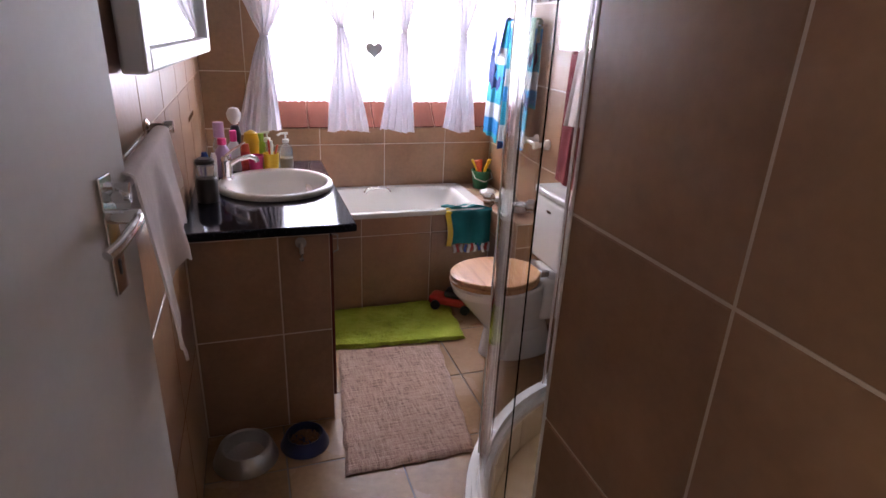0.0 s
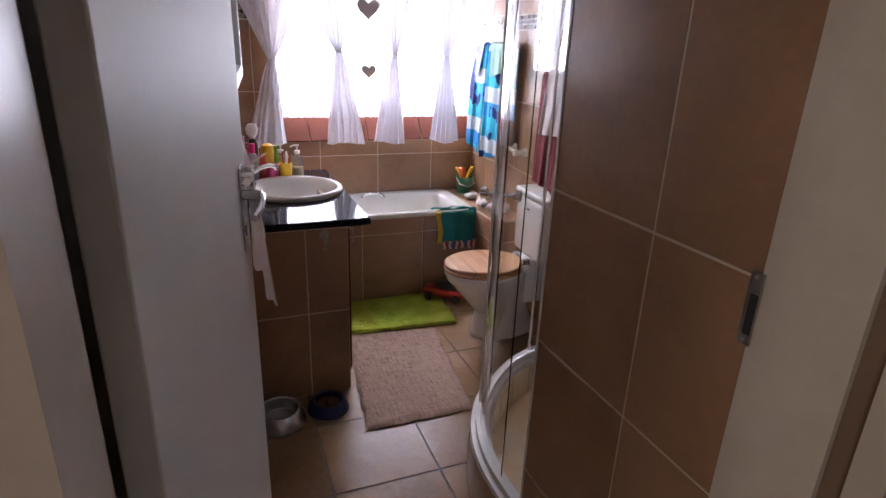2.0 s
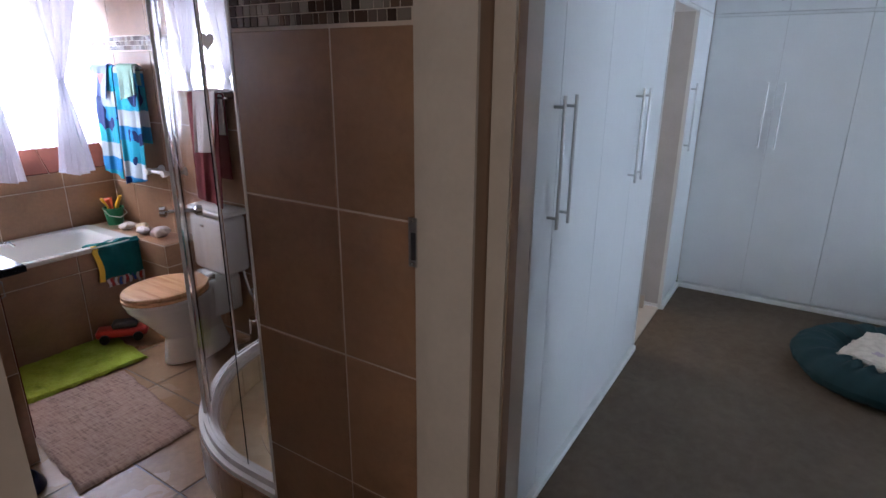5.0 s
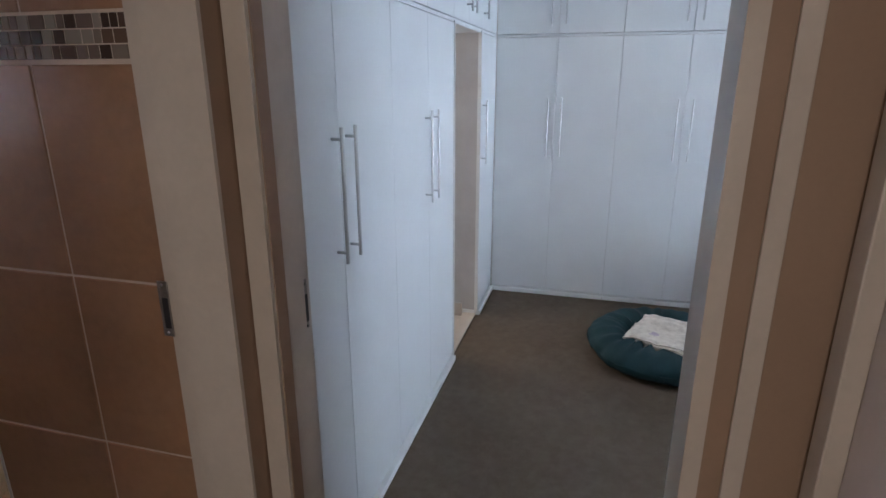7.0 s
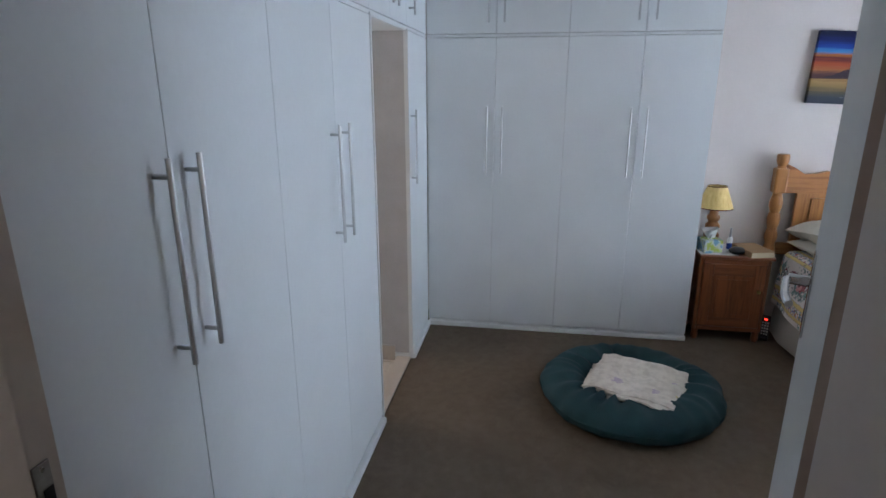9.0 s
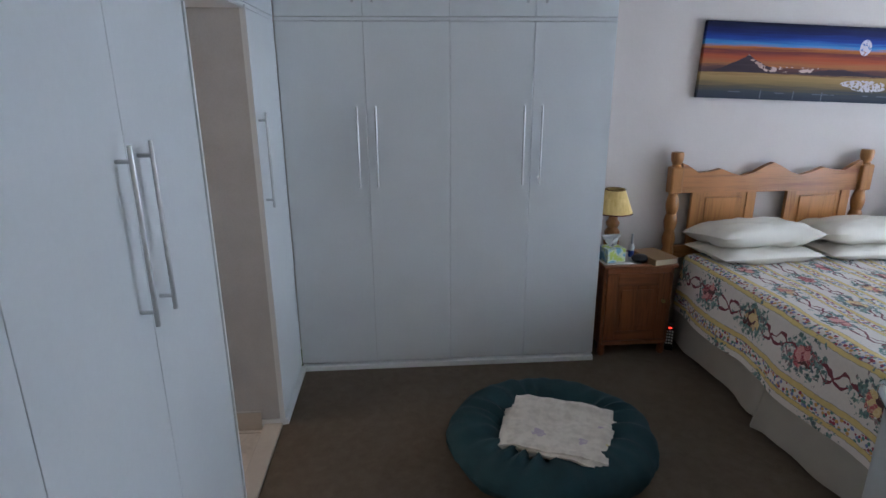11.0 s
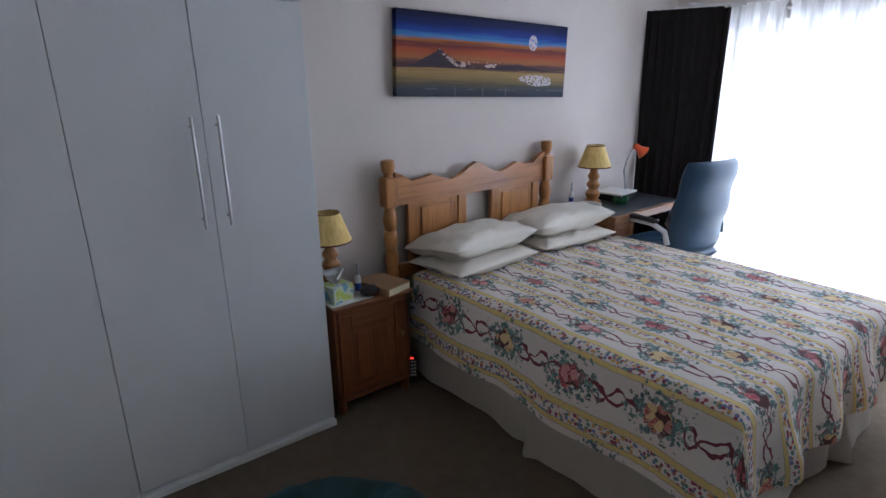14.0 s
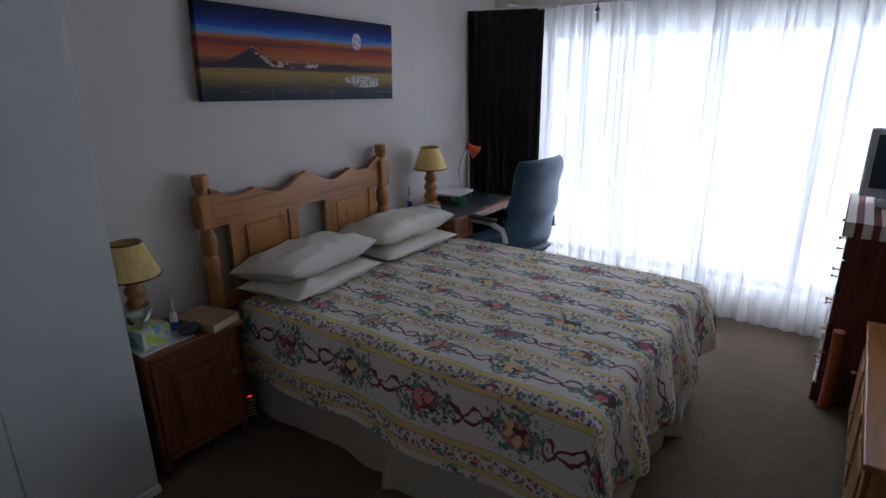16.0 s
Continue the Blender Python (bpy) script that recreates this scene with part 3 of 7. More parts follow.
def slab(bm, fn, nu, nv, t, uv=None):
    """The same with a thickness t along z of the normal, closed at its rim."""
    def n_at(a, b):
        e = 1e-3
        du = Vector(fn(min(1, a + e), b)) - Vector(fn(max(0, a - e), b))
        dv = Vector(fn(a, min(1, b + e))) - Vector(fn(a, max(0, b - e)))
        n = du.cross(dv)
        return n.normalized() if n.length > 1e-12 else Vector((0, 0, 1))
    front = [[Vector(fn(i / nu, j / nv)) for j in range(nv + 1)] for i in range(nu + 1)]
    back = [[front[i][j] - n_at(i / nu, j / nv) * t for j in range(nv + 1)] for i in range(nu + 1)]
    F = [[bm.verts.new(p) for p in r] for r in front]
    K = [[bm.verts.new(p) for p in r] for r in back]
    lay = bm.loops.layers.uv.verify() if uv else None

    def face(vs, ks):
        f = bm.faces.new(vs)
        if uv:
            for lp, k in zip(f.loops, ks):
                lp[lay].uv = uv(k[0] / nu, k[1] / nv)
    for i in range(nu):
        for j in range(nv):
            k = ((i, j), (i + 1, j), (i + 1, j + 1), (i, j + 1))
            face([F[a][b] for a, b in k], k)
            face([K[a][b] for a, b in reversed(k)], list(reversed(k)))
    for i in range(nu):
        for j in (0, nv):
            k = ((i, j), (i + 1, j))
            face((F[i][j], F[i + 1][j], K[i + 1][j], K[i][j]), (k[0], k[1], k[1], k[0]))
    for j in range(nv):
        for i in (0, nu):
            k = ((i, j), (i, j + 1))
            face((F[i][j], F[i][j + 1], K[i][j + 1], K[i][j]), (k[0], k[1], k[1], k[0]))
    return bm


def prism(bm, pts, z0, z1, m=None):
    """An outline in x and y, raised from z0 to z1."""
    a = [bm.verts.new((x, y, z0)) for x, y in pts]
    b = [bm.verts.new((x, y, z1)) for x, y in pts]
    bm.faces.new(a[::-1])
    bm.faces.new(b)
    for i in range(len(a)):
        j = (i + 1) % len(a)
        bm.faces.new((a[i], a[j], b[j], b[i]))
    if m is not None:
        for v in a + b:
            v.co = m @ v.co
    return bm


def struct(name, bm, mat, label=""):
    return part(name, bm, mat, None, label, "structure")


# ---- the plan ----
XL, XR = -0.335, 1.45          # bathroom side walls
YF = 3.49                      # bathroom window wall
XP, YP = 0.42, 0.755            # tiled nib wall by the shower, and its end
XD = 0.62                      # bedroom side of the bedroom door wall
XB = 4.13                      # wall behind the bed
YA = 0.09                      # front of the built-in row with the passage
XW = 3.80                      # front of the built-in row by the bed
YW = -4.85                     # bedroom window wall
H = 2.55
CARPET = 0.025                 # the bedroom floor lies a little higher than the bathroom's

# floors
struct("bathroom_floor", B(XL - 0.2, XR + 0.1, 0.12, YF + 0.1, -0.12, -0.006), M["floor_grout"])
struct("bedroom_floor", B(-0.02 + 0.62, XB + 0.1, YW - 0.1, 0.10, -0.12, CARPET), M["carpet"], "brown cut pile carpet")
struct("hall_floor", B(-2.6, 0.6, -1.3, 0.12, -0.12, 0.0), M["carpet"], "brown carpet of the hall")
struct("passage_floor", B(2.4, 3.6, 0.10, 2.2, -0.12, -0.006), M["grout"])
struct("threshold", B(2.55, 3.25, 0.10, 0.19, -0.005, 0.035, 0.004), M["frame"])
struct("ground", B(-60, 60, -90, 90, -0.5, -0.3), M["grass"])

# ceilings
struct("bathroom_ceiling", B(XL - 0.27, XR + 0.1, -0.02, YF + 0.3, H, H + 0.1), M["ceiling"])
struct("bedroom_ceiling", B(0.60, XB + 0.1, YW - 0.3, 2.3, H, H + 0.1), M["ceiling"])
struct("hall_ceiling", B(-2.6, 0.60, -1.3, -0.02, H, H + 0.1), M["ceiling"])

# bathroom walls
bm = bmesh.new()
bx(bm, XL - 0.26, XL, 0.96, YF + 0.25, 0, H)
bx(bm, XL - 0.26, XL - 0.19, 0.1405, 0.96, 0, H)
struct("wall_bath_left", bm, M["grout"])
WX0, WX1, WZ0, WZ1 = 0.05, 1.45, 1.14, 2.10
bm = bmesh.new()
bx(bm, XL, WX0, YF, YF + 0.25, 0, H)
bx(bm, WX0, WX1, YF, YF + 0.25, 0, 0.955)
bx(bm, WX0, WX1, YF, YF + 0.25, WZ1, H)
wall_win = struct("wall_bath_window", bm, M["grout"])
bm = bmesh.new()
bx(bm, XR, XR + 0.12, 0.14, YF + 0.25, 0, H)
wall_right = struct("wall_bath_right", bm, M["grout"])
bm = bmesh.new()
bx(bm, XP + 0.0035, XP + 0.16, 0.14, YP - 0.01, 0, H)
bx(bm, XP + 0.16, XR, 0.14, 0.30, 0, H)
nib = struct("wall_shower_nib", bm, M["grout"])
# wall with the bathroom door
bm = bmesh.new()
bx(bm, -2.6, -0.50, -0.02, 0.14, 0, H)
bx(bm, -0.50, 0.44, -0.02, 0.14, 2.06, H)
bx(bm, 0.44, 0.62, -0.02, 0.139, 0, H)
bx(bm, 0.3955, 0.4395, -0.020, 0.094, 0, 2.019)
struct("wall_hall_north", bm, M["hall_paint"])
# wall with the bedroom door
bm = bmesh.new()
bx(bm, 0.46, 0.62, -1.10, -0.872, 0, H)
bx(bm, 0.46, 0.62, -0.872, -0.021, 2.06, H)
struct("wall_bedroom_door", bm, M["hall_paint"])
struct("wall_hall_south", B(-2.6, 0.46, -1.22, -1.08, 0, H), M["taupe"])
struct("trim", B(0.452, 0.4599, -0.958, -0.926, 0, 2.1, 0.002), M["frame"])
struct("trim", B(0.40, 0.4515, -1.0795, -1.045, 0, 2.1, 0.003), M["frame"])
struct("wall_hall_west", B(-2.72, -2.6, -1.22, 0.14, 0, H), M["hall_paint"])
# bedroom walls
struct("wall_bed_east", B(XB, XB + 0.15, YW - 0.2, 0.7, 0, H), M["plaster"], "pale plastered wall")
bm = bmesh.new()
BX0, BX1 = 1.25, 3.70
BZ0, BZ1 = 0.25, 1.93
bx(bm, 0.9, BX0, YW - 0.2, YW, 0, H)
bx(bm, BX1, XB, YW - 0.2, YW, 0, H)
bx(bm, BX0, BX1, YW - 0.2, YW, BZ1, H)
bx(bm, BX0, BX1, YW - 0.2, YW, 0, BZ0)
struct("wall_bed_window", bm, M["plaster"])
struct("wall_bed_west", B(0.95, 1.10, YW, -1.25, 0, H), M["plaster"])
struct("wall_bed_return", B(0.62, 0.95, -1.37, -1.25, 0, H), M["plaster"])
struct("wall_bed_west_stub", B(0.50, 0.62, -1.37, -1.10, 0, H), M["plaster"])
# passage beyond the opening
struct("wall_passage_east", B(3.262, 3.40, 0.11, 2.2, 0, H), M["taupe"])
struct("wall_passage_west", B(2.42, 2.54, 0.70, 2.2, 0, H), M["taupe"])
struct("wall_passage_end", B(2.42, 3.40, 2.2, 2.3, 0, H), M["taupe"])
struct("wall_behind_cupboards", B(1.57, 2.54, 0.70, 0.80, 0, H), M["taupe"])
struct("wall_corner_north", B(3.40, XB + 0.15, 0.70, 0.80, 0, H), M["taupe"])
struct("baseboard", B(3.247, 3.2615, 0.20, 2.19, 0, 0.10, 0.003), M["frame"])
struct("baseboard", B(3.246, 3.2615, 0.20, 2.19, 0.10, 0.106), M["gap"])


# ---- door frames of pressed steel ----
def jamb(name, pts, z1, label=""):
    return struct(name, prism(bmesh.new(), pts, 0, z1), M["frame"], label)


# bathroom opening, x -0.40 to 0.38
jamb("door_frame_bath", [(0.444, 0.150), (0.444, 0.142), (0.405, 0.142), (0.405, 0.095), (0.385, 0.095), (0.385, -0.0215), (0.395, -0.0215), (0.395, 0.105), (0.415, 0.105), (0.415, 0.150)], 2.06,
     "cream enamelled steel door frame")
jamb("door_frame_bath", [(x - 0.047, y) for x, y in [(-0.470, 0.150), (-0.470, 0.142), (-0.425, 0.142), (-0.425, 0.095), (-0.405, 0.095), (-0.405, -0.030), (-0.475, -0.030), (-0.475, -0.0205), (-0.42, -0.0205), (-0.42, 0.105), (-0.44, 0.105), (-0.44, 0.150)]], 2.06,
     "cream enamelled steel door frame")
struct("door_frame_bath", B(-0.52, 0.445, -0.031, 0.151, 2.02, 2.062), M["frame"])
# bedroom opening, y -0.88 to -0.07
for s, y, w in ((1, -0.070, 0.047), (-1, -0.858, 0.030)):
    q = [(0.448, y + s * w), (0.448, y), (0.575, y), (0.575, y + s * 0.020), (0.632, y + s * 0.020), (0.632, y + s * 0.055), (0.622, y + s * 0.055), (0.622, y + s * 0.032), (0.565, y + s * 0.032), (0.565, y + s * 0.010), (0.4585, y + s * 0.010), (0.4585, y + s * w)]
    jamb("door_frame_bedroom", q if s > 0 else q[::-1], 2.06, "cream enamelled steel door frame")
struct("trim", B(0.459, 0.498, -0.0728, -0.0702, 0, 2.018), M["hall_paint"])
struct("door_frame_bedroom", B(0.447, 0.633, -0.89, -0.022, 2.02, 2.062), M["frame"])


def strike(at, rz, label):
    root = thing("strike_plate", at, label, "door hardware", rz)
    part("plate", B(-0.012, 0.012, -0.003, 0.0, -0.060, 0.060, 0.001), M["tarnish"], root)
    part("keyhole", B(-0.004, 0.010, -0.0045, -0.0031, -0.042, 0.025, 0.001), M["black"], root)
    for z in (-0.052, 0.052):
        part("screw", lathe(bmesh.new(), [(0, 0), (0.004, 0), (0.003, 0.0015), (0, 0.0015)], 8, (0, -0.003, z), pose(0, 0, 0, 90)), M["chrome"], root)


strike((0.404, 0.1475, 1.225), -90, "worn steel strike plate on the bathroom door frame")
strike((0.604, -0.0505, 1.175), 0, "worn steel strike plate on the bedroom door frame")


HB, HH = 0.092, 1.258         # the lever's backset and height


def door_leaf(name, hinge, rz, width, side, label, mat):
    """Leaf along local +x from the hinge; side: which face (local y) carries the visible lever."""
    root = thing(name, (*hinge, 0), label, "door", rz)
    leaf = part("leaf", B(0.0, width, -0.02, 0.02, 0.012, 2.015, 0.003), mat, root)
    for s in (1, -1):
        h = part("door_handle", lathe(bmesh.new(), [(0, 0), (0.012, 0), (0.012, 0.045), (0, 0.045)], 14, (width - HB, s * 0.02, HH), pose(0, 0, 0, -90 * s)), M["chrome"], root, "chrome lever handle", smooth=True)
        part("plate", B(width - HB - 0.022, width - HB + 0.022, min(s * 0.02, s * 0.0245), max(s * 0.02, s * 0.0245), HH - 0.125, HH + 0.065, 0.002), M["chrome"], h)
        pts = [(width - HB - dx, s * dy, HH + dz) for dx, dy, dz in ((0, 0.062, 0), (0.015, 0.068, 0.001), (0.05, 0.068, -0.005), (0.09, 0.066, -0.013), (0.115, 0.058, -0.020))]
        part("lever", tube(bmesh.new(), pts, 0.0085, 10), M["chrome"], h, smooth=True)
        part("escutcheon", B(width - HB - 0.004, width - HB + 0.004, min(s * 0.0246, s * 0.026), max(s * 0.0246, s * 0.026), HH - 0.095, HH - 0.07, 0.001), M["black"], h)
    part("latch", B(width, width + 0.003, -0.011, 0.011, 1.13, 1.27, 0.001), M["tarnish"], root)
    for z in (0.25, 1.05, 1.80):
        part("hinge", tube(bmesh.new(), [(-0.008, 0.022 * side, z - 0.05), (-0.008, 0.022 * side, z + 0.05)], 0.007, 8), M["tarnish"], root, smooth=True)
    return root


door_leaf("door_1", (-0.440, 0.165), 80.3, 0.835, -1, "open white enamelled bathroom door with a chrome lever handle", M["door"])
door_leaf("door_2", (0.660, -0.938), -22.5, 0.86, 1, "open white enamelled bedroom door with a chrome lever handle", M["door"])


# ---- windows ----
def pane(name, bm, parent):
    ob = part(name, bm, M["glass"], parent, smooth=True)
    ob.visible_shadow = False
    return ob


win = thing("window_1", ((WX0 + WX1) / 2, YF + 0.19, 0), "white framed bathroom window behind voile curtains", "window")
win["kind"] = "structure"
for a in (-0.70, -0.245, 0.21, 0.665):
    part("window_frame", B(a, a + 0.035, -0.02, 0.02, WZ0 + 0.04, WZ1 - 0.04, 0.003), M["white_plastic"], win)
part("window_frame", B(-0.70, 0.70, -0.021, 0.021, WZ0 - 0.02, WZ0 + 0.04, 0.003), M["white_plastic"], win)
part("window_frame", B(-0.70, 0.70, -0.021, 0.021, WZ1 - 0.04, WZ1, 0.003), M["white_plastic"], win)
for a in (-0.665, -0.21, 0.245):
    pane("pane", B(a, a + 0.42, -0.003, 0.003, WZ0 + 0.04, WZ1 - 0.04), win)
# sloped terracotta sill
bm = bmesh.new()
prism(bm, [(0, 0), (-0.135, 0), (-0.135, 0.165), (0, -0.0)][:3], 0, 1)
sill_root = thing("window_sill", (WX0, YF - 0.006, 0.956), "sloping terracotta tiled window sill", "window sill")
sill_root["kind"] = "structure"
bm.free()
for i in range(7):
    w = (WX1 - WX0) / 7
    m = Matrix.Translation((i * w + w / 2, 0.0, 0.0)) @ pose(0, 0, 0, 50)
    part("tile", bx(bmesh.new(), -w / 2 + 0.002, w / 2 - 0.002, 0.0, 0.245, -0.010, 0.0, 0.002, 1, m), M["sill_tile"], sill_root)
struct("sill_base", B(WX0, WX1, YF + 0.16, YF + 0.25, 0.955, WZ0 - 0.022), M["grout"])

win = thing("window_2", ((BX0 + BX1) / 2, YW - 0.13, 0), "aluminium sliding glass door behind sheer curtains", "sliding door")
win["kind"] = "structure"
hw = (BX1 - BX0) / 2
for a in (-hw, -hw / 2 - 0.03, -0.03, hw / 2 - 0.03, hw - 0.05):
    part("window_frame", B(a, a + 0.05, -0.025, 0.025, BZ0 + 0.045, BZ1 - 0.05, 0.003), M["alu"], win)
part("window_frame", B(-hw, hw, -0.026, 0.026, BZ0, BZ0 + 0.045, 0.003), M["tarnish"], win)
part("window_frame", B(-hw, hw, -0.026, 0.026, BZ1 - 0.05, BZ1, 0.003), M["alu"], win)
for k in range(4):
    a = -hw + k * hw / 2 + 0.05
    pane("pane", B(a, a + hw / 2 - 0.08, -0.003, 0.003, BZ0 + 0.045, BZ1 - 0.05), win)


# ---- shower ----
CX, CY, CR = 1.20, 0.925, 0.79
ZK = 0.19


def run(r0, r1, z0, z1, n=36):
    """A strip between two offsets, from the nib round the quadrant to the wall."""
    def side(r):
        p = [(CX - r, YP - 0.001)]
        p += [(CX + r * math.cos(radians(180 - 90 * i / n)), CY + r * math.sin(radians(180 - 90 * i / n))) for i in range(n + 1)]
        return p + [(XR - 0.007, CY + r)]
    return prism(bmesh.new(), side(r1) + side(r0)[::-1], z0, z1)


def arc_wall(r0, r1, a0, a1, z0, z1, n=40):
    def pt(r, i):
        a = radians(a0 + (a1 - a0) * i / n)
        return (CX + r * math.cos(a), CY + r * math.sin(a))
    return prism(bmesh.new(), [pt(r1, i) for i in range(n + 1)] + [pt(r0, i) for i in range(n, -1, -1)], z0, z1)


tray = thing("shower_tray", (0, 0, 0), "tiled quadrant shower base with a raised curb", "shower base")
bm = bmesh.new()
r = CR - 0.09
prism(bm, [(CX - r, YP), (XP + 0.165, YP), (XP + 0.165, 0.31), (XR - 0.007, 0.31), (XR - 0.007, CY + r)] + [(CX + r * math.cos(radians(90 + 90 * i / 30)), CY + r * math.sin(radians(90 + 90 * i / 30))) for i in range(31)], 0.0, 0.05)
part("base", bm, M["shower_floor"], tray)
part("curb", run(CR - 0.085, CR - 0.008, 0.0, ZK), M["grout"], tray)
for k in range(8):
    a, b = 180 - k * 11.25, 180 - (k + 1) * 11.25
    part("tile", arc_wall(CR - 0.0079, CR, a - 0.15, b + 0.15, 0.003, ZK - 0.001, 4), M["wall_tile"], tray)
    part("tile", arc_wall(CR - 0.0905, CR - 0.0851, a - 0.15, b + 0.15, 0.051, ZK - 0.001, 4), M["shower_floor"], tray)
part("tile", B(CX - CR, CX - CR + 0.0079, YP, CY - 0.002, 0.003, ZK - 0.001), M["wall_tile"], tray)
part("tile", B(CX + 0.002, XR - 0.008, CY + CR - 0.0079, CY + CR, 0.003, ZK - 0.001), M["wall_tile"], tray)
part("inner_step", arc_wall(CR - 0.26, CR - 0.245, 180, 90, 0.0505, 0.066), M["shower_floor"], tray)
for k in range(5):
    part("tile", B(0.60 + k * 0.17, 0.60 + k * 0.17 + 0.164, 0.32, 0.75, 0.0505, 0.055, 0.001), M["shower_floor"], tray)
part("drain", lathe(bmesh.new(), [(0, 0.051), (0.045, 0.051), (0.045, 0.056), (0, 0.058)], 20, (1.05, 1.10, 0)), M["chrome"], tray, smooth=True)

enc = thing("shower_enclosure", (0, 0, 0), "curved glass shower enclosure with white aluminium rails and chrome knobs", "shower screen")
part("bottom_rail", run(CR - 0.075, CR - 0.004, ZK + 0.0005, ZK + 0.022), M["alu"], enc)
part("bottom_rail", run(CR - 0.058, CR - 0.022, ZK + 0.0225, ZK + 0.05), M["alu"], enc)
part("top_rail", run(CR - 0.062, CR - 0.018, 1.96, 2.0), M["alu"], enc)
CG = CR - 0.040


def post(deg, w=0.030, d=0.030, z0=ZK + 0.0505, z1=1.96):
    x, y = CX + CG * math.cos(radians(deg)), CY + CG * math.sin(radians(deg))
    return bx(bmesh.new(), -d / 2, d / 2, -w / 2, w / 2, z0, z1, 0.004, 2, pose(x, y, 0, 0, 0, deg))


part("wall_channel", B(CX - CG - 0.016, CX - CG + 0.016, YP, YP + 0.022, ZK + 0.0505, 1.96, 0.003), M["alu"], enc)
part("wall_channel", B(XR - 0.030, XR - 0.007, CY + CG - 0.016, CY + CG + 0.016, ZK + 0.0505, 1.96, 0.003), M["alu"], enc)
part("post", post(147.0, 0.022, 0.028), M["alu"], enc)
part("seal", post(144.2, 0.006, 0.014), M["clear_plastic"], enc)
part("post", post(142.0, 0.010, 0.020), M["alu"], enc)
part("post", post(109.0, 0.008, 0.012), M["alu"], enc)
pane("glass", B(CX - CG - 0.003, CX - CG + 0.003, YP + 0.023, CY, ZK + 0.0505, 1.96), enc)
pane("glass", B(CX, XR - 0.031, CY + CG - 0.003, CY + CG + 0.003, ZK + 0.0505, 1.96), enc)
for a, b, off in ((180, 148.3, 0.0), (141.2, 110, -0.012), (108, 90, 0.0)):
    pane("glass", arc_wall(CG - 0.003 + off, CG + 0.003 + off, a, b, ZK + 0.0505, 1.96, 44), enc)
part("knob", lathe(bmesh.new(), [(0, -0.075), (0.020, -0.075), (0.022, -0.055), (0.008, -0.045), (0.008, 0.045), (0.022, 0.055), (0.020, 0.075), (0, 0.075)], 16,
                   (CX + CG * math.cos(radians(140)), CY + CG * math.sin(radians(140)), 1.08), pose(0, 0, 0, 0, 90, 140)), M["chrome"], enc, smooth=True)

# ---- bath ----
YBF = 2.90
bath = thing("bath", (0, 0, 0), "white built-in bath with a rolled rim", "bath")
BXL, BXR = XL + 0.002, 1.235


def bath_surface(a, b):
    # a round the bath, b from rim's outside inwards
    th = 2 * math.pi * a
    cx, cy = (BXL + BXR) / 2, (YBF + YF) / 2
    hx, hy = (BXR - BXL) / 2, (YF - YBF) / 2 - 0.002
    steps = [(0.0, 1.0, 0.552, 40), (0.04, 1.0, 0.570, 40), (0.10, 0.992, 0.576, 30), (0.30, 0.90, 0.574, 7), (0.40, 0.885, 0.562, 6), (0.55, 0.84, 0.40, 4.5), (0.8, 0.74, 0.24, 4), (0.92, 0.62, 0.205, 4), (1.0, 0.0, 0.20, 3)]
    for (b0, s0, z0, e0), (b1, s1, z1, e1) in zip(steps, steps[1:]):
        if b <= b1 + 1e-9:
            t = (b - b0) / (b1 - b0)
            s, z, e = s0 + (s1 - s0) * t, z0 + (z1 - z0) * t, e0 + (e1 - e0) * t
            break
    c, sn = math.cos(th), math.sin(th)
    k = (abs(c) ** e + abs(sn) ** e) ** (-1 / e)
    sx, sy = s, (1 - (1 - s) * hx / hy * 0.62) if s > 0.5 else s * 0.76
    return (cx + hx * sx * c * k, cy + hy * sy * sn * k, z)


part("shell", sheet(bmesh.new(), bath_surface, 96, 40, wrap=True), M["ceramic"], bath, smooth=True)
part("grip", tube(bmesh.new(), [(0.56, 3.33, 0.575), (0.58, 3.33, 0.600), (0.64, 3.335, 0.606), (0.70, 3.33, 0.600), (0.72, 3.33, 0.575)], 0.010, 10), M["chrome"], bath, "chrome grab handle", smooth=True)
part("overflow", lathe(bmesh.new(), [(0, 0), (0.03, 0), (0.028, 0.006), (0, 0.008)], 18, (1.12, 3.19, 0.47), pose(0, 0, 0, 0, -80)), M["chrome"], bath, smooth=True)
bath_front = struct("bath_apron", B(XL, XR, YBF + 0.008, YBF + 0.03, 0.0, 0.550), M["grout"])
ledge = struct("bath_ledge", B(1.237, XR - 0.001, 2.62, YF - 0.001, 0.0, 0.565), M["grout"])

# ---- vanity ----
van = thing("vanity", (0, 0, 0), "brown tiled vanity unit with a dark cupboard side", "vanity unit")
bm = B(XL + 0.001, 0.165, 1.948, 2.895, 0.0, 0.70)
bx(bm, XL + 0.001, 0.165, 1.948, 2.00, 0.7001, 0.835)
bx(bm, XL + 0.001, 0.165, 2.86, 2.895, 0.7001, 0.835)
bx(bm, 0.145, 0.165, 2.001, 2.859, 0.7001, 0.835)
part("body", bm, M["grout"], van)
part("door", B(0.166, 0.182, 1.985, 2.42, 0.09, 0.80, 0.002), M["mahogany"], van, "dark cupboard door")
part("door", B(0.166, 0.182, 2.43, 2.87, 0.09, 0.80, 0.002), M["mahogany"], van, "dark cupboard door")
part("handle", tube(bmesh.new(), [(0.183, 2.02, 0.72), (0.205, 2.02, 0.73), (0.205, 2.02, 0.79), (0.183, 2.02, 0.80)], 0.004, 8), M["tarnish"], van, smooth=True)
part("joint_strip", B(XL + 0.001, 0.166, 1.939, 1.9475, 0.826, 0.8345), M["grout"], van)


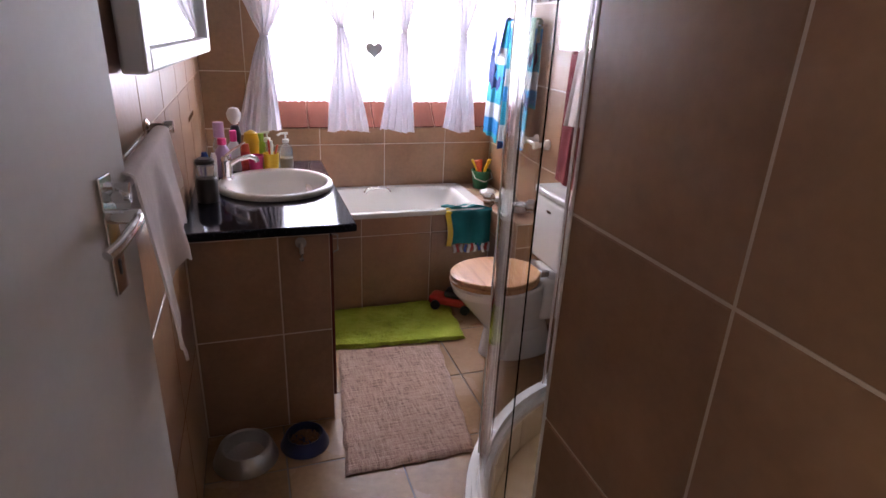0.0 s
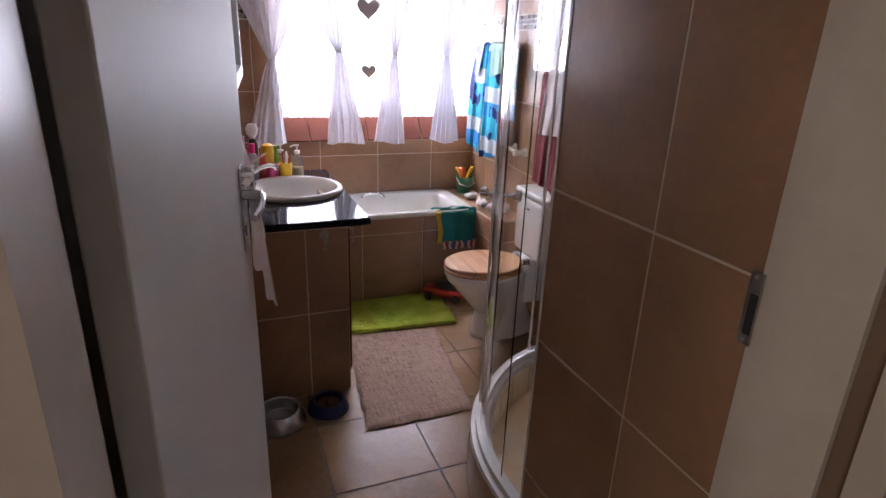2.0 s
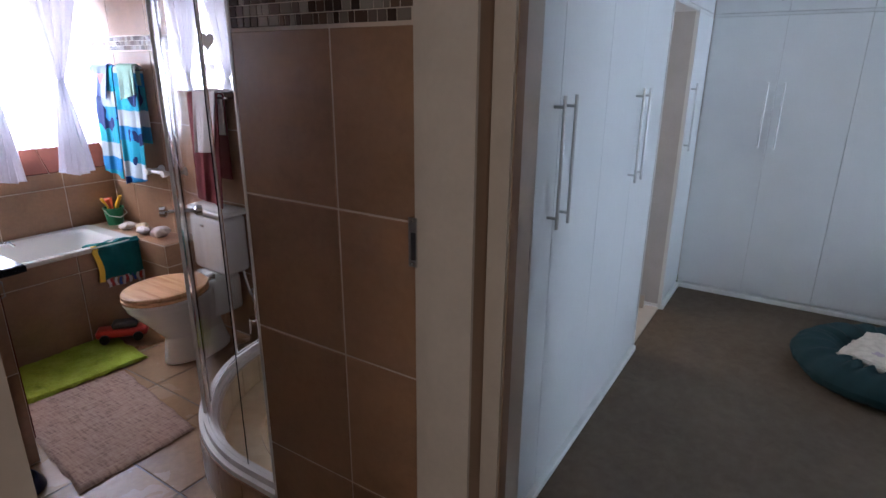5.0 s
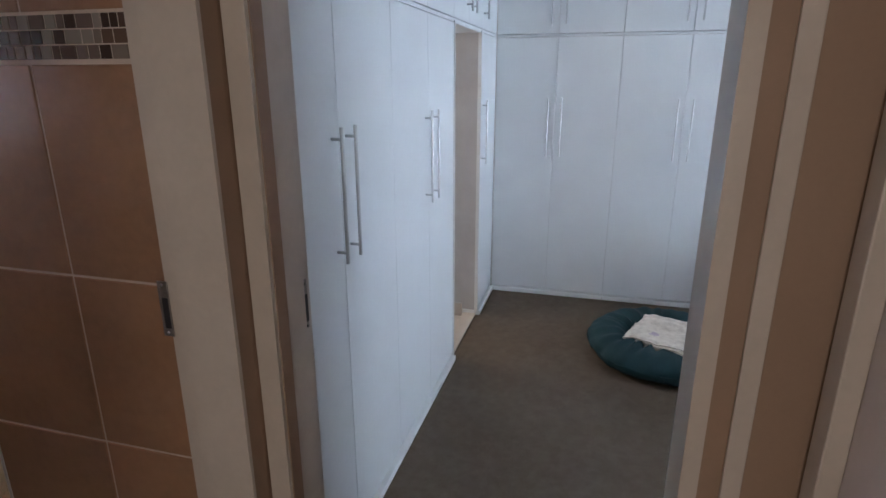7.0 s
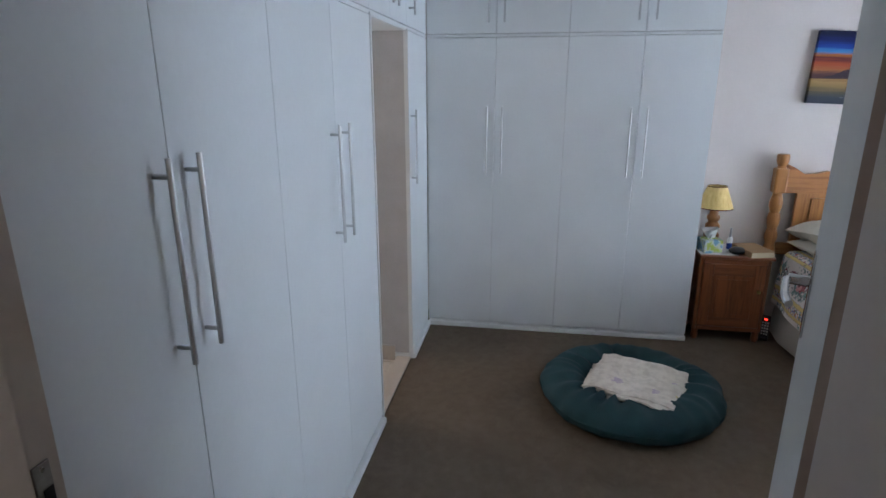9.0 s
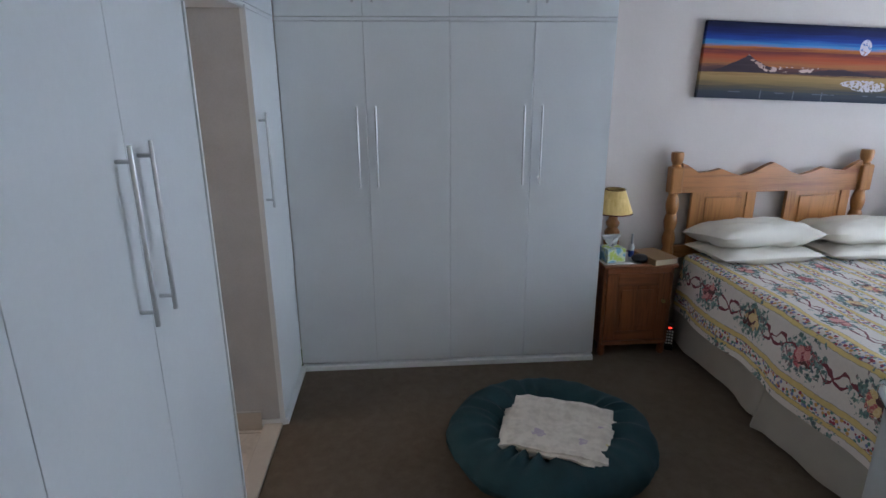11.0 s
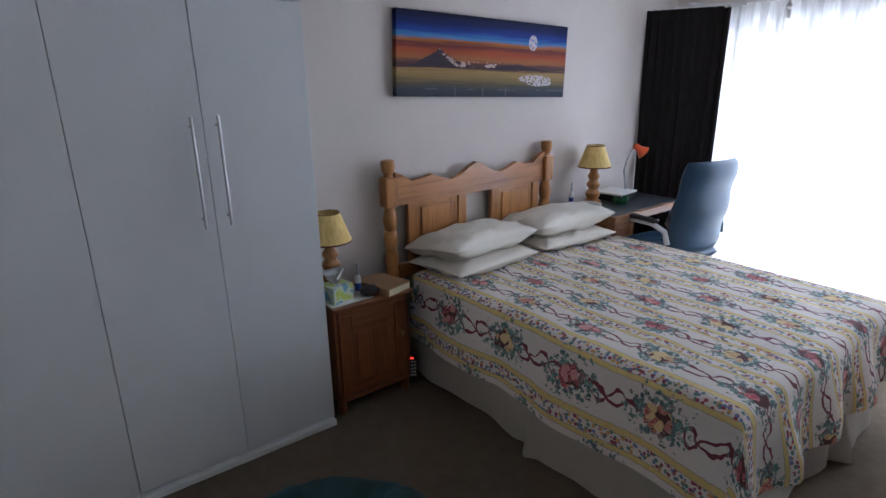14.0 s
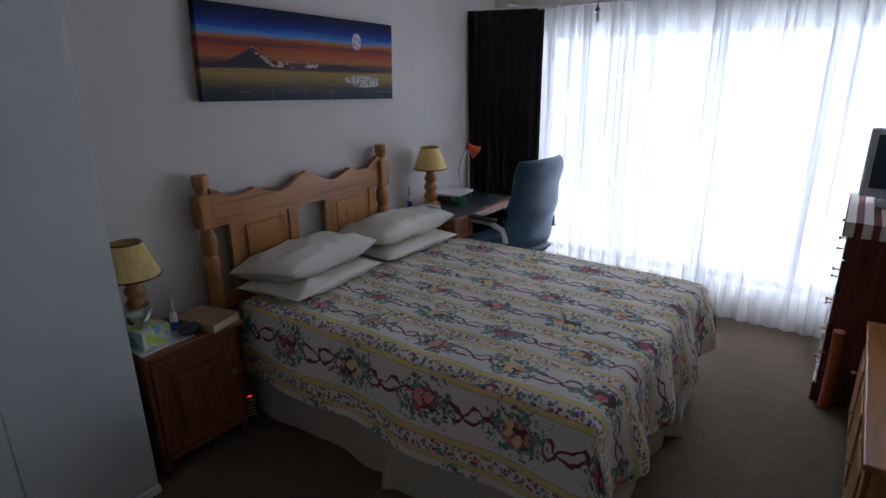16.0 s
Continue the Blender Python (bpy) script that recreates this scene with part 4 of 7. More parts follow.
def slab_with_hole(x0, x1, y0, y1, z0, z1, cx, cy, r, ch=0.005, n=72):
    bm = bmesh.new()
    angs = sorted([2 * math.pi * i / n for i in range(n)] + [math.atan2(y - cy, x - cx) % (2 * math.pi) for x in (x0, x1) for y in (y0, y1)])

    def rim(a, d):
        c, s = math.cos(a), math.sin(a)
        k = min(((x1 - d - cx) / c if c > 0 else (x0 + d - cx) / c) if abs(c) > 1e-9 else 9, ((y1 - d - cy) / s if s > 0 else (y0 + d - cy) / s) if abs(s) > 1e-9 else 9)
        return cx + c * k, cy + s * k
    rings = []
    for kind, d, z in (("h", 0, z0), ("h", 0, z1), ("o", ch, z1), ("o", 0, z1 - ch), ("o", 0, z0 + ch), ("o", ch, z0), ("h", 0, z0)):
        rings.append([bm.verts.new(((cx + r * math.cos(a), cy + r * math.sin(a)) if kind == "h" else rim(a, d)) + (z,)) for a in angs])
    for p, q in zip(rings, rings[1:]):
        for i in range(len(angs)):
            j = (i + 1) % len(angs)
            bm.faces.new((p[i], p[j], q[j], q[i]))
    bmesh.ops.remove_doubles(bm, verts=bm.verts, dist=1e-5)
    return bm


counter = part("vanity_counter", slab_with_hole(XL + 0.001, 0.262, 1.915, 2.985, 0.8352, 0.868, 0.005, 2.49, 0.225), M["granite"])
tagged(counter, "polished black granite counter on the vanity", "counter")

basin = thing("basin", (0.005, 2.49, 0.868), "white oval drop-in basin on the black counter", "basin")


def basin_surface(a, b):
    th = 2 * math.pi * a
    prof = [(0, 1.0, 0.0), (0.06, 1.02, 0.010), (0.12, 1.0, 0.022), (0.2, 0.95, 0.026), (0.30, 0.88, 0.018), (0.45, 0.80, -0.03), (0.7, 0.62, -0.10), (0.9, 0.3, -0.13), (1.0, 0.0, -0.132)]
    for (b0, s0, z0), (b1, s1, z1) in zip(prof, prof[1:]):
        if b <= b1 + 1e-9:
            t = (b - b0) / (b1 - b0)
            s, z = s0 + (s1 - s0) * t, z0 + (z1 - z0) * t
            break
    back = 0.03 * (1 - s) if s < 0.9 else 0
    return (0.245 * s * math.cos(th) + back, 0.245 * s * math.sin(th), z)


part("bowl", sheet(bmesh.new(), basin_surface, 56, 28, wrap=True), M["ceramic"], basin, smooth=True)
part("overflow", lathe(bmesh.new(), [(0, 0), (0.007, 0), (0.007, 0.002), (0, 0.002)], 12, (-0.10, -0.16, -0.02), pose(0, 0, 0, 70, 0, 30)), M["black"], basin)
tap = thing("basin_tap", (-0.195, 2.55, 0.893), "chrome single lever basin mixer tap", "tap", 5)
part("base", lathe(bmesh.new(), [(0, 0), (0.027, 0), (0.027, 0.008), (0.021, 0.014), (0.021, 0.075), (0.024, 0.085), (0.018, 0.10), (0, 0.105)], 20), M["chrome"], tap, smooth=True)
part("spout", tube(bmesh.new(), [(0.0, 0, 0.055), (0.05, 0, 0.085), (0.10, 0, 0.095), (0.125, 0, 0.085), (0.13, 0, 0.070)], lambda t: 0.013 - 0.002 * t, 12), M["chrome"], tap, smooth=True)
part("lever", tube(bmesh.new(), [(0.0, 0, 0.10), (0.03, 0, 0.125), (0.07, 0, 0.150), (0.085, 0, 0.158)], lambda t: 0.012 - 0.006 * t, 10, flat=0.6), M["chrome"], tap, smooth=True)
hook = thing("towel_hook", (0.06, 1.937, 0.79), "small chrome hook on the tiled vanity front", "hook")
part("plate", lathe(bmesh.new(), [(0, 0), (0.02, 0), (0.02, 0.008), (0, 0.012)], 18, (0, 0, 0.012), pose(0, 0, 0, 90)), M["tarnish"], hook, smooth=True)
part("finger", tube(bmesh.new(), [(0, -0.010, 0.01), (0, -0.03, -0.02), (0, -0.028, -0.045), (0, -0.012, -0.05)], 0.008, 8), M["tarnish"], hook, smooth=True)

# ---- toilet ----
toilet = thing("toilet", (1.448, 2.27, 0.0), "white close-coupled toilet with a closed pine seat", "toilet", 90)
# local: +y points back to the wall ... front is at local +y = -x world


def oval(s, e=2.2):
    def f(a):
        th = 2 * math.pi * a
        return math.cos(th), math.sin(th)
    return f


def bowl_surface(a, b):
    th = 2 * math.pi * a
    c, s = math.cos(th), math.sin(th)
    prof = [(0, 0.105, 0.20, 0.30, 0.0), (0.06, 0.105, 0.20, 0.30, 0.02), (0.35, 0.085, 0.17, 0.31, 0.15), (0.6, 0.12, 0.20, 0.36, 0.25), (0.85, 0.17, 0.235, 0.42, 0.36), (0.95, 0.18, 0.24, 0.43, 0.40), (1, 0.172, 0.232, 0.43, 0.412)]
    for p, q in zip(prof, prof[1:]):
        if b <= q[0] + 1e-9:
            t = (b - p[0]) / (q[0] - p[0])
            t = t * t * (3 - 2 * t) if p[0] > 0.05 else t
            hx, hy, cy, z = (p[k] + (q[k] - p[k]) * t for k in range(1, 5))
            break
    return (hx * c, cy + hy * s, z)


part("bowl", sheet(bmesh.new(), bowl_surface, 44, 36, wrap=True), M["ceramic"], toilet, smooth=True)
part("neck", B(-0.10, 0.10, 0.015, 0.24, 0.20, 0.43, 0.03, 4), M["ceramic"], toilet, smooth=True)
cis = part("cistern", B(-0.185, 0.185, 0.004, 0.185, 0.46, 0.80, 0.03, 4), M["ceramic"], toilet, smooth=True)
part("lid", B(-0.195, 0.195, 0.002, 0.195, 0.801, 0.840, 0.016, 4), M["ceramic"], cis, smooth=True)
part("badge", B(-0.012, 0.03, 0.186, 0.190, 0.735, 0.748, 0.002), M["chrome"], cis)
part("saddle", B(-0.09, 0.09, 0.02, 0.20, 0.41, 0.462, 0.02, 3), M["ceramic"], toilet, smooth=True)


def seat_disc(z0, z1, s=1.0):
    bm = bmesh.new()
    n = 48
    rings = []
    for ss, z in ((s * 0.97, z0), (s, z0 + 0.004), (s, z1 - 0.006), (s * 0.975, z1 - 0.001), (s * 0.9, z1)):
        rings.append([bm.verts.new((0.185 * ss * math.cos(2 * math.pi * i / n), 0.44 + 0.235 * ss * math.sin(2 * math.pi * i / n) * (1 if math.sin(2 * math.pi * i / n) > 0 else 0.92), z)) for i in range(n)])
    for a, b in zip(rings, rings[1:]):
        for i in range(n):
            bm.faces.new((a[i], a[(i + 1) % n], b[(i + 1) % n], b[i]))
    bm.faces.new(rings[0][::-1])
    bm.faces.new(rings[-1])
    return bm


part("seat", seat_disc(0.414, 0.434), M["seat_wood"], toilet, "pine toilet seat", smooth=True)
part("lid", seat_disc(0.437, 0.460, 0.99), M["seat_wood"], toilet, "closed pine toilet lid", smooth=True)
for x in (-0.07, 0.07):
    part("hinge", B(x - 0.012, x + 0.012, 0.195, 0.245, 0.436, 0.470, 0.004), M["chrome"], toilet, "chrome hinge")

# ---- mats ----
def mat_thing(name, corners, h, mat, label, cat, wob=0.012, seed=0, nu=70, nv=50, sink=0.0):
    a, b, c, d = (Vector((*p, 0)) for p in corners)
    bm = bmesh.new()

    def f(u, v):
        p = (a * (1 - u) + b * u) * (1 - v) + (d * (1 - u) + c * u) * v
        e = min(u, 1 - u, v, 1 - v)
        k = noise.noise((p.x * 5 + seed, p.y * 5, 0))
        k2 = noise.noise((p.x * 40 + seed, p.y * 40, 3))
        rim = wob * noise.noise((p.x * 14 + seed, p.y * 14, 9)) * (1 if e < 0.02 else 0)
        z = (h + wob * 0.35 * k + wob * 0.25 * k2) * (min(1, e * 40 + 0.15))
        return (p.x + rim, p.y + rim, max(0.002, z))
    sheet(bm, f, nu, nv)
    m = part(name, bm, mat, None, smooth=True)
    return tagged(m, label, cat)


mat_thing("bath_rug", ((0.155, 1.60), (0.665, 1.60), (0.775, 2.40), (0.255, 2.47)), 0.012, M["rug"], "woven beige and brown cotton rug on the tiles", "rug", 0.010)
mat_thing("bath_mat", ((0.20, 2.478), (0.93, 2.42), (0.985, 2.885), (0.20, 2.885)), 0.022, M["green_mat"], "lime green shaggy bath mat beside the bath", "bath mat", 0.024, 5)


# ==== bathroom things ====
# voile curtains, tied in the middle
def tied(x_tie, top, bottom, z_tie, y, label, seed):
    z0, z1 = 0.945, 2.20
    tie_w = 0.030

    def f(a, b):
        z = z0 + (z1 - z0) * b
        u = a - 0.5
        if z < z_tie:
            t = (z_tie - z) / (z_tie - z0)
            k = t ** 0.75
            w = tie_w + (bottom[1] - bottom[0] - tie_w) * k
            c = x_tie + ((bottom[0] + bottom[1]) / 2 - x_tie) * k
            amp = 0.010 + 0.016 * t
        else:
            t = (z - z_tie) / (z1 - z_tie)
            k = t ** 0.85
            w = tie_w + (top[1] - top[0] - tie_w) * k
            c = x_tie + ((top[0] + top[1]) / 2 - x_tie) * k
            amp = 0.012 + 0.010 * t
        ph = u * 2 * math.pi * 5 + seed + 3.2 * noise.noise((u * 3.5 + seed, z * 1.6, 0)) + 1.2 * noise.noise((u * 9 + seed, z * 3, 4))
        yy = y + amp * math.sin(ph)
        zz = z + (0.012 * math.sin(u * 5 + seed) - 0.012 * math.cos(u * 3)) * (1 - b) if b < 0.02 else z
        return (c + w * u + 0.004 * math.sin(2 * ph), yy, zz)
    root = thing("tied_curtain", (0, 0, 0), label, "curtain", group="tied curtains")
    part("voile", sheet(bmesh.new(), f, 90, 60), M["bath_sheer"], root, smooth=True)
    part("hem", tube(bmesh.new(), [(p[0], p[1], p[2] + 0.004) for p in (f(i / 40, 0.0) for i in range(41))], 0.0022, 6), M["bath_sheer"], root, smooth=True)
    part("tie", tube(bmesh.new(), [(x_tie + 0.020 * math.cos(t * 0.5), y + 0.020 * math.sin(t * 0.5), z_tie + 0.002 * math.sin(t)) for t in range(13)], 0.006, 8), M["bath_sheer"], root, smooth=True)
    part("tail", tube(bmesh.new(), [(x_tie - 0.008, y - 0.022, z_tie), (x_tie - 0.012, y - 0.028, z_tie - 0.08), (x_tie - 0.006, y - 0.030, z_tie - 0.17)], 0.002, 6), M["bath_sheer"], root)


YC = YF - 0.055
tied(0.025, (-0.30, 0.34), (-0.155, 0.095), 1.475, YC, "white voile curtain tied in the middle beside the tiled wall", 0.3)
tied(0.445, (0.10, 0.62), (0.355, 0.605), 1.535, YC + 0.004, "white voile curtain tied in the middle over the basin end", 1.7)
tied(0.822, (0.62, 1.00), (0.675, 0.900), 1.520, YC, "white voile curtain tied in the middle of the window", 2.9)
tied(1.200, (1.00, 1.43), (1.090, 1.310), 1.525, YC + 0.004, "white voile curtain tied in the middle near the towels", 4.1)
lace = part("lace_curtain", sheet(bmesh.new(), lambda a, b: (WX0 - 0.01 + (WX1 - WX0) * a, YF + 0.02 + 0.010 * math.sin(a * 150) + 0.004 * math.sin(a * 47), 1.11 + 0.0025 * math.sin(a * 260) * (1 if b < 0.01 else 0) + 1.06 * b), 260, 16), M["lace"], None, smooth=True)
tagged(lace, "gathered white lace net hanging in the bathroom window", "net curtain")
rod = thing("curtain_rod", (0, 0, 0), "white curtain rod over the bathroom window", "curtain rod")
part("rod", tube(bmesh.new(), [(-0.31, YC, 2.205), (1.43, YC, 2.205)], 0.008, 10), M["white_plastic"], rod, smooth=True)
for x in (-0.25, 1.38):
    part("bracket", B(x, x + 0.015, YC, YF - 0.001, 2.195, 2.215), M["white_plastic"], rod)


# hearts on a string
def heart_bm(s, t):
    pts = []
    for i in range(40):
        a = 2 * math.pi * i / 40
        pts.append((s * 16 * math.sin(a) ** 3 / 17, s * (13 * math.cos(a) - 5 * math.cos(2 * a) - 2 * math.cos(3 * a) - math.cos(4 * a)) / 17))
    return prism(bmesh.new(), pts, -t / 2, t / 2, pose(0, 0, 0, 90))


hs = thing("heart_garland", (0.632, YF - 0.10, 0), "string of grey wooden hearts hanging in the window", "garland")
for z, s, r_ in ((1.418, 0.054, 4), (1.60, 0.052, 72), (1.80, 0.078, -8)):
    part("heart", heart_bm(s, 0.010), M["heart"], hs).matrix_basis = pose(0, 0, z, 0, 0, r_)
part("string", tube(bmesh.new(), [(0, 0, 1.43), (0, 0, 2.20)], 0.0012, 5), M["heart"], hs)

# mirror on the left wall
mr = thing("wall_mirror", (XL + 0.045, 1.84, 1.905), "wall mirror in a broad white frame on the brown tiles", "mirror", -4)
MW, MH, MF = 0.52, 0.475, 0.052
for nm, y0, y1, z0, z1 in (("frame_side", -MW, -MW + MF, -MH, MH), ("frame_side", MW - MF, MW, -MH, MH), ("frame_bottom", -MW + MF + 0.001, MW - MF - 0.001, -MH, -MH + MF), ("frame_top", -MW + MF + 0.001, MW - MF - 0.001, MH - MF, MH)):
    part(nm, B(0.0, 0.052, y0, y1, z0, z1, 0.008, 3), M["white_board"], mr)
part("back", B(0.002, 0.020, -MW + MF + 0.0005, MW - MF - 0.0005, -MH + MF + 0.0005, MH - MF - 0.0005), M["black"], mr)
part("glass", B(0.024, 0.032, -MW + MF, MW - MF, -MH + MF, MH - MF), M["mirror"], mr, "mirror glass")

# towel rail on the left wall with its towel
tr = thing("towel_rail", (XL + 0.002, 0, 0), "chrome towel rail on the brown tiled wall", "towel rail")
for y in (0.93, 1.55):
    part("post", lathe(bmesh.new(), [(0, 0), (0.02, 0), (0.02, 0.006), (0.010, 0.012), (0.010, 0.042), (0.016, 0.047), (0.016, 0.066), (0, 0.068)], 16, (0, y, 1.285), pose(0, 0, 0, 0, 90)), M["chrome"], tr, smooth=True)
part("bar", tube(bmesh.new(), [(0.052, 0.90, 1.285), (0.052, 1.58, 1.285)], 0.009, 12), M["chrome"], tr, smooth=True)


def hanging(name, mat, label, x, y0, y1, ztop, zf, zb, out, thick=0.008, wave=0.014, seed=0, frill=0.0, tilt=0.0):
    """A towel over a bar that runs along y; out is the side (+1, -1) that faces the room."""
    def f(a, b):
        y = y0 + (y1 - y0) * a
        lf, lb = ztop - zf, ztop - zb
        s = b * (lf + lb + 0.05)
        wv = wave * (math.sin(a * 11 + seed) + 0.6 * math.sin(a * 23 + seed * 2))
        if s < lf:
            k = 1 - s / lf
            skew = 0.03 * k * math.sin(seed)
            return (x + out * (0.018 + wv * k + 0.018 * k), y + skew + 0.012 * k * math.sin(a * 17), zf + s + tilt * a * k + (frill * math.sin(a * 29 + seed) if s < 0.01 else 0) + 0.05 * (1 - s / lf) * (a - 0.5) * math.cos(seed))
        if s < lf + 0.05:
            t = (s - lf) / 0.05 * math.pi
            return (x + out * 0.018 * math.cos(t), y, ztop + 0.012 * math.sin(t))
        d = s - lf - 0.05
        return (x - out * 0.018, y, ztop - d)
    ob = part(name, slab(bmesh.new(), f, 60, 70, thick), mat, None, smooth=True)
    return tagged(ob, label, "towel")


hanging("hand_towel", M["thin_towel"], "off-white cotton towel hanging over the chrome rail", XL + 0.054, 0.965, 1.43, 1.297, 0.925, 1.16, 1, 0.004, 0.015, 1.2, 0.018, 0.24)

# right wall: rail, towels, mirror, roll holder
tr = thing("towel_rail", (XR - 0.006, 0, 0), "thin chrome towel rail by the window", "towel rail")
part("bar", tube(bmesh.new(), [(-0.05, 2.86, 1.59), (-0.05, 3.42, 1.59)], 0.006, 10), M["chrome"], tr, smooth=True)
for y in (2.87, 3.40):
    part("post", tube(bmesh.new(), [(0.0, y, 1.59), (-0.05, y, 1.59)], 0.007, 8), M["chrome"], tr, smooth=True)
hanging("beach_towel", M["shark_towel"], "blue and white striped childrens towel with dark shapes", XR - 0.062, 3.13, 3.39, 1.60, 0.93, 1.15, -1, 0.006, 0.010, 0.5)
hanging("beach_towel", M["fish_towel"], "turquoise and white childrens towel with sea shapes", XR - 0.064, 2.87, 3.11, 1.60, 0.90, 1.15, -1, 0.006, 0.010, 2.5)
fc = hanging("face_cloth", M["blue_plastic"], "small blue cloth with a red panel over the rail", XR - 0.070, 3.17, 3.36, 1.610, 1.43, 1.50, -1, 0.005, 0.004, 0.9)
fc2 = hanging("face_cloth", M["mint_cloth"], "small pale green cloth over the towel rail", XR - 0.070, 2.89, 3.06, 1.610, 1.43, 1.50, -1, 0.005, 0.004, 3.9)
part("panel", B(XR - 0.1, XR - 0.097, 3.215, 3.325, 1.485, 1.565, 0.001), M["red_plastic"], fc, "red printed panel")
mr2 = thing("wall_mirror", (XR - 0.005, 2.30, 1.76), "plain wall mirror on the tiles above the toilet", "mirror")
part("glass", B(-0.006, 0.0, -0.38, 0.38, -0.285, 0.285, 0.002), M["mirror"], mr2)
for z in (-0.285, 0.28):
    part("edge", B(-0.010, 0.0, -0.381, 0.381, z, z + 0.006), M["tarnish"], mr2)
tb2 = thing("towel_rail", (XR - 0.006, 0, 0), "short chrome towel rail above the cistern", "towel rail")
part("bar", tube(bmesh.new(), [(-0.045, 2.08, 1.45), (-0.045, 2.46, 1.45)], 0.006, 10), M["chrome"], tb2, smooth=True)
for y in (2.10, 2.44):
    part("post", tube(bmesh.new(), [(0.0, y, 1.45), (-0.045, y, 1.45)], 0.006, 8), M["chrome"], tb2, smooth=True)
hanging("bath_towel", M["burgundy"], "burgundy bath towel hanging above the toilet cistern", XR - 0.055, 2.14, 2.43, 1.460, 0.86, 1.0, -1, 0.008, 0.008, 0.7)
hanging("hand_towel", M["white_towel"], "small white towel folded over the burgundy one", XR - 0.062, 2.15, 2.36, 1.474, 1.15, 1.25, -1, 0.006, 0.008, 1.9)
for z_, y_ in ((0.985, 2.78),):
    rh = thing("toilet_roll_holder", (XR - 0.006, y_, z_), "white ceramic toilet roll holder without a roll", "toilet roll holder")
    for s in (-0.085, 0.085):
        part("arm", lathe(bmesh.new(), [(0, 0), (0.030, 0), (0.028, 0.015), (0.014, 0.03), (0.014, 0.07), (0.022, 0.095), (0.020, 0.11), (0, 0.112)], 18, (0, s, 0), pose(0, 0, 0, 0, -90)), M["ceramic"], rh, smooth=True)
    part("bar", tube(bmesh.new(), [(-0.085, -0.085, 0), (-0.085, 0.085, 0)], 0.010, 10), M["white_plastic"], rh, smooth=True)

# on the bath and ledge
bu = thing("toy_bucket", (1.345, 3.36, 0.5725), "small green toy bucket full of orange and yellow beach toys", "toy bucket")
part("bucket", lathe(bmesh.new(), [(0, 0), (0.048, 0), (0.062, 0.11), (0.066, 0.112), (0.066, 0.118), (0.058, 0.118), (0.046, 0.01), (0, 0.01)], 24), M["green_plastic"], bu, smooth=True)
part("handle", tube(bmesh.new(), [(-0.064, 0, 0.11), (-0.06, -0.055, 0.075), (0, -0.075, 0.055), (0.06, -0.055, 0.075), (0.064, 0, 0.11)], 0.003, 8), M["white_plastic"], bu, smooth=True)
for i, (a, m_) in enumerate(((20, "yellow_plastic"), (80, "orange_metal"), (150, "yellow_plastic"), (215, "orange_metal"), (300, "yellow_plastic"))):
    ca, sa = math.cos(radians(a)), math.sin(radians(a))
    part("toy", tube(bmesh.new(), [(0.01 * ca, 0.01 * sa, 0.02), (0.035 * ca, 0.035 * sa, 0.13), (0.065 * ca, 0.06 * sa, 0.165 + 0.008 * i)], lambda t: 0.008 + 0.010 * t, 8, flat=0.5), M[m_], bu, smooth=True)
for i, (x, y) in enumerate(((1.315, 3.16), (1.36, 3.06), (1.31, 2.97))):
    st = thing("stone", (x, y, 0.5725), "pale sea shell on the tiled bath ledge", "sea shell", 40 * i, "shells on the ledge")
    part("shell", sheet(bmesh.new(), lambda a, b, i=i: (0.055 * math.sin(math.pi * b) * math.cos(2 * math.pi * a), 0.035 * math.sin(math.pi * b) * math.sin(2 * math.pi * a) * (1 + 0.2 * math.sin(a * 31)), 0.022 - 0.022 * math.cos(math.pi * b) + 0.003 * math.sin(a * 30)), 30, 12, wrap=True), M["paper"] if i % 2 else M["heart"], st, smooth=True)
sc = thing("sponge", (1.33, 2.80, 0.5725), "soft white bath sponge on the ledge", "sponge")
part("sponge", sheet(bmesh.new(), lambda a, b: ((0.06 + 0.008 * math.sin(a * 44)) * math.sin(math.pi * b) * math.cos(2 * math.pi * a), (0.045 + 0.006 * math.sin(a * 38 + b * 9)) * math.sin(math.pi * b) * math.sin(2 * math.pi * a), 0.034 - 0.034 * math.cos(math.pi * b) + 0.004 * math.sin(a * 50) * math.sin(math.pi * b)), 44, 16, wrap=True), M["white_towel"], sc, smooth=True)


def over_rim(a, b):
    x = 0.985 + 0.255 * a
    q = b * 0.42
    w = 0.008 * math.sin(a * 15)
    if q < 0.20:
        return (x + 0.01 * math.sin(b * 9), YBF - 0.008 - 0.010 * (1 - q / 0.2) + w, 0.36 + q + 0.012 * math.sin(a * 6))
    if q < 0.235:
        t = (q - 0.20) / 0.035 * math.pi / 2
        return (x, YBF - 0.008 + 0.022 * math.sin(t), 0.56 + 0.022 * (1 - math.cos(t)) + 0.006)
    return (x, YBF + 0.014 + (q - 0.235), 0.588 - 0.25 * (q - 0.235) + 0.006 * math.sin(a * 12))


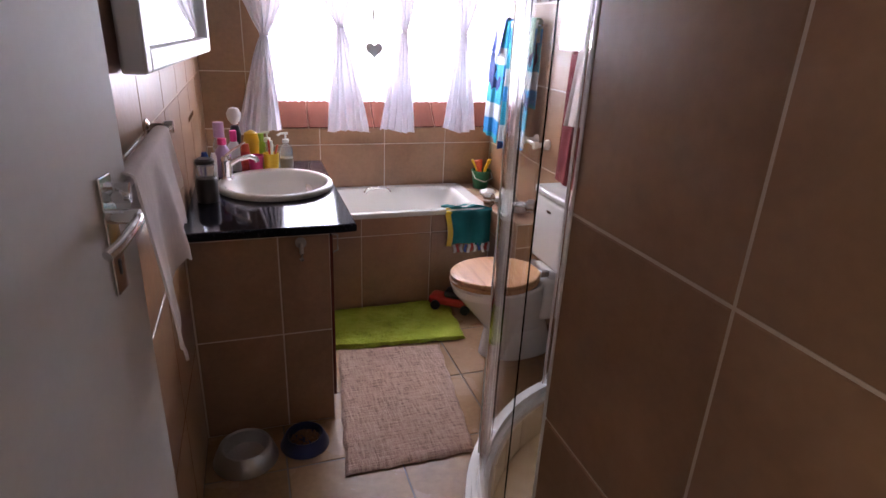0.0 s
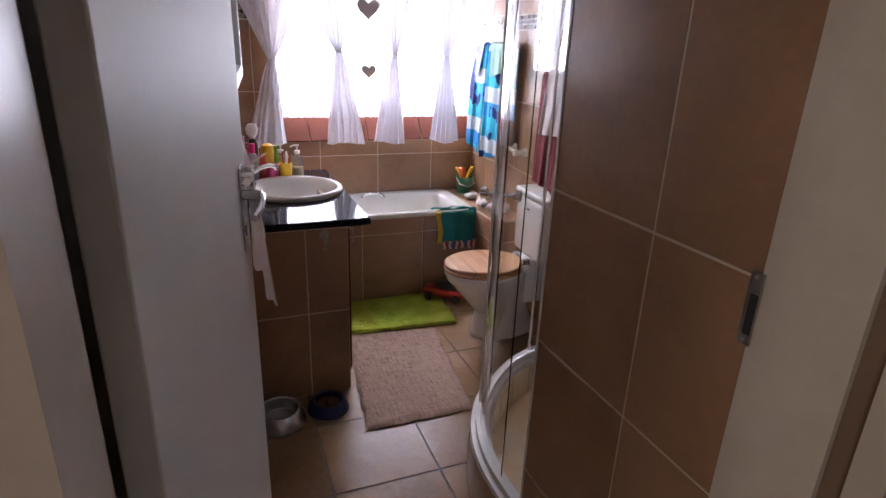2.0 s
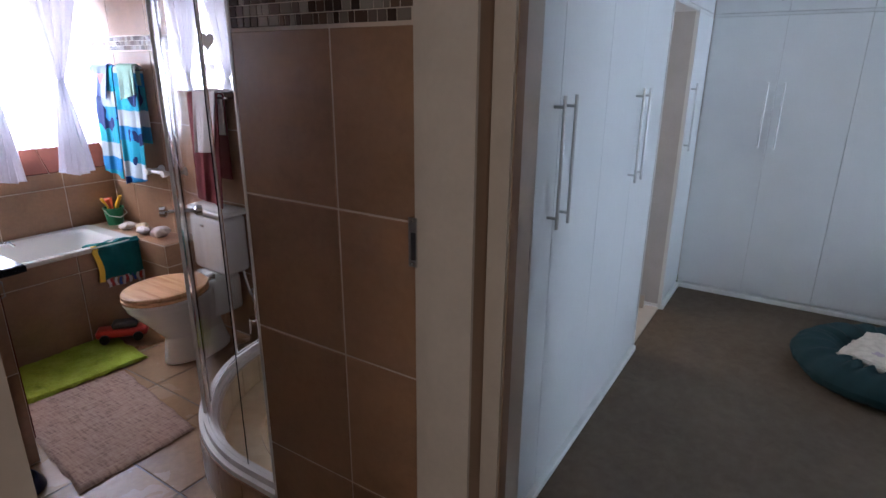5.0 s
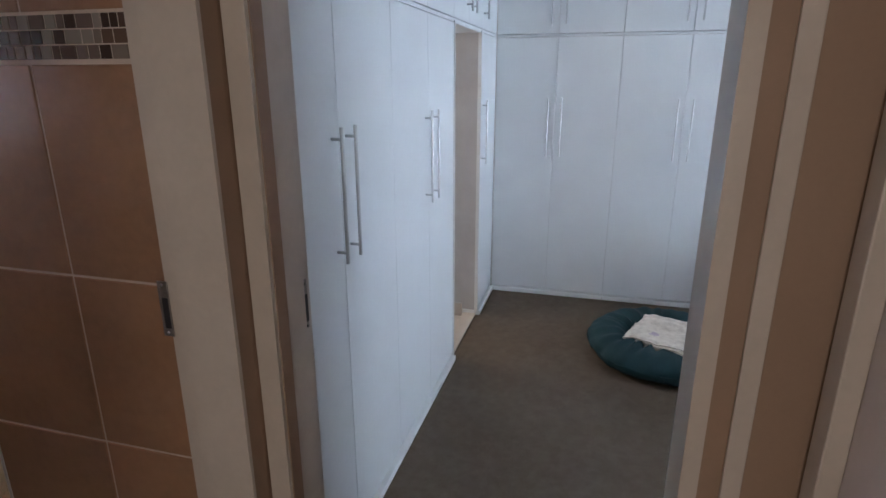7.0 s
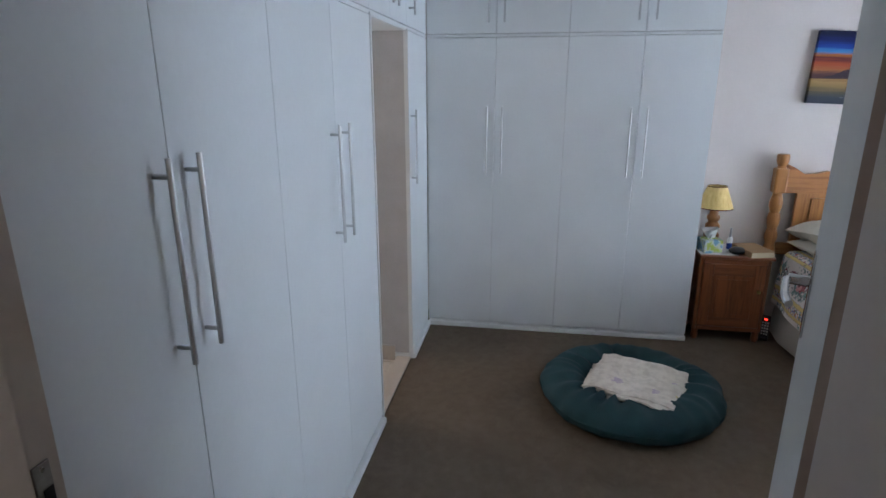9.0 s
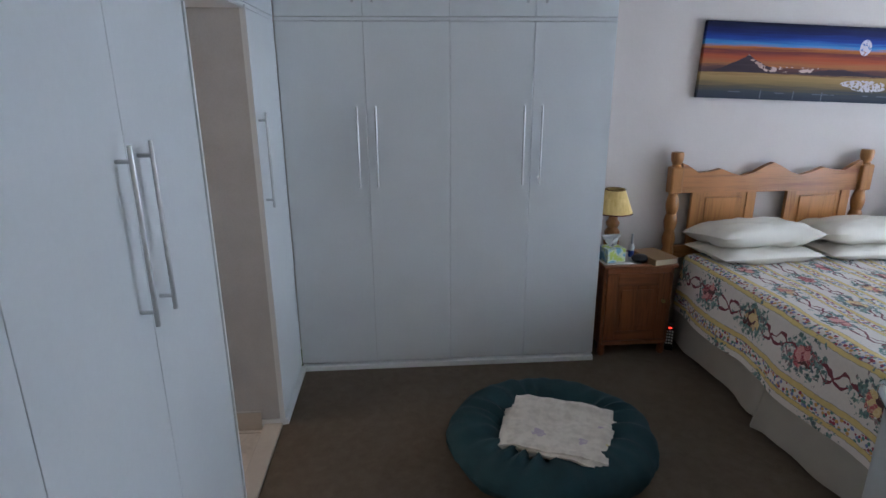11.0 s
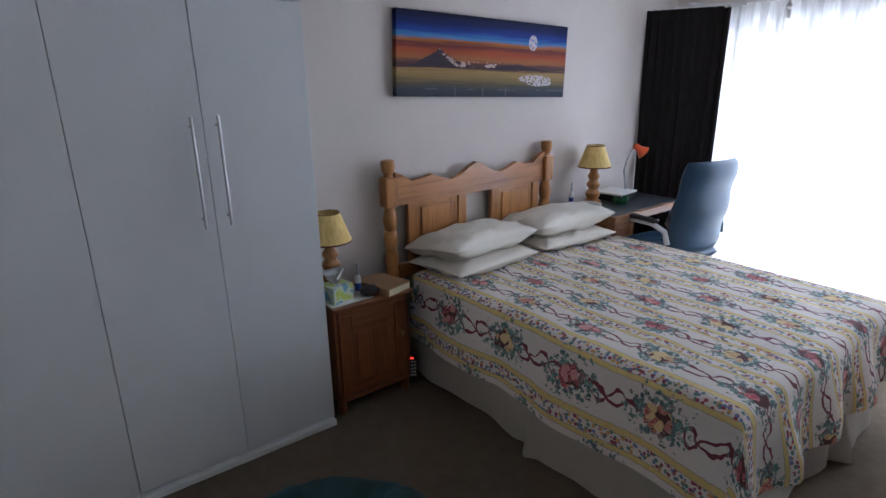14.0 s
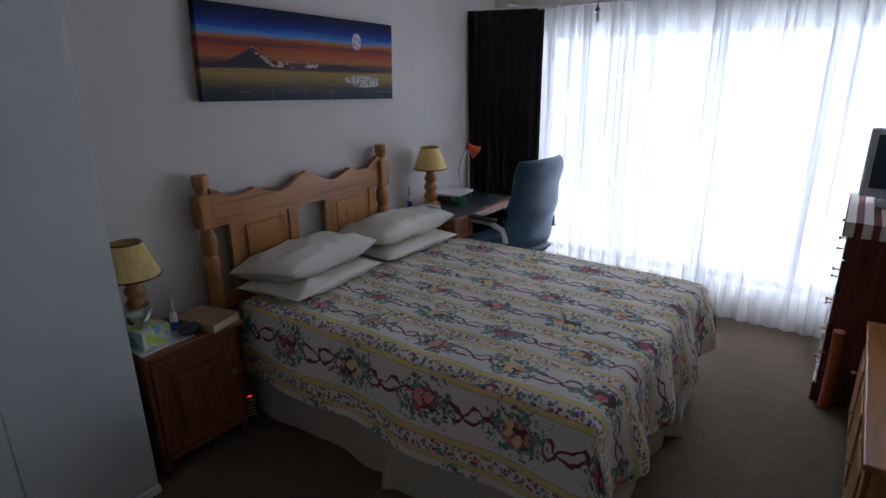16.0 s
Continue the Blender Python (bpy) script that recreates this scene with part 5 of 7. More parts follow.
bt = thing("bath_towel", (0, 0, 0), "teal towel with a yellow edge over the bath rim", "towel")
part("cloth", slab(bmesh.new(), over_rim, 40, 44, 0.010), M["teal_towel"], bt, smooth=True)
part("edge", slab(bmesh.new(), lambda a, b: (over_rim(0, b * 0.55)[0] - 0.030 + 0.032 * a, over_rim(0, b * 0.55)[1] - 0.001, over_rim(0, b * 0.55)[2] - 0.004 * a), 4, 30, 0.008), M["yellow_plastic"], bt, smooth=True)
for i in range(11):
    x = 1.0 + i * 0.022
    mt = ("white_towel", "red_plastic", "white_towel", "blue_plastic")[i % 4]
    part("fringe", slab(bmesh.new(), lambda a, b, x=x, i=i: (x + 0.016 * a + 0.004 * math.sin(b * 5 + i), over_rim(i / 11, 0)[1] - 0.003 - 0.004 * (1 - b), 0.315 + 0.05 * b + 0.006 * math.sin(i * 3) * (1 - b)), 2, 6, 0.003), M[mt], bt, smooth=True)

# by the toilet
rs = thing("toy_car", (0.965, 2.735, 0.028), "red and black plastic toy car on the green mat", "toy car", -38)
part("body", B(-0.14, 0.14, -0.055, 0.055, 0.025, 0.075, 0.018, 3), M["red_plastic"], rs, smooth=True)
part("cab", B(-0.05, 0.09, -0.045, 0.045, 0.0755, 0.115, 0.016, 3), M["black"], rs, smooth=True)
for x in (-0.09, 0.09):
    for y in (-0.06, 0.06):
        part("wheel", lathe(bmesh.new(), [(0, -0.012), (0.026, -0.012), (0.028, -0.006), (0.028, 0.006), (0.026, 0.012), (0, 0.012)], 18, (x, y, 0.028), pose(0, 0, 0, 90)), M["black"], rs, smooth=True)
tbx = thing("toilet_brush", (1.36, 1.98, 0.0), "chrome toilet brush holder behind the shower glass", "toilet brush")
part("holder", lathe(bmesh.new(), [(0, 0), (0.045, 0), (0.05, 0.01), (0.045, 0.20), (0.04, 0.205), (0, 0.205)], 20), M["chrome"], tbx, smooth=True)
part("handle", tube(bmesh.new(), [(0, 0, 0.205), (0, 0, 0.36)], 0.007, 10), M["chrome"], tbx, smooth=True)
part("knob", lathe(bmesh.new(), [(0, 0.36), (0.014, 0.365), (0.016, 0.385), (0, 0.395)], 14), M["chrome"], tbx, smooth=True)
vv = thing("stop_valve", (XR - 0.006, 2.02, 0.30), "chrome stop valve and hose by the cistern", "valve")
part("body", lathe(bmesh.new(), [(0, 0), (0.022, 0), (0.022, 0.005), (0.012, 0.01), (0.012, 0.06), (0, 0.062)], 16, (0, 0, 0), pose(0, 0, 0, 0, -90)), M["chrome"], vv, smooth=True)
part("hose", tube(bmesh.new(), [(-0.05, 0, 0.0), (-0.07, 0.01, 0.05), (-0.06, 0.05, 0.12), (-0.04, 0.09, 0.158)], 0.007, 8), M["steel"], vv, smooth=True)


# pet bowls
def pet_bowl(name, at, r, h, mat, label):
    t = thing(name, at, label, "pet bowl", group="pet bowls")
    part("bowl", lathe(bmesh.new(), [(0, 0), (r, 0), (r, 0.004), (r * 0.80, h), (r * 0.74, h + 0.004), (r * 0.68, h), (r * 0.60, 0.014), (0, 0.012)], 40), mat, t, smooth=True)
    return t


pet_bowl("pet_bowl", (-0.190, 1.795, 0.0), 0.118, 0.062, M["steel"], "dull stainless steel pet water bowl on the floor tiles")
pb = pet_bowl("pet_bowl", (0.030, 1.820, 0.0), 0.094, 0.045, M["navy"], "dark blue plastic pet bowl half full of dry food")
rnd = random.Random(4)
bm = bmesh.new()
for i in range(220):
    a, q = rnd.random() * 6.283, 0.055 * math.sqrt(rnd.random())
    lathe(bm, [(0, 0), (0.0045, 0.002), (0.004, 0.005), (0, 0.006)], 6, (q * math.cos(a), q * math.sin(a), 0.018 + 0.012 * (1 - q / 0.055) + 0.004 * rnd.random()), pose(0, 0, 0, rnd.random() * 60, rnd.random() * 60))
part("dry_food", bm, M["kibble"], pb, "small brown kibble", "stuff")


# ---- on the counter ----
def bottle(name, at, prof, mats, label, cat, group="", seg=24):
    t = thing(name, at, label, cat, group=group)
    for (nm, pr), m_ in zip(prof, mats):
        part(nm, lathe(bmesh.new(), pr, seg), M[m_], t, smooth=True)
    return t


ZC = 0.8685
t = bottle("hair_product", (-0.262, 2.30, ZC), [("jar", [(0, 0), (0.040, 0), (0.042, 0.01), (0.042, 0.085), (0.036, 0.095)]), ("neck", [(0.036, 0.095), (0.030, 0.10), (0.034, 0.145), (0.030, 0.150)]), ("lid", [(0.0, 0.172), (0.028, 0.172), (0.036, 0.165), (0.036, 0.152), (0.020, 0.150), (0, 0.150)])],
           ("black", "clear_plastic", "black"), "dark glass coffee jar with a black lid on the granite", "jar")
bottle("lotion_bottle", (-0.225, 2.775, ZC), [("bottle", [(0, 0), (0.030, 0), (0.032, 0.01), (0.032, 0.13), (0.022, 0.16), (0.018, 0.165)]), ("cap", [(0.018, 0.165), (0.024, 0.168), (0.024, 0.235), (0, 0.238)])], ("clear_plastic", "lilac_plastic"), "tall clear bottle with a lilac cap", "toiletry bottle", "toiletries on the counter")
bottle("lotion_bottle", (-0.212, 2.70, ZC), [("bottle", [(0, 0), (0.034, 0), (0.036, 0.01), (0.036, 0.11), (0.018, 0.14), (0.014, 0.145)]), ("cap", [(0.014, 0.145), (0.02, 0.148), (0.018, 0.175), (0, 0.178)])], ("lilac_plastic", "pink_plastic"), "squat lilac bottle with a pink cap", "toiletry bottle", "toiletries on the counter")
bottle("spray_bottle", (-0.165, 2.81, ZC), [("bottle", [(0, 0), (0.026, 0), (0.027, 0.12), (0.014, 0.14)]), ("cap", [(0.014, 0.14), (0.016, 0.142), (0.016, 0.19), (0, 0.192)])], ("white_plastic", "pink_plastic"), "slim white bottle with a pink top", "toiletry bottle", "toiletries on the counter")
bottle("toothpaste_tube", (-0.285, 2.62, ZC), [("tube", [(0, 0), (0.014, 0), (0.016, 0.11), (0.010, 0.13), (0, 0.13)])], ("blue_plastic",), "standing blue toothpaste tube", "toothpaste tube", "toiletries on the counter")
bottle("toothpaste_tube", (-0.250, 2.645, ZC), [("tube", [(0, 0), (0.012, 0), (0.014, 0.10), (0.008, 0.12), (0, 0.12)])], ("white_plastic",), "standing white toothpaste tube", "toothpaste tube", "toiletries on the counter")
t = bottle("shaving_brush", (-0.155, 2.865, ZC), [("handle", [(0, 0), (0.024, 0), (0.020, 0.08), (0.026, 0.17), (0.018, 0.205), (0, 0.21)]), ("bristle", [(0.012, 0.211), (0.030, 0.235), (0.034, 0.262), (0.022, 0.286), (0, 0.292)])], ("black", "white_plastic"), "round white brush head on a black stand", "brush")
bottle("yellow_toy_cup", (-0.085, 2.83, ZC), [("cup", [(0, 0), (0.030, 0), (0.034, 0.12), (0.038, 0.135), (0.030, 0.175), (0.014, 0.185), (0, 0.19)])], ("yellow_plastic",), "bright yellow shampoo bottle", "toiletry bottle", "toiletries on the counter")
bottle("lime_bottle", (-0.04, 2.87, ZC), [("bottle", [(0, 0), (0.022, 0), (0.024, 0.11), (0.012, 0.13)]), ("cap", [(0.012, 0.13), (0.014, 0.132), (0.014, 0.165), (0, 0.168)])], ("lime_plastic", "lime_plastic"), "small lime green bottle", "toiletry bottle", "toiletries on the counter")
bottle("roll_on", (-0.115, 2.765, ZC), [("bottle", [(0, 0), (0.022, 0), (0.024, 0.08), (0.020, 0.10)]), ("cap", [(0.020, 0.10), (0.021, 0.102), (0.017, 0.135), (0, 0.14)])], ("red_plastic", "orange_metal"), "small red bottle with an orange cap", "toiletry bottle", "toiletries on the counter")
bottle("pink_cup", (-0.070, 2.745, ZC), [("cup", [(0.0, 0.006), (0.026, 0.006), (0.034, 0.085), (0.036, 0.085), (0.029, 0), (0, 0)])], ("pink_plastic",), "bright pink plastic cup", "cup", "cups on the counter")
yc = bottle("yellow_cup", (0.000, 2.765, ZC), [("cup", [(0.0, 0.006), (0.028, 0.006), (0.036, 0.090), (0.038, 0.090), (0.031, 0), (0, 0)])], ("yellow_plastic",), "yellow plastic cup with toothbrushes", "cup", "cups on the counter")
for i, (a, m_) in enumerate(((30, "white_plastic"), (140, "red_plastic"), (250, "white_plastic"), (320, "orange_metal"))):
    part("toothbrush", tube(bmesh.new(), [(0.008 * math.cos(a), 0.008 * math.sin(a), 0.01), (0.026 * math.cos(a), 0.026 * math.sin(a), 0.10), (0.036 * math.cos(a), 0.036 * math.sin(a), 0.155 - 0.008 * i)], 0.005, 7), M[m_], yc, smooth=True)
for i, (x, y, m_) in enumerate(((-0.010, 2.875, "clear_plastic"), (0.075, 2.835, "clear_plastic"))):
    t = bottle("pump_bottle", (x, y, ZC), [("bottle", [(0, 0), (0.030, 0), (0.032, 0.01), (0.032, 0.095), (0.014, 0.12), (0.012, 0.125)]), ("collar", [(0.014, 0.125), (0.016, 0.126), (0.016, 0.142), (0.005, 0.144), (0.005, 0.165), (0, 0.166)])], (m_, "white_plastic"), "clear pump bottle with a white pump top", "pump bottle", "pump bottles")
    part("spout", tube(bmesh.new(), [(0.012, 0, 0.170), (-0.02, 0, 0.170), (-0.038, 0, 0.160)], 0.006, 8), M["white_plastic"], t, smooth=True)
    part("contents", lathe(bmesh.new(), [(0, 0.002), (0.028, 0.002), (0.029, 0.05), (0, 0.052)], 18), M["paper"], t, smooth=True)
t = bottle("tumbler", (-0.285, 2.44, ZC), [("glass", [(0.0, 0.006), (0.024, 0.006), (0.027, 0.075), (0.029, 0.075), (0.026, 0), (0, 0)])], ("clear_plastic",), "small clear tumbler with a brown rim", "tumbler")
part("wall_hook_strip", B(0, 0.004, -0.12, 0.12, -0.01, 0.01), M["chrome"], thing("glass_shelf_rail", (XL + 0.002, 2.72, 1.14), "thin chrome strip on the brown tiles", "wall rail"))


# ==== bedroom ====
def bar_handle(parent, x, y, z0, z1, way):
    """A bar handle that stands off along way (unit x,y)."""
    h = part("handle", tube(bmesh.new(), [(x + way[0] * 0.034, y + way[1] * 0.034, z0), (x + way[0] * 0.034, y + way[1] * 0.034, z1)], 0.006, 10), M["steel"], parent, "brushed steel bar handle", smooth=True)
    for z in (z0 + 0.035, z1 - 0.035):
        part("mount", tube(bmesh.new(), [(x, y, z), (x + way[0] * 0.034, y + way[1] * 0.034, z)], 0.005, 8), M["steel"], h, smooth=True)


ZS, ZT = 1.958, H - 0.012
HZ = (1.115, 1.535)
UZ = (2.03, 2.38)


def cupboard(name, a0, a1, handles, low, axis, label, face, depth, upper_only=False, joints=None):
    """One unit of a built-in row. axis 'x' : front in the plane y = face looking to -y, 'y' : front in the plane x = face looking to -x."""
    root = thing(name, (0, 0, 0), label, "built-in cupboard", group="built-in cupboards")
    way = (0, -1) if axis == "x" else (-1, 0)

    def b(p0, p1, d0, d1, z0, z1, bev=0.0):
        if axis == "x":
            return B(p0, p1, face + d0, face + d1, z0, z1, bev)
        return B(face + d0, face + d1, p0, p1, z0, z1, bev)
    if not upper_only:
        part("body", b(a0 + 0.001, a1 - 0.001, 0.019, depth, 0.060, ZS - 0.010), M["gap"], root)
        part("plinth", b(a0 + 0.001, a1 - 0.001, -0.020, depth, 0.0, 0.055, 0.003), M["white_plinth"], root)
    part("upper_body", b(a0 + 0.001, a1 - 0.001, 0.019, depth, ZS + 0.012, ZT), M["gap"], root)
    part("rail", b(a0 + 0.001, a1 - 0.001, 0.001, 0.03, ZS - 0.0075, ZS + 0.0095), M["white_board"], root)
    js = joints or [(a0 + a1) / 2]
    edges = [a0] + js + [a1]
    for i in range(len(edges) - 1):
        p0, p1 = edges[i] + 0.0012, edges[i + 1] - 0.0012
        doors = [] if upper_only else [part("door", b(p0, p1, 0.0, 0.018, 0.066, ZS - 0.0105, 0.0015), M["white_board"], root)]
        up = part("upper_door", b(p0, p1, 0.0, 0.018, ZS + 0.013, ZT, 0.0015), M["white_board"], root)
        for hp in handles:
            if p0 < hp < p1:
                if axis == "x":
                    pt = (hp, face)
                else:
                    pt = (face, hp)
                for d in doors:
                    bar_handle(d, *pt, *HZ, way)
                bar_handle(up, *pt, *UZ, way)
    return root


WL = "white built-in cupboard with steel bar handles"
cupboard("cupboard", 0.655, 1.60, (1.072, 1.172), True, "x", WL + " by the bedroom door", YA, 0.60, joints=[1.122])
cupboard("cupboard", 1.60, 2.545, (2.020, 2.128), True, "x", WL + " beside the passage opening", YA, 0.60, joints=[2.074])
cupboard("cupboard", 2.545, 3.25, (2.84, 2.95), False, "x", "white painted upper cupboard over the passage opening", YA, 0.60, upper_only=True)
cupboard("cupboard", 3.25, 3.795, (3.312,), True, "x", "narrow white built-in cupboard in the corner with one bar handle", YA, 0.60, joints=[3.76])
cupboard("cupboard", -0.785, 0.088, (-0.300, -0.396), True, "y", WL + " in the corner", XW, 0.328, joints=[-0.348])
cupboard("cupboard", -1.655, -0.785, (-1.176, -1.272), True, "y", WL + " next to the bedside cabinet", XW, 0.328, joints=[-1.224])
struct("opening_lining", B(2.546, 2.560, 0.085, 0.69, 0.0, ZS), M["white_board"])
struct("opening_lining", B(3.247, 3.2615, 0.085, 0.109, 0.0, ZS), M["white_board"])
struct("opening_lining", B(2.561, 3.246, 0.095, 0.69, ZS - 0.012, ZS + 0.004), M["white_board"])

# passage floor tiles
k = 0
for ix in range(3):
    for iy in range(5):
        x0, y0 = 2.56 + ix * 0.33, 0.195 + iy * 0.33
        if x0 < 3.24:
            tl = part("tile", B(x0 + 0.003, min(3.245, x0 + 0.327), y0 + 0.003, y0 + 0.327, -0.005, 0.004, 0.001, 1), M["pale_tile"], bpy.data.objects["passage_floor"])

# ---- bed ----
BEFORE = set(bpy.data.objects)
XF, XH, YN, YFAR, ZB = 2.17, 4.06, -2.245, -3.72, 0.60
bed = thing("bed", (0, 0, 0), "double bed with an orange pine headboard, cream valance and mattress", "bed")
part("base", B(XF + 0.04, XH - 0.02, YFAR + 0.04, YN - 0.04, 0.06, 0.34, 0.01), M["valance"], bed)
part("mattress", B(XF + 0.02, XH - 0.01, YFAR + 0.02, YN - 0.02, 0.345, 0.585, 0.05, 4), M["green_sheet"], bed, smooth=True)


def valance_side(name, p0, p1, out):
    p0, p1, out = Vector((*p0, 0)), Vector((*p1, 0)), Vector((*out, 0))
    L = (p1 - p0).length

    def f(a, b):
        p = p0.lerp(p1, a)
        s = a * L
        wave = 0.022 * math.sin(s * 7.3) + 0.016 * noise.noise((s * 4.0, b, 1.0)) * 2
        pleat = 0.050 * math.exp(-((s - 0.98) / 0.035) ** 2) - 0.025 * math.exp(-((s - 0.92) / 0.03) ** 2)
        d = (1 - b) * (0.035 + wave) + pleat * (1 - b)
        z = 0.012 + 0.018 * max(0, math.sin(s * 3.1 + 1)) * (1 - b) + b * 0.33
        return tuple(p + out * d + Vector((0, 0, z)))
    part(name, slab(bmesh.new(), f, int(L * 45), 10, 0.004), M["valance"], bed, smooth=True)


valance_side("valance", (XH - 0.05, YN - 0.035), (XF + 0.02, YN - 0.035), (0, 1))
valance_side("valance", (XF + 0.035, YN - 0.03), (XF + 0.035, YFAR + 0.03), (-1, 0))
valance_side("valance", (XF + 0.02, YFAR + 0.035), (XH - 0.05, YFAR + 0.035), (0, -1))

head = part("headboard", bmesh.new(), M["pine_y"], bed, "carved orange pine headboard")
bm = bmesh.new()
XHB = 4.075
ctrl = [(-2.225, 1.150), (-2.26, 1.135), (-2.33, 1.090), (-2.40, 1.094), (-2.47, 1.112), (-2.54, 1.085), (-2.61, 1.066), (-2.68, 1.085), (-2.75, 1.125), (-2.80, 1.145),
        (-2.85, 1.125), (-2.92, 1.085), (-2.99, 1.066), (-3.06, 1.085), (-3.13, 1.112), (-3.20, 1.094), (-3.27, 1.090), (-3.34, 1.135), (-3.375, 1.150)]
out = []
for (y0, z0), (y1, z1) in zip(ctrl, ctrl[1:]):
    for t in (0, 0.5):
        out.append((y0 + (y1 - y0) * t, z0 + (z1 - z0) * t))
out.append(ctrl[-1])
poly = [(y, z) for y, z in out] + [(-3.375, 0.965), (-2.225, 0.965)]
mx = Matrix(((0, 0, 1, XHB - 0.018), (1, 0, 0, 0), (0, 1, 0, 0), (0, 0, 0, 1)))
prism(bm, poly, 0, 0.036, mx)
top = part("top_rail", bm, M["pine_y"], head)
bmv = bmesh.new()
bx(bmv, XHB - 0.016, XHB + 0.016, -3.375, -2.225, 0.55, 0.63, 0.004)
part("bottom_rail", bmv, M["pine_y"], head)
for y0, y1 in ((-2.345, -2.285), (-2.70, -2.64), (-2.96, -2.90), (-3.315, -3.255)):
    y0, y1 = y0 - 0.02, y1 - 0.02
    part("stile", B(XHB - 0.014, XHB + 0.014, y0, y1, 0.63, 0.966, 0.003), M["pine"], head)
for y0, y1 in ((-2.66, -2.365), (-3.275, -2.98)):
    part("panel", B(XHB - 0.006, XHB + 0.006, y0, y1, 0.63, 0.966), M["pine"], head)
    part("raised_panel", B(XHB - 0.013, XHB - 0.006, y0 + 0.03, y1 - 0.03, 0.66, 0.935, 0.006, 2), M["pine"], head)
prof = [(0, 0.0), (0.036, 0.0), (0.036, 0.50), (0.030, 0.53), (0.036, 0.56), (0.040, 0.585), (0.034, 0.61), (0.030, 0.62), (0.040, 0.655), (0.041, 0.68), (0.033, 0.715), (0.029, 0.725),
        (0.038, 0.76), (0.041, 0.79), (0.035, 0.825), (0.029, 0.835), (0.038, 0.87), (0.040, 0.90), (0.032, 0.94), (0.028, 0.95), (0.030, 0.965)]
cap = [(0.030, 1.125), (0.024, 1.14), (0.030, 1.15), (0.037, 1.17), (0.038, 1.20), (0.034, 1.215), (0, 1.218)]
for y in (-2.19, -3.405):
    p = part("post", lathe(bmesh.new(), prof, 20, (XHB - 0.005, y, 0)), M["pine"], head, "turned pine bedpost", smooth=True)
    part("block", B(XHB - 0.043, XHB + 0.033, y - 0.038, y + 0.038, 0.965, 1.126, 0.010, 2), M["pine"], p)
    part("finial", lathe(bmesh.new(), cap, 20, (XHB - 0.005, y, 0)), M["pine"], p, smooth=True)

# bedspread: s runs from the near hem over the top to the far hem, l from the foot's hem to the head
spread = thing("bedspread", (0, 0, 0), "quilted bedspread with rose bouquets, burgundy ribbons and yellow stripes", "bedspread")
DROP = 0.30
LTOP = XH - 0.10 - XF
STOP = YN - YFAR


def spread_point(a, b):
    sl = DROP + 0.04 + STOP + DROP
    s = a * sl
    l = b * (LTOP + DROP)
    rr = 0.06

    def fold(q, n):
        # q: distance past the edge (negative is on top); gives how far out and how far down
        if q <= -rr:
            return q, 0.0
        if q < rr * 0.57:
            t = (q + rr) / (rr * 1.57) * math.pi / 2
            return -rr + rr * math.sin(t), rr * (1 - math.cos(t))
        return 0.0 + 0.10 * (q - rr * 0.57), rr + (q - rr * 0.57)
    near = DROP + 0.04
    w = 0
    if s < near + STOP / 2:
        o, d1 = fold(near - s, 1)
        y = YN + o
    else:
        o, d1 = fold(s - near - STOP, 1)
        y = YFAR - o
    o2, d2 = fold(DROP - l, 1)
    x = XF - o2
    d = max(d1, d2) if min(d1, d2) < rr else math.sqrt(d1 * d1 + d2 * d2) * 0.82
    z = ZB + 0.022 - d
    top = 1.0 if d < 0.03 else 0.0
    z += (0.010 * noise.noise((x * 2.1, y * 2.3, 0)) + 0.005 * noise.noise((x * 7, y * 7, 2))) * (1 if d < 0.2 else 0.5)
    if d1 > rr:
        hang = min(1, (d1 - rr) / 0.2)
        k = 0.020 * math.sin(x * 9 + 1) * hang + 0.012 * noise.noise((x * 6, 4, z * 3)) * hang
        y += (1 if s < near + 1 else -1) * (0.018 * hang + k)
    if d2 > rr:
        hang = min(1, (d2 - rr) / 0.2)
        k = 0.026 * math.sin(y * 17 + 1) * hang + 0.02 * noise.noise((y * 8, 9, z * 3)) * hang
        x -= 0.025 * hang + k
    # pillows' end: a little wavy
    if b > 0.9:
        z += 0.01 * math.sin(y * 6) * (b - 0.9) * 10
    z = max(z, 0.20)
    return (x, y, z)


part("cover", slab(bmesh.new(), spread_point, 150, 130, 0.010, uv=lambda a, b: (a * (2 * DROP + 0.04 + STOP) - 0.143, b * (LTOP + DROP))), M["bedspread"], spread, smooth=True)


def pillow(at, sx, sy, h, rz, rx, ry, seed, label):
    bm = bmesh.new()
    for side in (1, -1):
        def f(a, b):
            u, v = 2 * a - 1, 2 * b - 1
            fu, fv = 1 - abs(u) ** 2.6, 1 - abs(v) ** 2.4
            z = side * h / 2 * (max(0, fu * fv) ** 0.42)
            z += 0.020 * noise.noise((u * 2.2 + seed * 3, v * 2.2, side)) * min(1, fu * fv * 3)
            z += 0.009 * noise.noise((u * 6 + seed, v * 5, side)) * min(1, fu * fv * 3)
            pin = 1 - 0.06 * (1 - abs(u)) * abs(v) ** 4
            pin2 = 1 - 0.05 * (1 - abs(v)) * abs(u) ** 4
            c = 1 + 0.02 * (abs(u) * abs(v)) ** 4
            return (u * sx / 2 * pin2 * c, v * sy / 2 * pin * c, z)
        sheet(bm, f, 36, 28)
    bmesh.ops.remove_doubles(bm, verts=bm.verts, dist=1e-4)
    ob = part("pillow", bm, M["pillow"], None, smooth=True)
    ob.matrix_basis = pose(*at, rx, ry, rz)
    return tagged(ob, label, "pillow", "pillows on the bed")


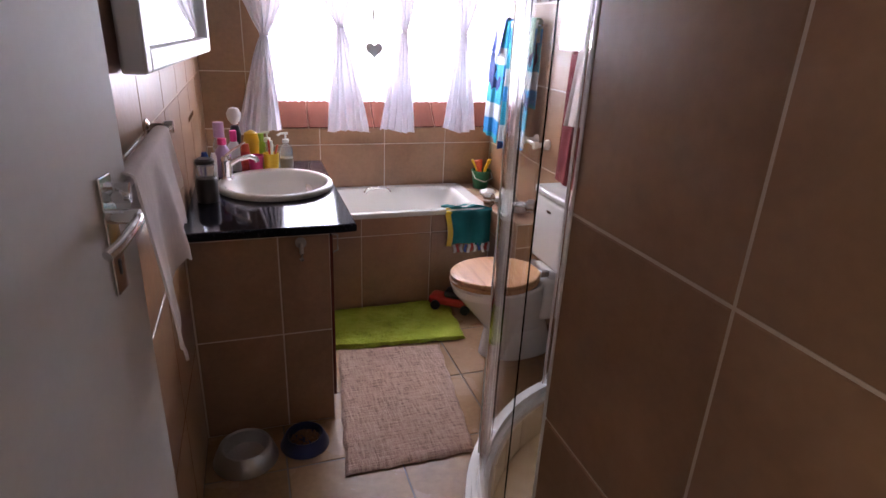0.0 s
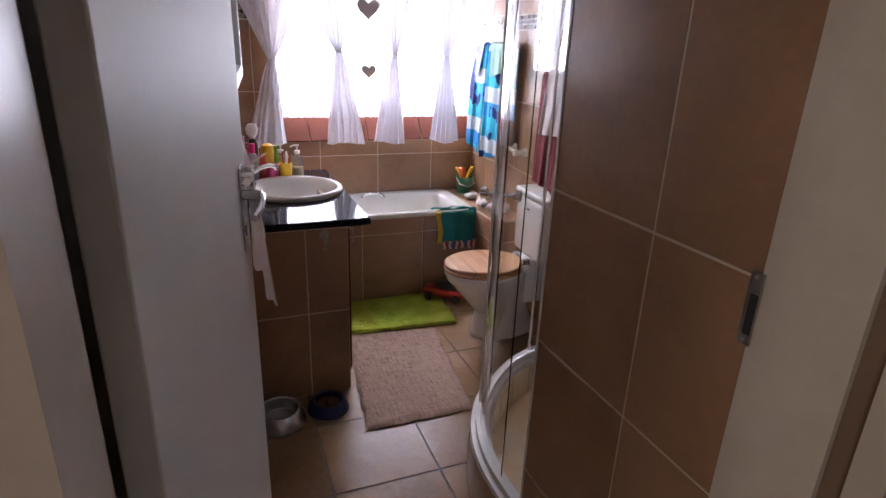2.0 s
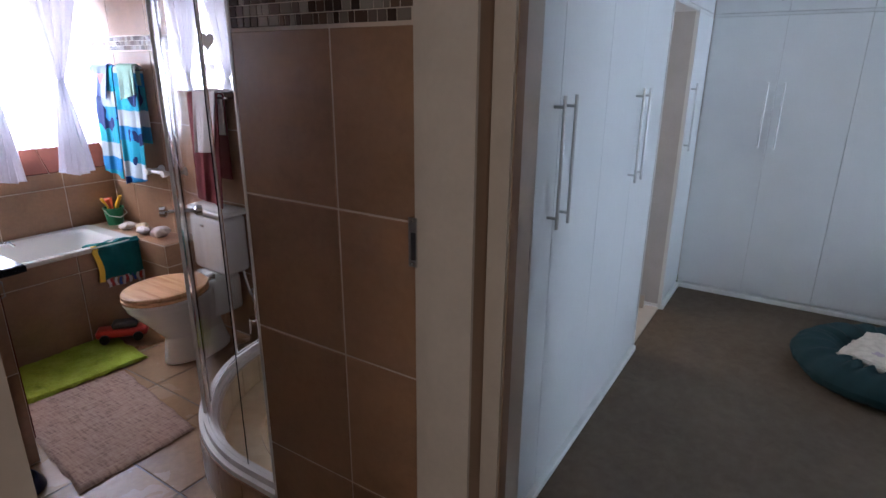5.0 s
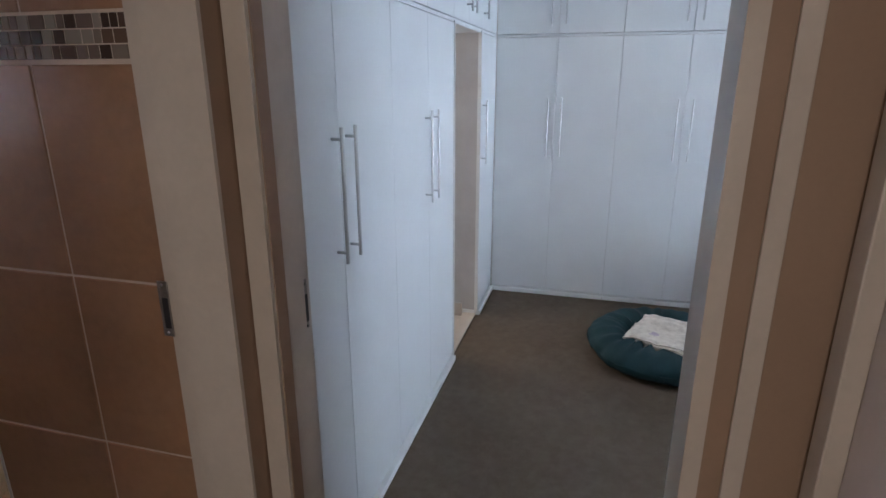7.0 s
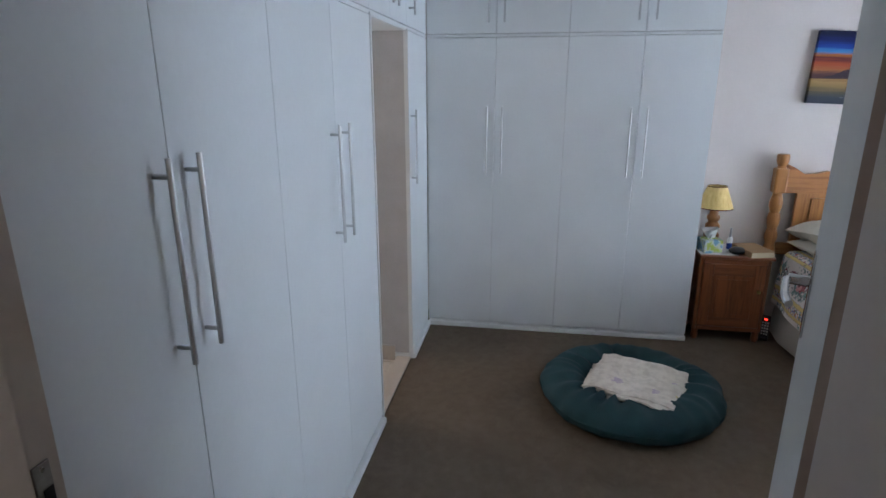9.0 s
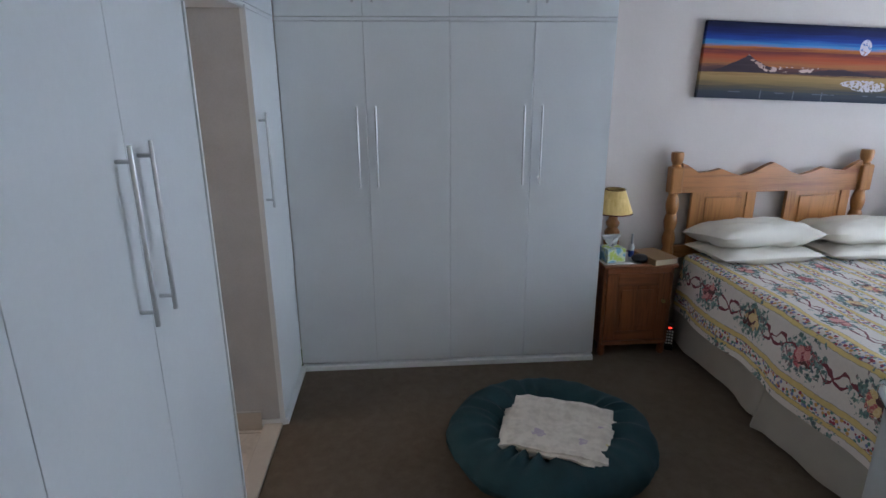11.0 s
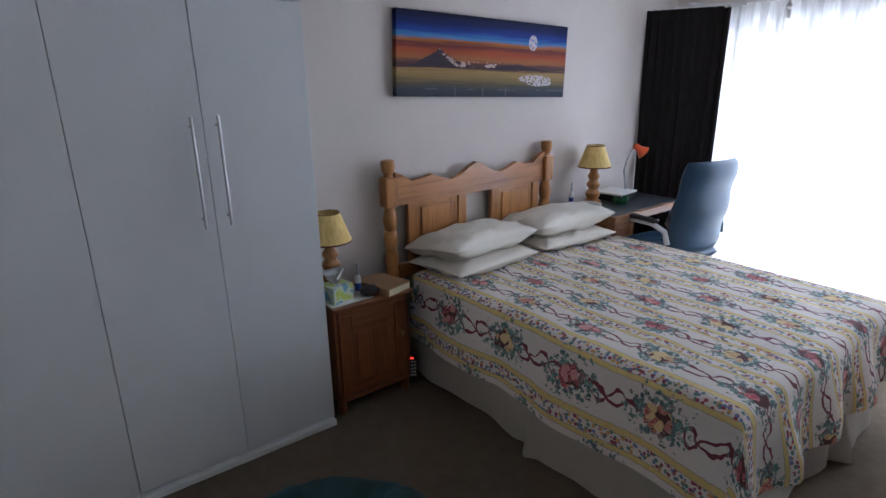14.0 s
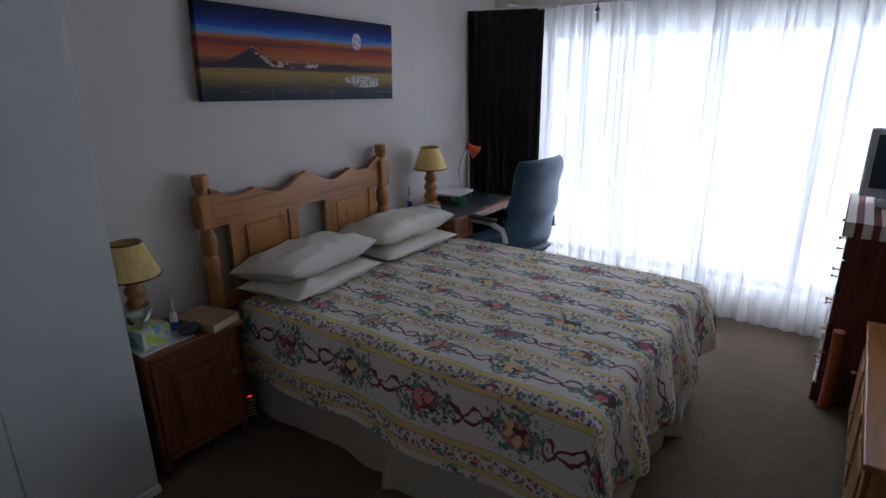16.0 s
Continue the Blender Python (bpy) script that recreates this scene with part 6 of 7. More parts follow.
pillow((3.845, -2.60, 0.655), 0.42, 0.61, 0.098, 4, 0, 3, 1, "plump cream pillow lying on the bedspread under another")
pillow((3.875, -2.60, 0.752), 0.43, 0.62, 0.168, 4, 0, 9, 2, "plump cream pillow on top of another near the bedside cabinet")
pillow((3.845, -3.29, 0.655), 0.42, 0.61, 0.098, -3, 0, 3, 3, "plump cream pillow lying flat under another on the window side")
pillow((3.875, -3.29, 0.752), 0.43, 0.63, 0.168, -2, 0, 9, 4, "plump cream pillow on top of another on the window side")


# ---- bedside cabinet ----
def lamp(at, s, label, shade_z=0.0):
    root = thing("table_lamp", at, label, "table lamp", group="table lamps")
    prof = [(0, 0), (0.062, 0), (0.064, 0.02), (0.048, 0.035), (0.034, 0.045), (0.046, 0.065), (0.048, 0.085), (0.034, 0.105), (0.032, 0.112), (0.044, 0.13), (0.045, 0.148), (0.032, 0.165),
            (0.03, 0.172), (0.040, 0.19), (0.040, 0.205), (0.028, 0.22), (0.026, 0.24), (0.015, 0.25), (0.012, 0.27), (0, 0.27)]
    part("base", lathe(bmesh.new(), [(r * s, z * s) for r, z in prof], 20), M["pine"], root, "turned pine lamp base", smooth=True)
    z0, z1, r0, r1 = 0.262 * s, 0.402 * s, 0.110 * s, 0.058 * s
    sh = part("shade", lathe(bmesh.new(), [(r0, z0), (r1, z1), (r1 - 0.002, z1), (r0 - 0.002, z0)], 32), M["shade"], root, "pale yellow cloth lampshade", smooth=True)
    part("trim", lathe(bmesh.new(), [(r0 + 0.0006, z0 - 0.002), (r0 + 0.002, z0), (r0 + 0.0005, z0 + 0.006), (r0 - 0.003, z0 + 0.002)], 32), M["mahogany"], sh, smooth=True)
    part("trim", lathe(bmesh.new(), [(r1 + 0.0006, z1 - 0.005), (r1 + 0.002, z1), (r1, z1 + 0.002), (r1 - 0.003, z1)], 32), M["mahogany"], sh, smooth=True)
    part("socket", lathe(bmesh.new(), [(0, 0.27 * s), (0.014, 0.27 * s), (0.014, 0.33 * s), (0, 0.33 * s)], 12), M["brass"], root, smooth=True)
    return root


ns = thing("bedside_cabinet", (3.83, -1.905, 0), "orange pine bedside cabinet with one panelled door", "bedside cabinet", 0)
# local: front looks to -x, width along y
part("top", B(-0.035, 0.285, -0.235, 0.215, 0.572, 0.592, 0.006, 2), M["dark_pine_y"], ns)
part("top_cloth", B(-0.005, 0.27, -0.02, 0.21, 0.5925, 0.596, 0.001), M["white_plastic"], ns, "white tray cloth")
part("side", B(0.0, 0.275, 0.185, 0.203, 0.075, 0.5715, 0.002), M["dark_pine"], ns)
part("side", B(0.0, 0.275, -0.223, -0.205, 0.075, 0.5715, 0.002), M["dark_pine"], ns)
part("back", B(0.262, 0.275, -0.2045, 0.1845, 0.075, 0.5715), M["dark_pine"], ns)
part("bottom", B(-0.012, 0.261, -0.2045, 0.1845, 0.075, 0.10, 0.003), M["dark_pine_y"], ns)
part("apron", B(-0.010, 0.006, -0.2045, 0.1845, 0.535, 0.5715, 0.003), M["dark_pine_y"], ns)
dr = part("door", B(0.0, 0.016, -0.200, 0.180, 0.104, 0.532, 0.003), M["dark_pine"], ns)
part("stile", B(-0.008, -0.0005, -0.200, -0.135, 0.104, 0.532, 0.003), M["dark_pine"], dr)
part("stile", B(-0.008, -0.0005, 0.115, 0.180, 0.104, 0.532, 0.003), M["dark_pine"], dr)
part("rail", B(-0.0075, -0.0005, -0.1345, 0.1145, 0.104, 0.165, 0.003), M["dark_pine_y"], dr)
part("rail", B(-0.0075, -0.0005, -0.1345, 0.1145, 0.455, 0.532, 0.003), M["dark_pine_y"], dr)
part("panel", B(-0.005, -0.0004, -0.110, 0.090, 0.19, 0.43, 0.004, 2), M["dark_pine"], dr)
part("knob", lathe(bmesh.new(), [(0, 0), (0.006, 0.0), (0.006, 0.012), (0.012, 0.018), (0.010, 0.026), (0, 0.028)], 14, (-0.008, -0.165, 0.36), pose(0, 0, 0, 0, -90)), M["brass"], dr, "brass knob", smooth=True)
for x in (0.02, 0.25):
    for y in (-0.20, 0.18):
        part("foot", lathe(bmesh.new(), [(0, 0), (0.018, 0), (0.024, 0.02), (0.020, 0.05), (0.024, 0.074), (0, 0.074)], 14, (x, y, 0)), M["dark_pine"], ns, smooth=True)

lamp((4.015, -1.80, 0.597), 1.02, "turned pine table lamp with a yellow shade on the bedside cabinet")

tb = thing("tissue_box", (3.905, -1.765, 0.5965), "small green and blue tissue box with a tissue pulled out", "tissue box", 12)
part("box", B(-0.055, 0.055, -0.06, 0.06, 0.0, 0.085, 0.003), M["tissue_card"], tb)
bm = bmesh.new()
sheet(bm, lambda a, b: ((a - 0.5) * 0.09 * (0.6 + b) + 0.01 * math.sin(b * 9), 0.03 * math.sin(a * 7 + b * 2) * (0.4 + b), 0.086 + 0.075 * b * (1 - 0.5 * abs(a - 0.5))), 16, 12)
sheet(bm, lambda a, b: (0.025 * math.sin(a * 5 + b) * (0.5 + b), (a - 0.5) * 0.08 * (0.6 + b), 0.086 + 0.065 * b * (1 - 0.4 * abs(a - 0.5))), 14, 12)
part("tissue", bm, M["white_plastic"], tb, "white tissue", smooth=True)


def toothbrush(at, label):
    t = thing("spray_pen", at, label, "small spray bottle", group="small spray bottles")
    part("body", lathe(bmesh.new(), [(0, 0), (0.016, 0), (0.016, 0.085), (0.010, 0.10), (0, 0.10)], 16), M["white_plastic"], t, smooth=True)
    part("label", lathe(bmesh.new(), [(0.0165, 0.02), (0.0168, 0.02), (0.0168, 0.06), (0.0165, 0.06)], 16), M["blue_plastic"], t, smooth=True)
    part("cap", lathe(bmesh.new(), [(0, 0.10), (0.008, 0.10), (0.006, 0.16), (0, 0.162)], 12), M["silver_plastic"], t, smooth=True)


toothbrush((3.905, -1.885, 0.5965), "small blue and white bottle on the bedside cabinet")
clk = thing("alarm_clock", (3.865, -1.925, 0.593), "small black rounded alarm clock", "alarm clock", 20)
part("body", sheet(bmesh.new(), lambda a, b: (0.045 * math.sin(math.pi * b) * math.cos(2 * math.pi * a), 0.055 * math.sin(math.pi * b) * math.sin(2 * math.pi * a), 0.024 - 0.024 * math.cos(math.pi * b)), 24, 14, wrap=True), M["black"], clk, smooth=True)
bk = thing("book", (3.90, -2.03, 0.593), "thick tan hardback book lying flat on the bedside cabinet", "book", 14)
part("cover", B(-0.115, 0.115, -0.08, 0.08, 0.0, 0.003, 0.001), M["book"], bk)
part("cover", B(-0.115, 0.115, -0.08, 0.08, 0.036, 0.039, 0.001), M["book"], bk)
part("spine", B(-0.115, 0.115, 0.0765, 0.080, 0.0032, 0.0358, 0.001), M["book"], bk)
part("pages", B(-0.110, 0.110, -0.074, 0.0762, 0.0031, 0.0359), M["paper"], bk)

rem = thing("cordless_phone", (3.885, -2.176, 0.0), "black cordless handset with a red light on the carpet", "cordless phone", -118, rx=0)
part("cradle", B(-0.028, 0.028, -0.022, 0.020, 0.0, 0.03, 0.006), M["black"], rem)
body = part("handset", B(-0.026, 0.026, -0.012, 0.012, 0.02, 0.175, 0.006), M["black"], rem)
for r_ in range(5):
    for c_ in range(3):
        part("key", B(-0.020 + c_ * 0.015, -0.009 + c_ * 0.015, -0.0150, -0.0125, 0.040 + r_ * 0.020, 0.053 + r_ * 0.020, 0.001, 1), M["white_plastic"], body)
part("light", B(-0.010, 0.010, -0.0145, -0.0125, 0.145, 0.155, 0.001), M["red_led"], body)

# ---- painting ----
pic = thing("painting", (4.128, -2.93, 1.727), "wide canvas of a blue and orange sunset over dark hills", "painting", 0, rx=2.3)
bm = bmesh.new()
bx(bm, -0.036, 0.0, -0.645, 0.645, -0.220, 0.208, 0.0)
lay = bm.loops.layers.uv.verify()
bm.faces.ensure_lookup_table()
for f in bm.faces:
    for lp in f.loops:
        c = lp.vert.co
        lp[lay].uv = (0.5 - c.y / 1.29, (c.z + 0.220) / 0.428)
part("canvas", bm, M["canvas"], pic)

# ---- desk and things ----
DX0, DX1, DY0, DY1, DZ = 3.655, 4.10, -4.42, -3.62, 0.745
desk = thing("desk", (0, 0, 0), "pine desk with a dark writing surface", "desk")
part("top", B(DX0, DX1, DY0, DY1, DZ - 0.03, DZ, 0.005), M["desk_wood"], desk)
part("inlay", B(DX0 + 0.025, DX1 - 0.02, DY0 + 0.02, DY1 - 0.02, DZ + 0.0005, DZ + 0.003, 0.001), M["desk_top"], desk)
for x, y in ((DX0 + 0.03, DY1 - 0.03), (DX1 - 0.03, DY1 - 0.03), (DX0 + 0.03, DY0 + 0.03), (DX1 - 0.03, DY0 + 0.03)):
    part("leg", B(x - 0.025, x + 0.025, y - 0.025, y + 0.025, 0.0, DZ - 0.031, 0.004), M["desk_wood"], desk)
part("apron", B(DX0 + 0.012, DX0 + 0.030, DY0 + 0.056, DY1 - 0.056, DZ - 0.055, DZ - 0.031, 0.003), M["desk_wood"], desk)
part("apron", B(DX0 + 0.056, DX1 - 0.056, DY1 - 0.030, DY1 - 0.012, DZ - 0.11, DZ - 0.031, 0.003), M["desk_wood"], desk)
part("modesty_board", B(DX1 - 0.05, DX1 - 0.032, DY0 + 0.056, DY1 - 0.056, 0.25, DZ - 0.031, 0.002), M["desk_wood"], desk)
lamp((3.985, -3.80, DZ + 0.0035), 1.02, "turned pine table lamp with a yellow shade on the desk")
ph = thing("telephone", (3.90, -3.665, DZ + 0.0035), "small white telephone handset on a cradle", "telephone", 30)
part("base", B(-0.08, 0.08, -0.045, 0.045, 0.0, 0.022, 0.008), M["white_plastic"], ph)
part("handset", tube(bmesh.new(), [(-0.075, 0, 0.032), (-0.04, 0, 0.046), (0.04, 0, 0.046), (0.075, 0, 0.032)], 0.013, 10), M["white_plastic"], ph, smooth=True)
toothbrush((4.06, -3.665, DZ + 0.0035), "slim blue and white bottle on the desk")
bks = thing("paper_stack", (4.0, -4.08, DZ + 0.0035), "stack of white papers and a box on the desk", "stack of papers", 8)
part("box", B(-0.10, 0.10, -0.12, 0.10, 0.0, 0.045, 0.003), M["black"], bks)
part("paper", B(-0.105, 0.105, -0.13, 0.11, 0.0455, 0.058, 0.001), M["white_plastic"], bks)
gl = thing("glass_jar", (3.875, -3.975, DZ + 0.0035), "small dark green glass ashtray", "ashtray")
part("bowl", lathe(bmesh.new(), [(0, 0), (0.045, 0), (0.055, 0.03), (0.05, 0.05), (0.045, 0.048), (0.045, 0.015), (0, 0.012)], 8), M["green_plastic"], gl)
rl = thing("desk_lamp", (3.985, -4.19, DZ + 0.0035), "orange jointed desk lamp with a metal shade", "desk lamp")
part("base", lathe(bmesh.new(), [(0, 0), (0.06, 0), (0.06, 0.015), (0, 0.022)], 24), M["black"], rl, smooth=True)
part("arm", tube(bmesh.new(), [(0, 0, 0.02), (0.0, 0.02, 0.10), (0.005, 0.04, 0.20), (-0.005, 0.02, 0.28), (-0.03, -0.03, 0.35)], 0.007, 8), M["steel"], rl, smooth=True)
part("shade", lathe(bmesh.new(), [(0.016, 0.045), (0.022, 0.04), (0.026, 0.0), (0.050, -0.045), (0.048, -0.046), (0.023, 0.0), (0, 0.04)], 20, (-0.045, -0.05, 0.35), pose(0, 0, 0, -35, 40)), M["orange_metal"], rl, "orange metal lampshade", smooth=True)

# ---- office chair ----
ch = thing("office_chair", (3.535, -4.07, 0), "dark blue leather office chair turned to the desk", "office chair", -8)


def cbox(w, fx, z0, z1, t, curve, lean):
    """A padded slab standing in y and z, local x is its thickness."""
    bm = bmesh.new()
    for side in (1, -1):
        def f(a, b):
            u, v = 2 * a - 1, b
            e = (max(0, 1 - abs(u) ** 4)) ** 0.4 * (max(0, 1 - abs(2 * v - 1) ** 6)) ** 0.35
            x = fx + lean * (v - 0.0) + curve * u * u + side * t / 2 * e
            x += 0.010 * math.sin(v * 16) * e * side
            return (x, u * w / 2 * (1 - 0.10 * v ** 3), z0 + (z1 - z0) * v)
        sheet(bm, f, 24, 30)
    bmesh.ops.remove_doubles(bm, verts=bm.verts, dist=1e-4)
    return bm


part("backrest", cbox(0.50, -0.20, 0.50, 1.115, 0.11, 0.05, -0.10), M["leather"], ch, "dark blue leather backrest", smooth=True)
bm = cbox(0.50, 0.0, -0.24, 0.26, 0.11, 0.0, 0.0)
part("seat", bm, M["leather"], ch, smooth=True).matrix_basis = pose(0.04, 0, 0.47, 0, 90, 0)
for s in (1, -1):
    a = part("armrest", tube(bmesh.new(), [(-0.20, s * 0.27, 0.60), (-0.18, s * 0.28, 0.68), (-0.08, s * 0.285, 0.715), (0.12, s * 0.285, 0.71), (0.23, s * 0.28, 0.67), (0.25, s * 0.27, 0.56), (0.12, s * 0.255, 0.47)], 0.014, 10, flat=1.3), M["steel"], ch, smooth=True)
    part("pad", B(-0.12, 0.14, s * 0.285 - 0.028, s * 0.285 + 0.028, 0.722, 0.745, 0.010, 3), M["black"], a, smooth=True)
part("column", lathe(bmesh.new(), [(0, 0.10), (0.03, 0.10), (0.03, 0.25), (0.02, 0.25), (0.02, 0.42), (0, 0.42)], 16), M["black"], ch, smooth=True)
for i in range(5):
    a = radians(72 * i + 10)
    leg = part("leg", tube(bmesh.new(), [(0, 0, 0.11), (0.15 * math.cos(a), 0.15 * math.sin(a), 0.10), (0.30 * math.cos(a), 0.30 * math.sin(a), 0.075)], lambda t: 0.026 - 0.010 * t, 8), M["black"], ch, smooth=True)
    part("castor", lathe(bmesh.new(), [(0, -0.02), (0.028, -0.02), (0.028, 0.02), (0, 0.02)], 16, (0.30 * math.cos(a), 0.30 * math.sin(a), 0.029), pose(0, 0, 0, 90)), M["black"], leg, smooth=True)
sp = part("spokes", tube(bmesh.new(), [(0.16, -0.265, 0.50), (0.05, -0.30, 0.56), (-0.12, -0.29, 0.62)], 0.010, 8), M["silver_plastic"], ch, smooth=True)


# ---- curtains of the bedroom ----
def drape(name, x0, x1, y, z0, z1, folds, amp, mat, label, seed=0.0, nv=24, per=14, hem=0.0, turn=0.0):
    def f(a, b):
        x = x0 + (x1 - x0) * a
        ph = a * folds * 2 * math.pi
        k = 1 + 0.5 * noise.noise((a * folds * 0.4 + seed, b * 0.6, 0))
        low = 1 - b
        yy = y + amp * k * math.sin(ph + 1.6 * noise.noise((a * folds * 0.3 + seed, b * 0.8, 5))) * (0.55 + 0.65 * low)
        xx = x + 0.018 * noise.noise((a * 9 + seed, b * 1.5, 8)) * low + 0.3 * amp * math.sin(2 * ph)
        return (xx, yy + turn * a, z0 + (z1 - z0) * b + hem * math.sin(ph) * low * 0.3)
    ob = part(name, sheet(bmesh.new(), f, int(folds * per), nv), mat, None, smooth=True)
    return tagged(ob, label, "curtain")


drape("curtain", 3.60, 4.118, YW + 0.20, 0.05, 2.045, 9, 0.030, M["dark_curtain"], "heavy very dark curtain drawn to the side of the glass door", 3, turn=0.18)
drape("sheer_curtain", 1.27, 3.72, YW + 0.09, 0.015, 2.055, 26, 0.028, M["sheer"], "long white sheer curtain over the glass door", 7, per=12, hem=0.02)
rail = thing("curtain_rail", (0, 0, 0), "white double curtain rail", "curtain rail")
part("rail", B(1.22, 4.11, YW + 0.065, YW + 0.10, 2.058, 2.078, 0.003), M["white_plastic"], rail)
part("rail", B(3.50, 4.11, YW + 0.185, YW + 0.215, 2.035, 2.055, 0.003), M["white_plastic"], rail)
for x in (1.5, 2.3, 3.1, 3.9):
    part("bracket", B(x, x + 0.03, YW + 0.001, YW + 0.185, 2.080, 2.095, 0.002), M["white_plastic"], rail)
cl = thing("curtain_pull", (2.80, -3.60, 1.885), "small white pull on a cord from the ceiling", "light pull")
part("pull", lathe(bmesh.new(), [(0, -0.02), (0.009, -0.02), (0.009, 0.015), (0, 0.02)], 12), M["white_plastic"], cl, smooth=True)
part("collar", lathe(bmesh.new(), [(0, 0.0205), (0.016, 0.03), (0.006, 0.045), (0, 0.045)], 12), M["tarnish"], cl, smooth=True)
part("cord", tube(bmesh.new(), [(0, 0, 0.045), (0, 0, H - 1.885)], 0.0025, 6), M["tarnish"], cl)

# ---- chest of drawers, television, low cabinet ----
dres = thing("chest_of_drawers", (1.665, -4.31, 0), "dark red wood chest of drawers with small brass pulls", "chest of drawers")
part("plinth", B(-0.45, 0.0, -0.345, 0.345, 0.0, 0.10, 0.006), M["mahogany"], dres)
part("body", B(-0.445, -0.035, -0.335, 0.335, 0.101, 0.935, 0.004), M["mahogany"], dres)
for i in range(5):
    z = 0.112 + i * 0.163
    d = part("drawer", B(-0.0345, -0.014, -0.325, 0.325, z, z + 0.154, 0.005), M["mahogany"], dres)
    for y in (-0.2, 0.2):
        part("knob", lathe(bmesh.new(), [(0, 0), (0.004, 0), (0.004, 0.018), (0.011, 0.022), (0.009, 0.030), (0, 0.032)], 12, (-0.014, y, z + 0.074), pose(0, 0, 0, 0, 90)), M["brass"], d, smooth=True)
part("top", B(-0.46, 0.0, -0.36, 0.36, 0.936, 0.956, 0.004), M["mahogany"], dres)
clo = thing("table_runner", (1.665, -4.31, 0.957), "maroon and cream striped cloth over the chest of drawers", "table cloth")


def cloth_pt(a, b):
    y = (a - 0.5) * 0.745
    q = b * 0.55
    if q < 0.065:
        return (0.006, y, -0.065 + q + 0.004 * math.sin(y * 30))
    return (0.006 - (q - 0.065), y, 0.003 + 0.002 * noise.noise((q * 9, y * 9, 0)))


part("cloth", slab(bmesh.new(), cloth_pt, 60, 40, 0.003), M["striped"], clo)
part("end_flap", slab(bmesh.new(), lambda a, b: (0.004 - a * 0.46, 0.3745 + 0.002 * math.sin(a * 30), 0.003 - b * 0.07), 30, 6, 0.003), M["striped"], clo)
tv = thing("television", (1.40, -4.375, 0.963), "grey plastic television on the striped cloth", "television", -12)
part("base", B(-0.15, 0.15, -0.13, 0.10, 0.0, 0.035, 0.012, 3), M["silver_plastic"], tv)
part("bezel", B(-0.24, 0.24, -0.03, 0.03, 0.036, 0.385, 0.012, 3), M["silver_plastic"], tv)
part("screen", B(-0.20, 0.20, 0.0305, 0.034, 0.085, 0.355, 0.004), M["screen"], tv)
part("tube_housing", B(-0.18, 0.18, -0.22, -0.031, 0.05, 0.35, 0.04, 3), M["silver_plastic"], tv)
cab = thing("low_cabinet", (1.50, -3.40, 0), "low orange pine cabinet with panelled doors", "low cabinet")
part("body", B(-0.36, -0.02, -0.40, 0.75, 0.055, 0.52, 0.003), M["pine"], cab)
part("top", B(-0.38, 0.01, -0.42, 0.77, 0.521, 0.545, 0.006), M["pine_y"], cab)
for y0 in (-0.395, -0.015, 0.365):
    d = part("door", B(-0.0195, -0.002, y0, y0 + 0.37, 0.07, 0.51, 0.003), M["pine"], cab)
    part("panel", B(-0.0015, 0.006, y0 + 0.06, y0 + 0.31, 0.13, 0.45, 0.006, 2), M["pine"], d)
    part("knob", lathe(bmesh.new(), [(0, 0), (0.005, 0), (0.005, 0.016), (0.011, 0.02), (0, 0.03)], 12, (-0.0015, y0 + 0.03, 0.30), pose(0, 0, 0, 0, 90)), M["brass"], d, smooth=True)
for y in (-0.38, 0.0, 0.38, 0.72):
    part("foot", lathe(bmesh.new(), [(0, 0), (0.02, 0), (0.026, 0.025), (0.02, 0.054), (0, 0.054)], 12, (-0.035, y, 0)), M["dark_pine"], cab, smooth=True)
rl2 = thing("rolled_mat", (1.60, -3.90, 0.0), "rolled orange mat standing between the chest and the low cabinet", "rolled mat", rx=0)
part("roll", tube(bmesh.new(), [(0.0, -0.02, 0.0), (-0.005, 0.0, 0.20), (0.0, 0.02, 0.44)], 0.026, 14), M["orange_foam"], rl2, smooth=True)

# ---- dog bed ----
db = thing("dog_bed", (2.93, -1.165, 0.0), "dark teal oval padded pet bed on the carpet", "pet bed")


def ring(a, b):
    th, ph = 2 * math.pi * a, 2 * math.pi * b
    R, rx = 0.325, 0.43
    wr = 0.024 * math.sin(th * 23 + 2 * math.sin(th * 5)) * max(0, math.cos(ph - 2.3)) * (0.6 + 0.4 * math.sin(th * 3)) + 0.008 * noise.noise((th * 9, ph * 2, 3)) + 0.012 * noise.noise((math.cos(th) * 5, math.sin(th) * 5, ph))
    rad = 0.122 + 0.012 * noise.noise((math.cos(th) * 2, math.sin(th) * 2, 7)) + wr
    q = rad * math.cos(ph)
    z = 0.085 + (0.085 if math.sin(ph) > 0 else 0.082) * math.sin(ph) * (rad / 0.122)
    return ((R + q) * math.cos(th), (R * 1.07 + q) * math.sin(th), max(0.003, z))


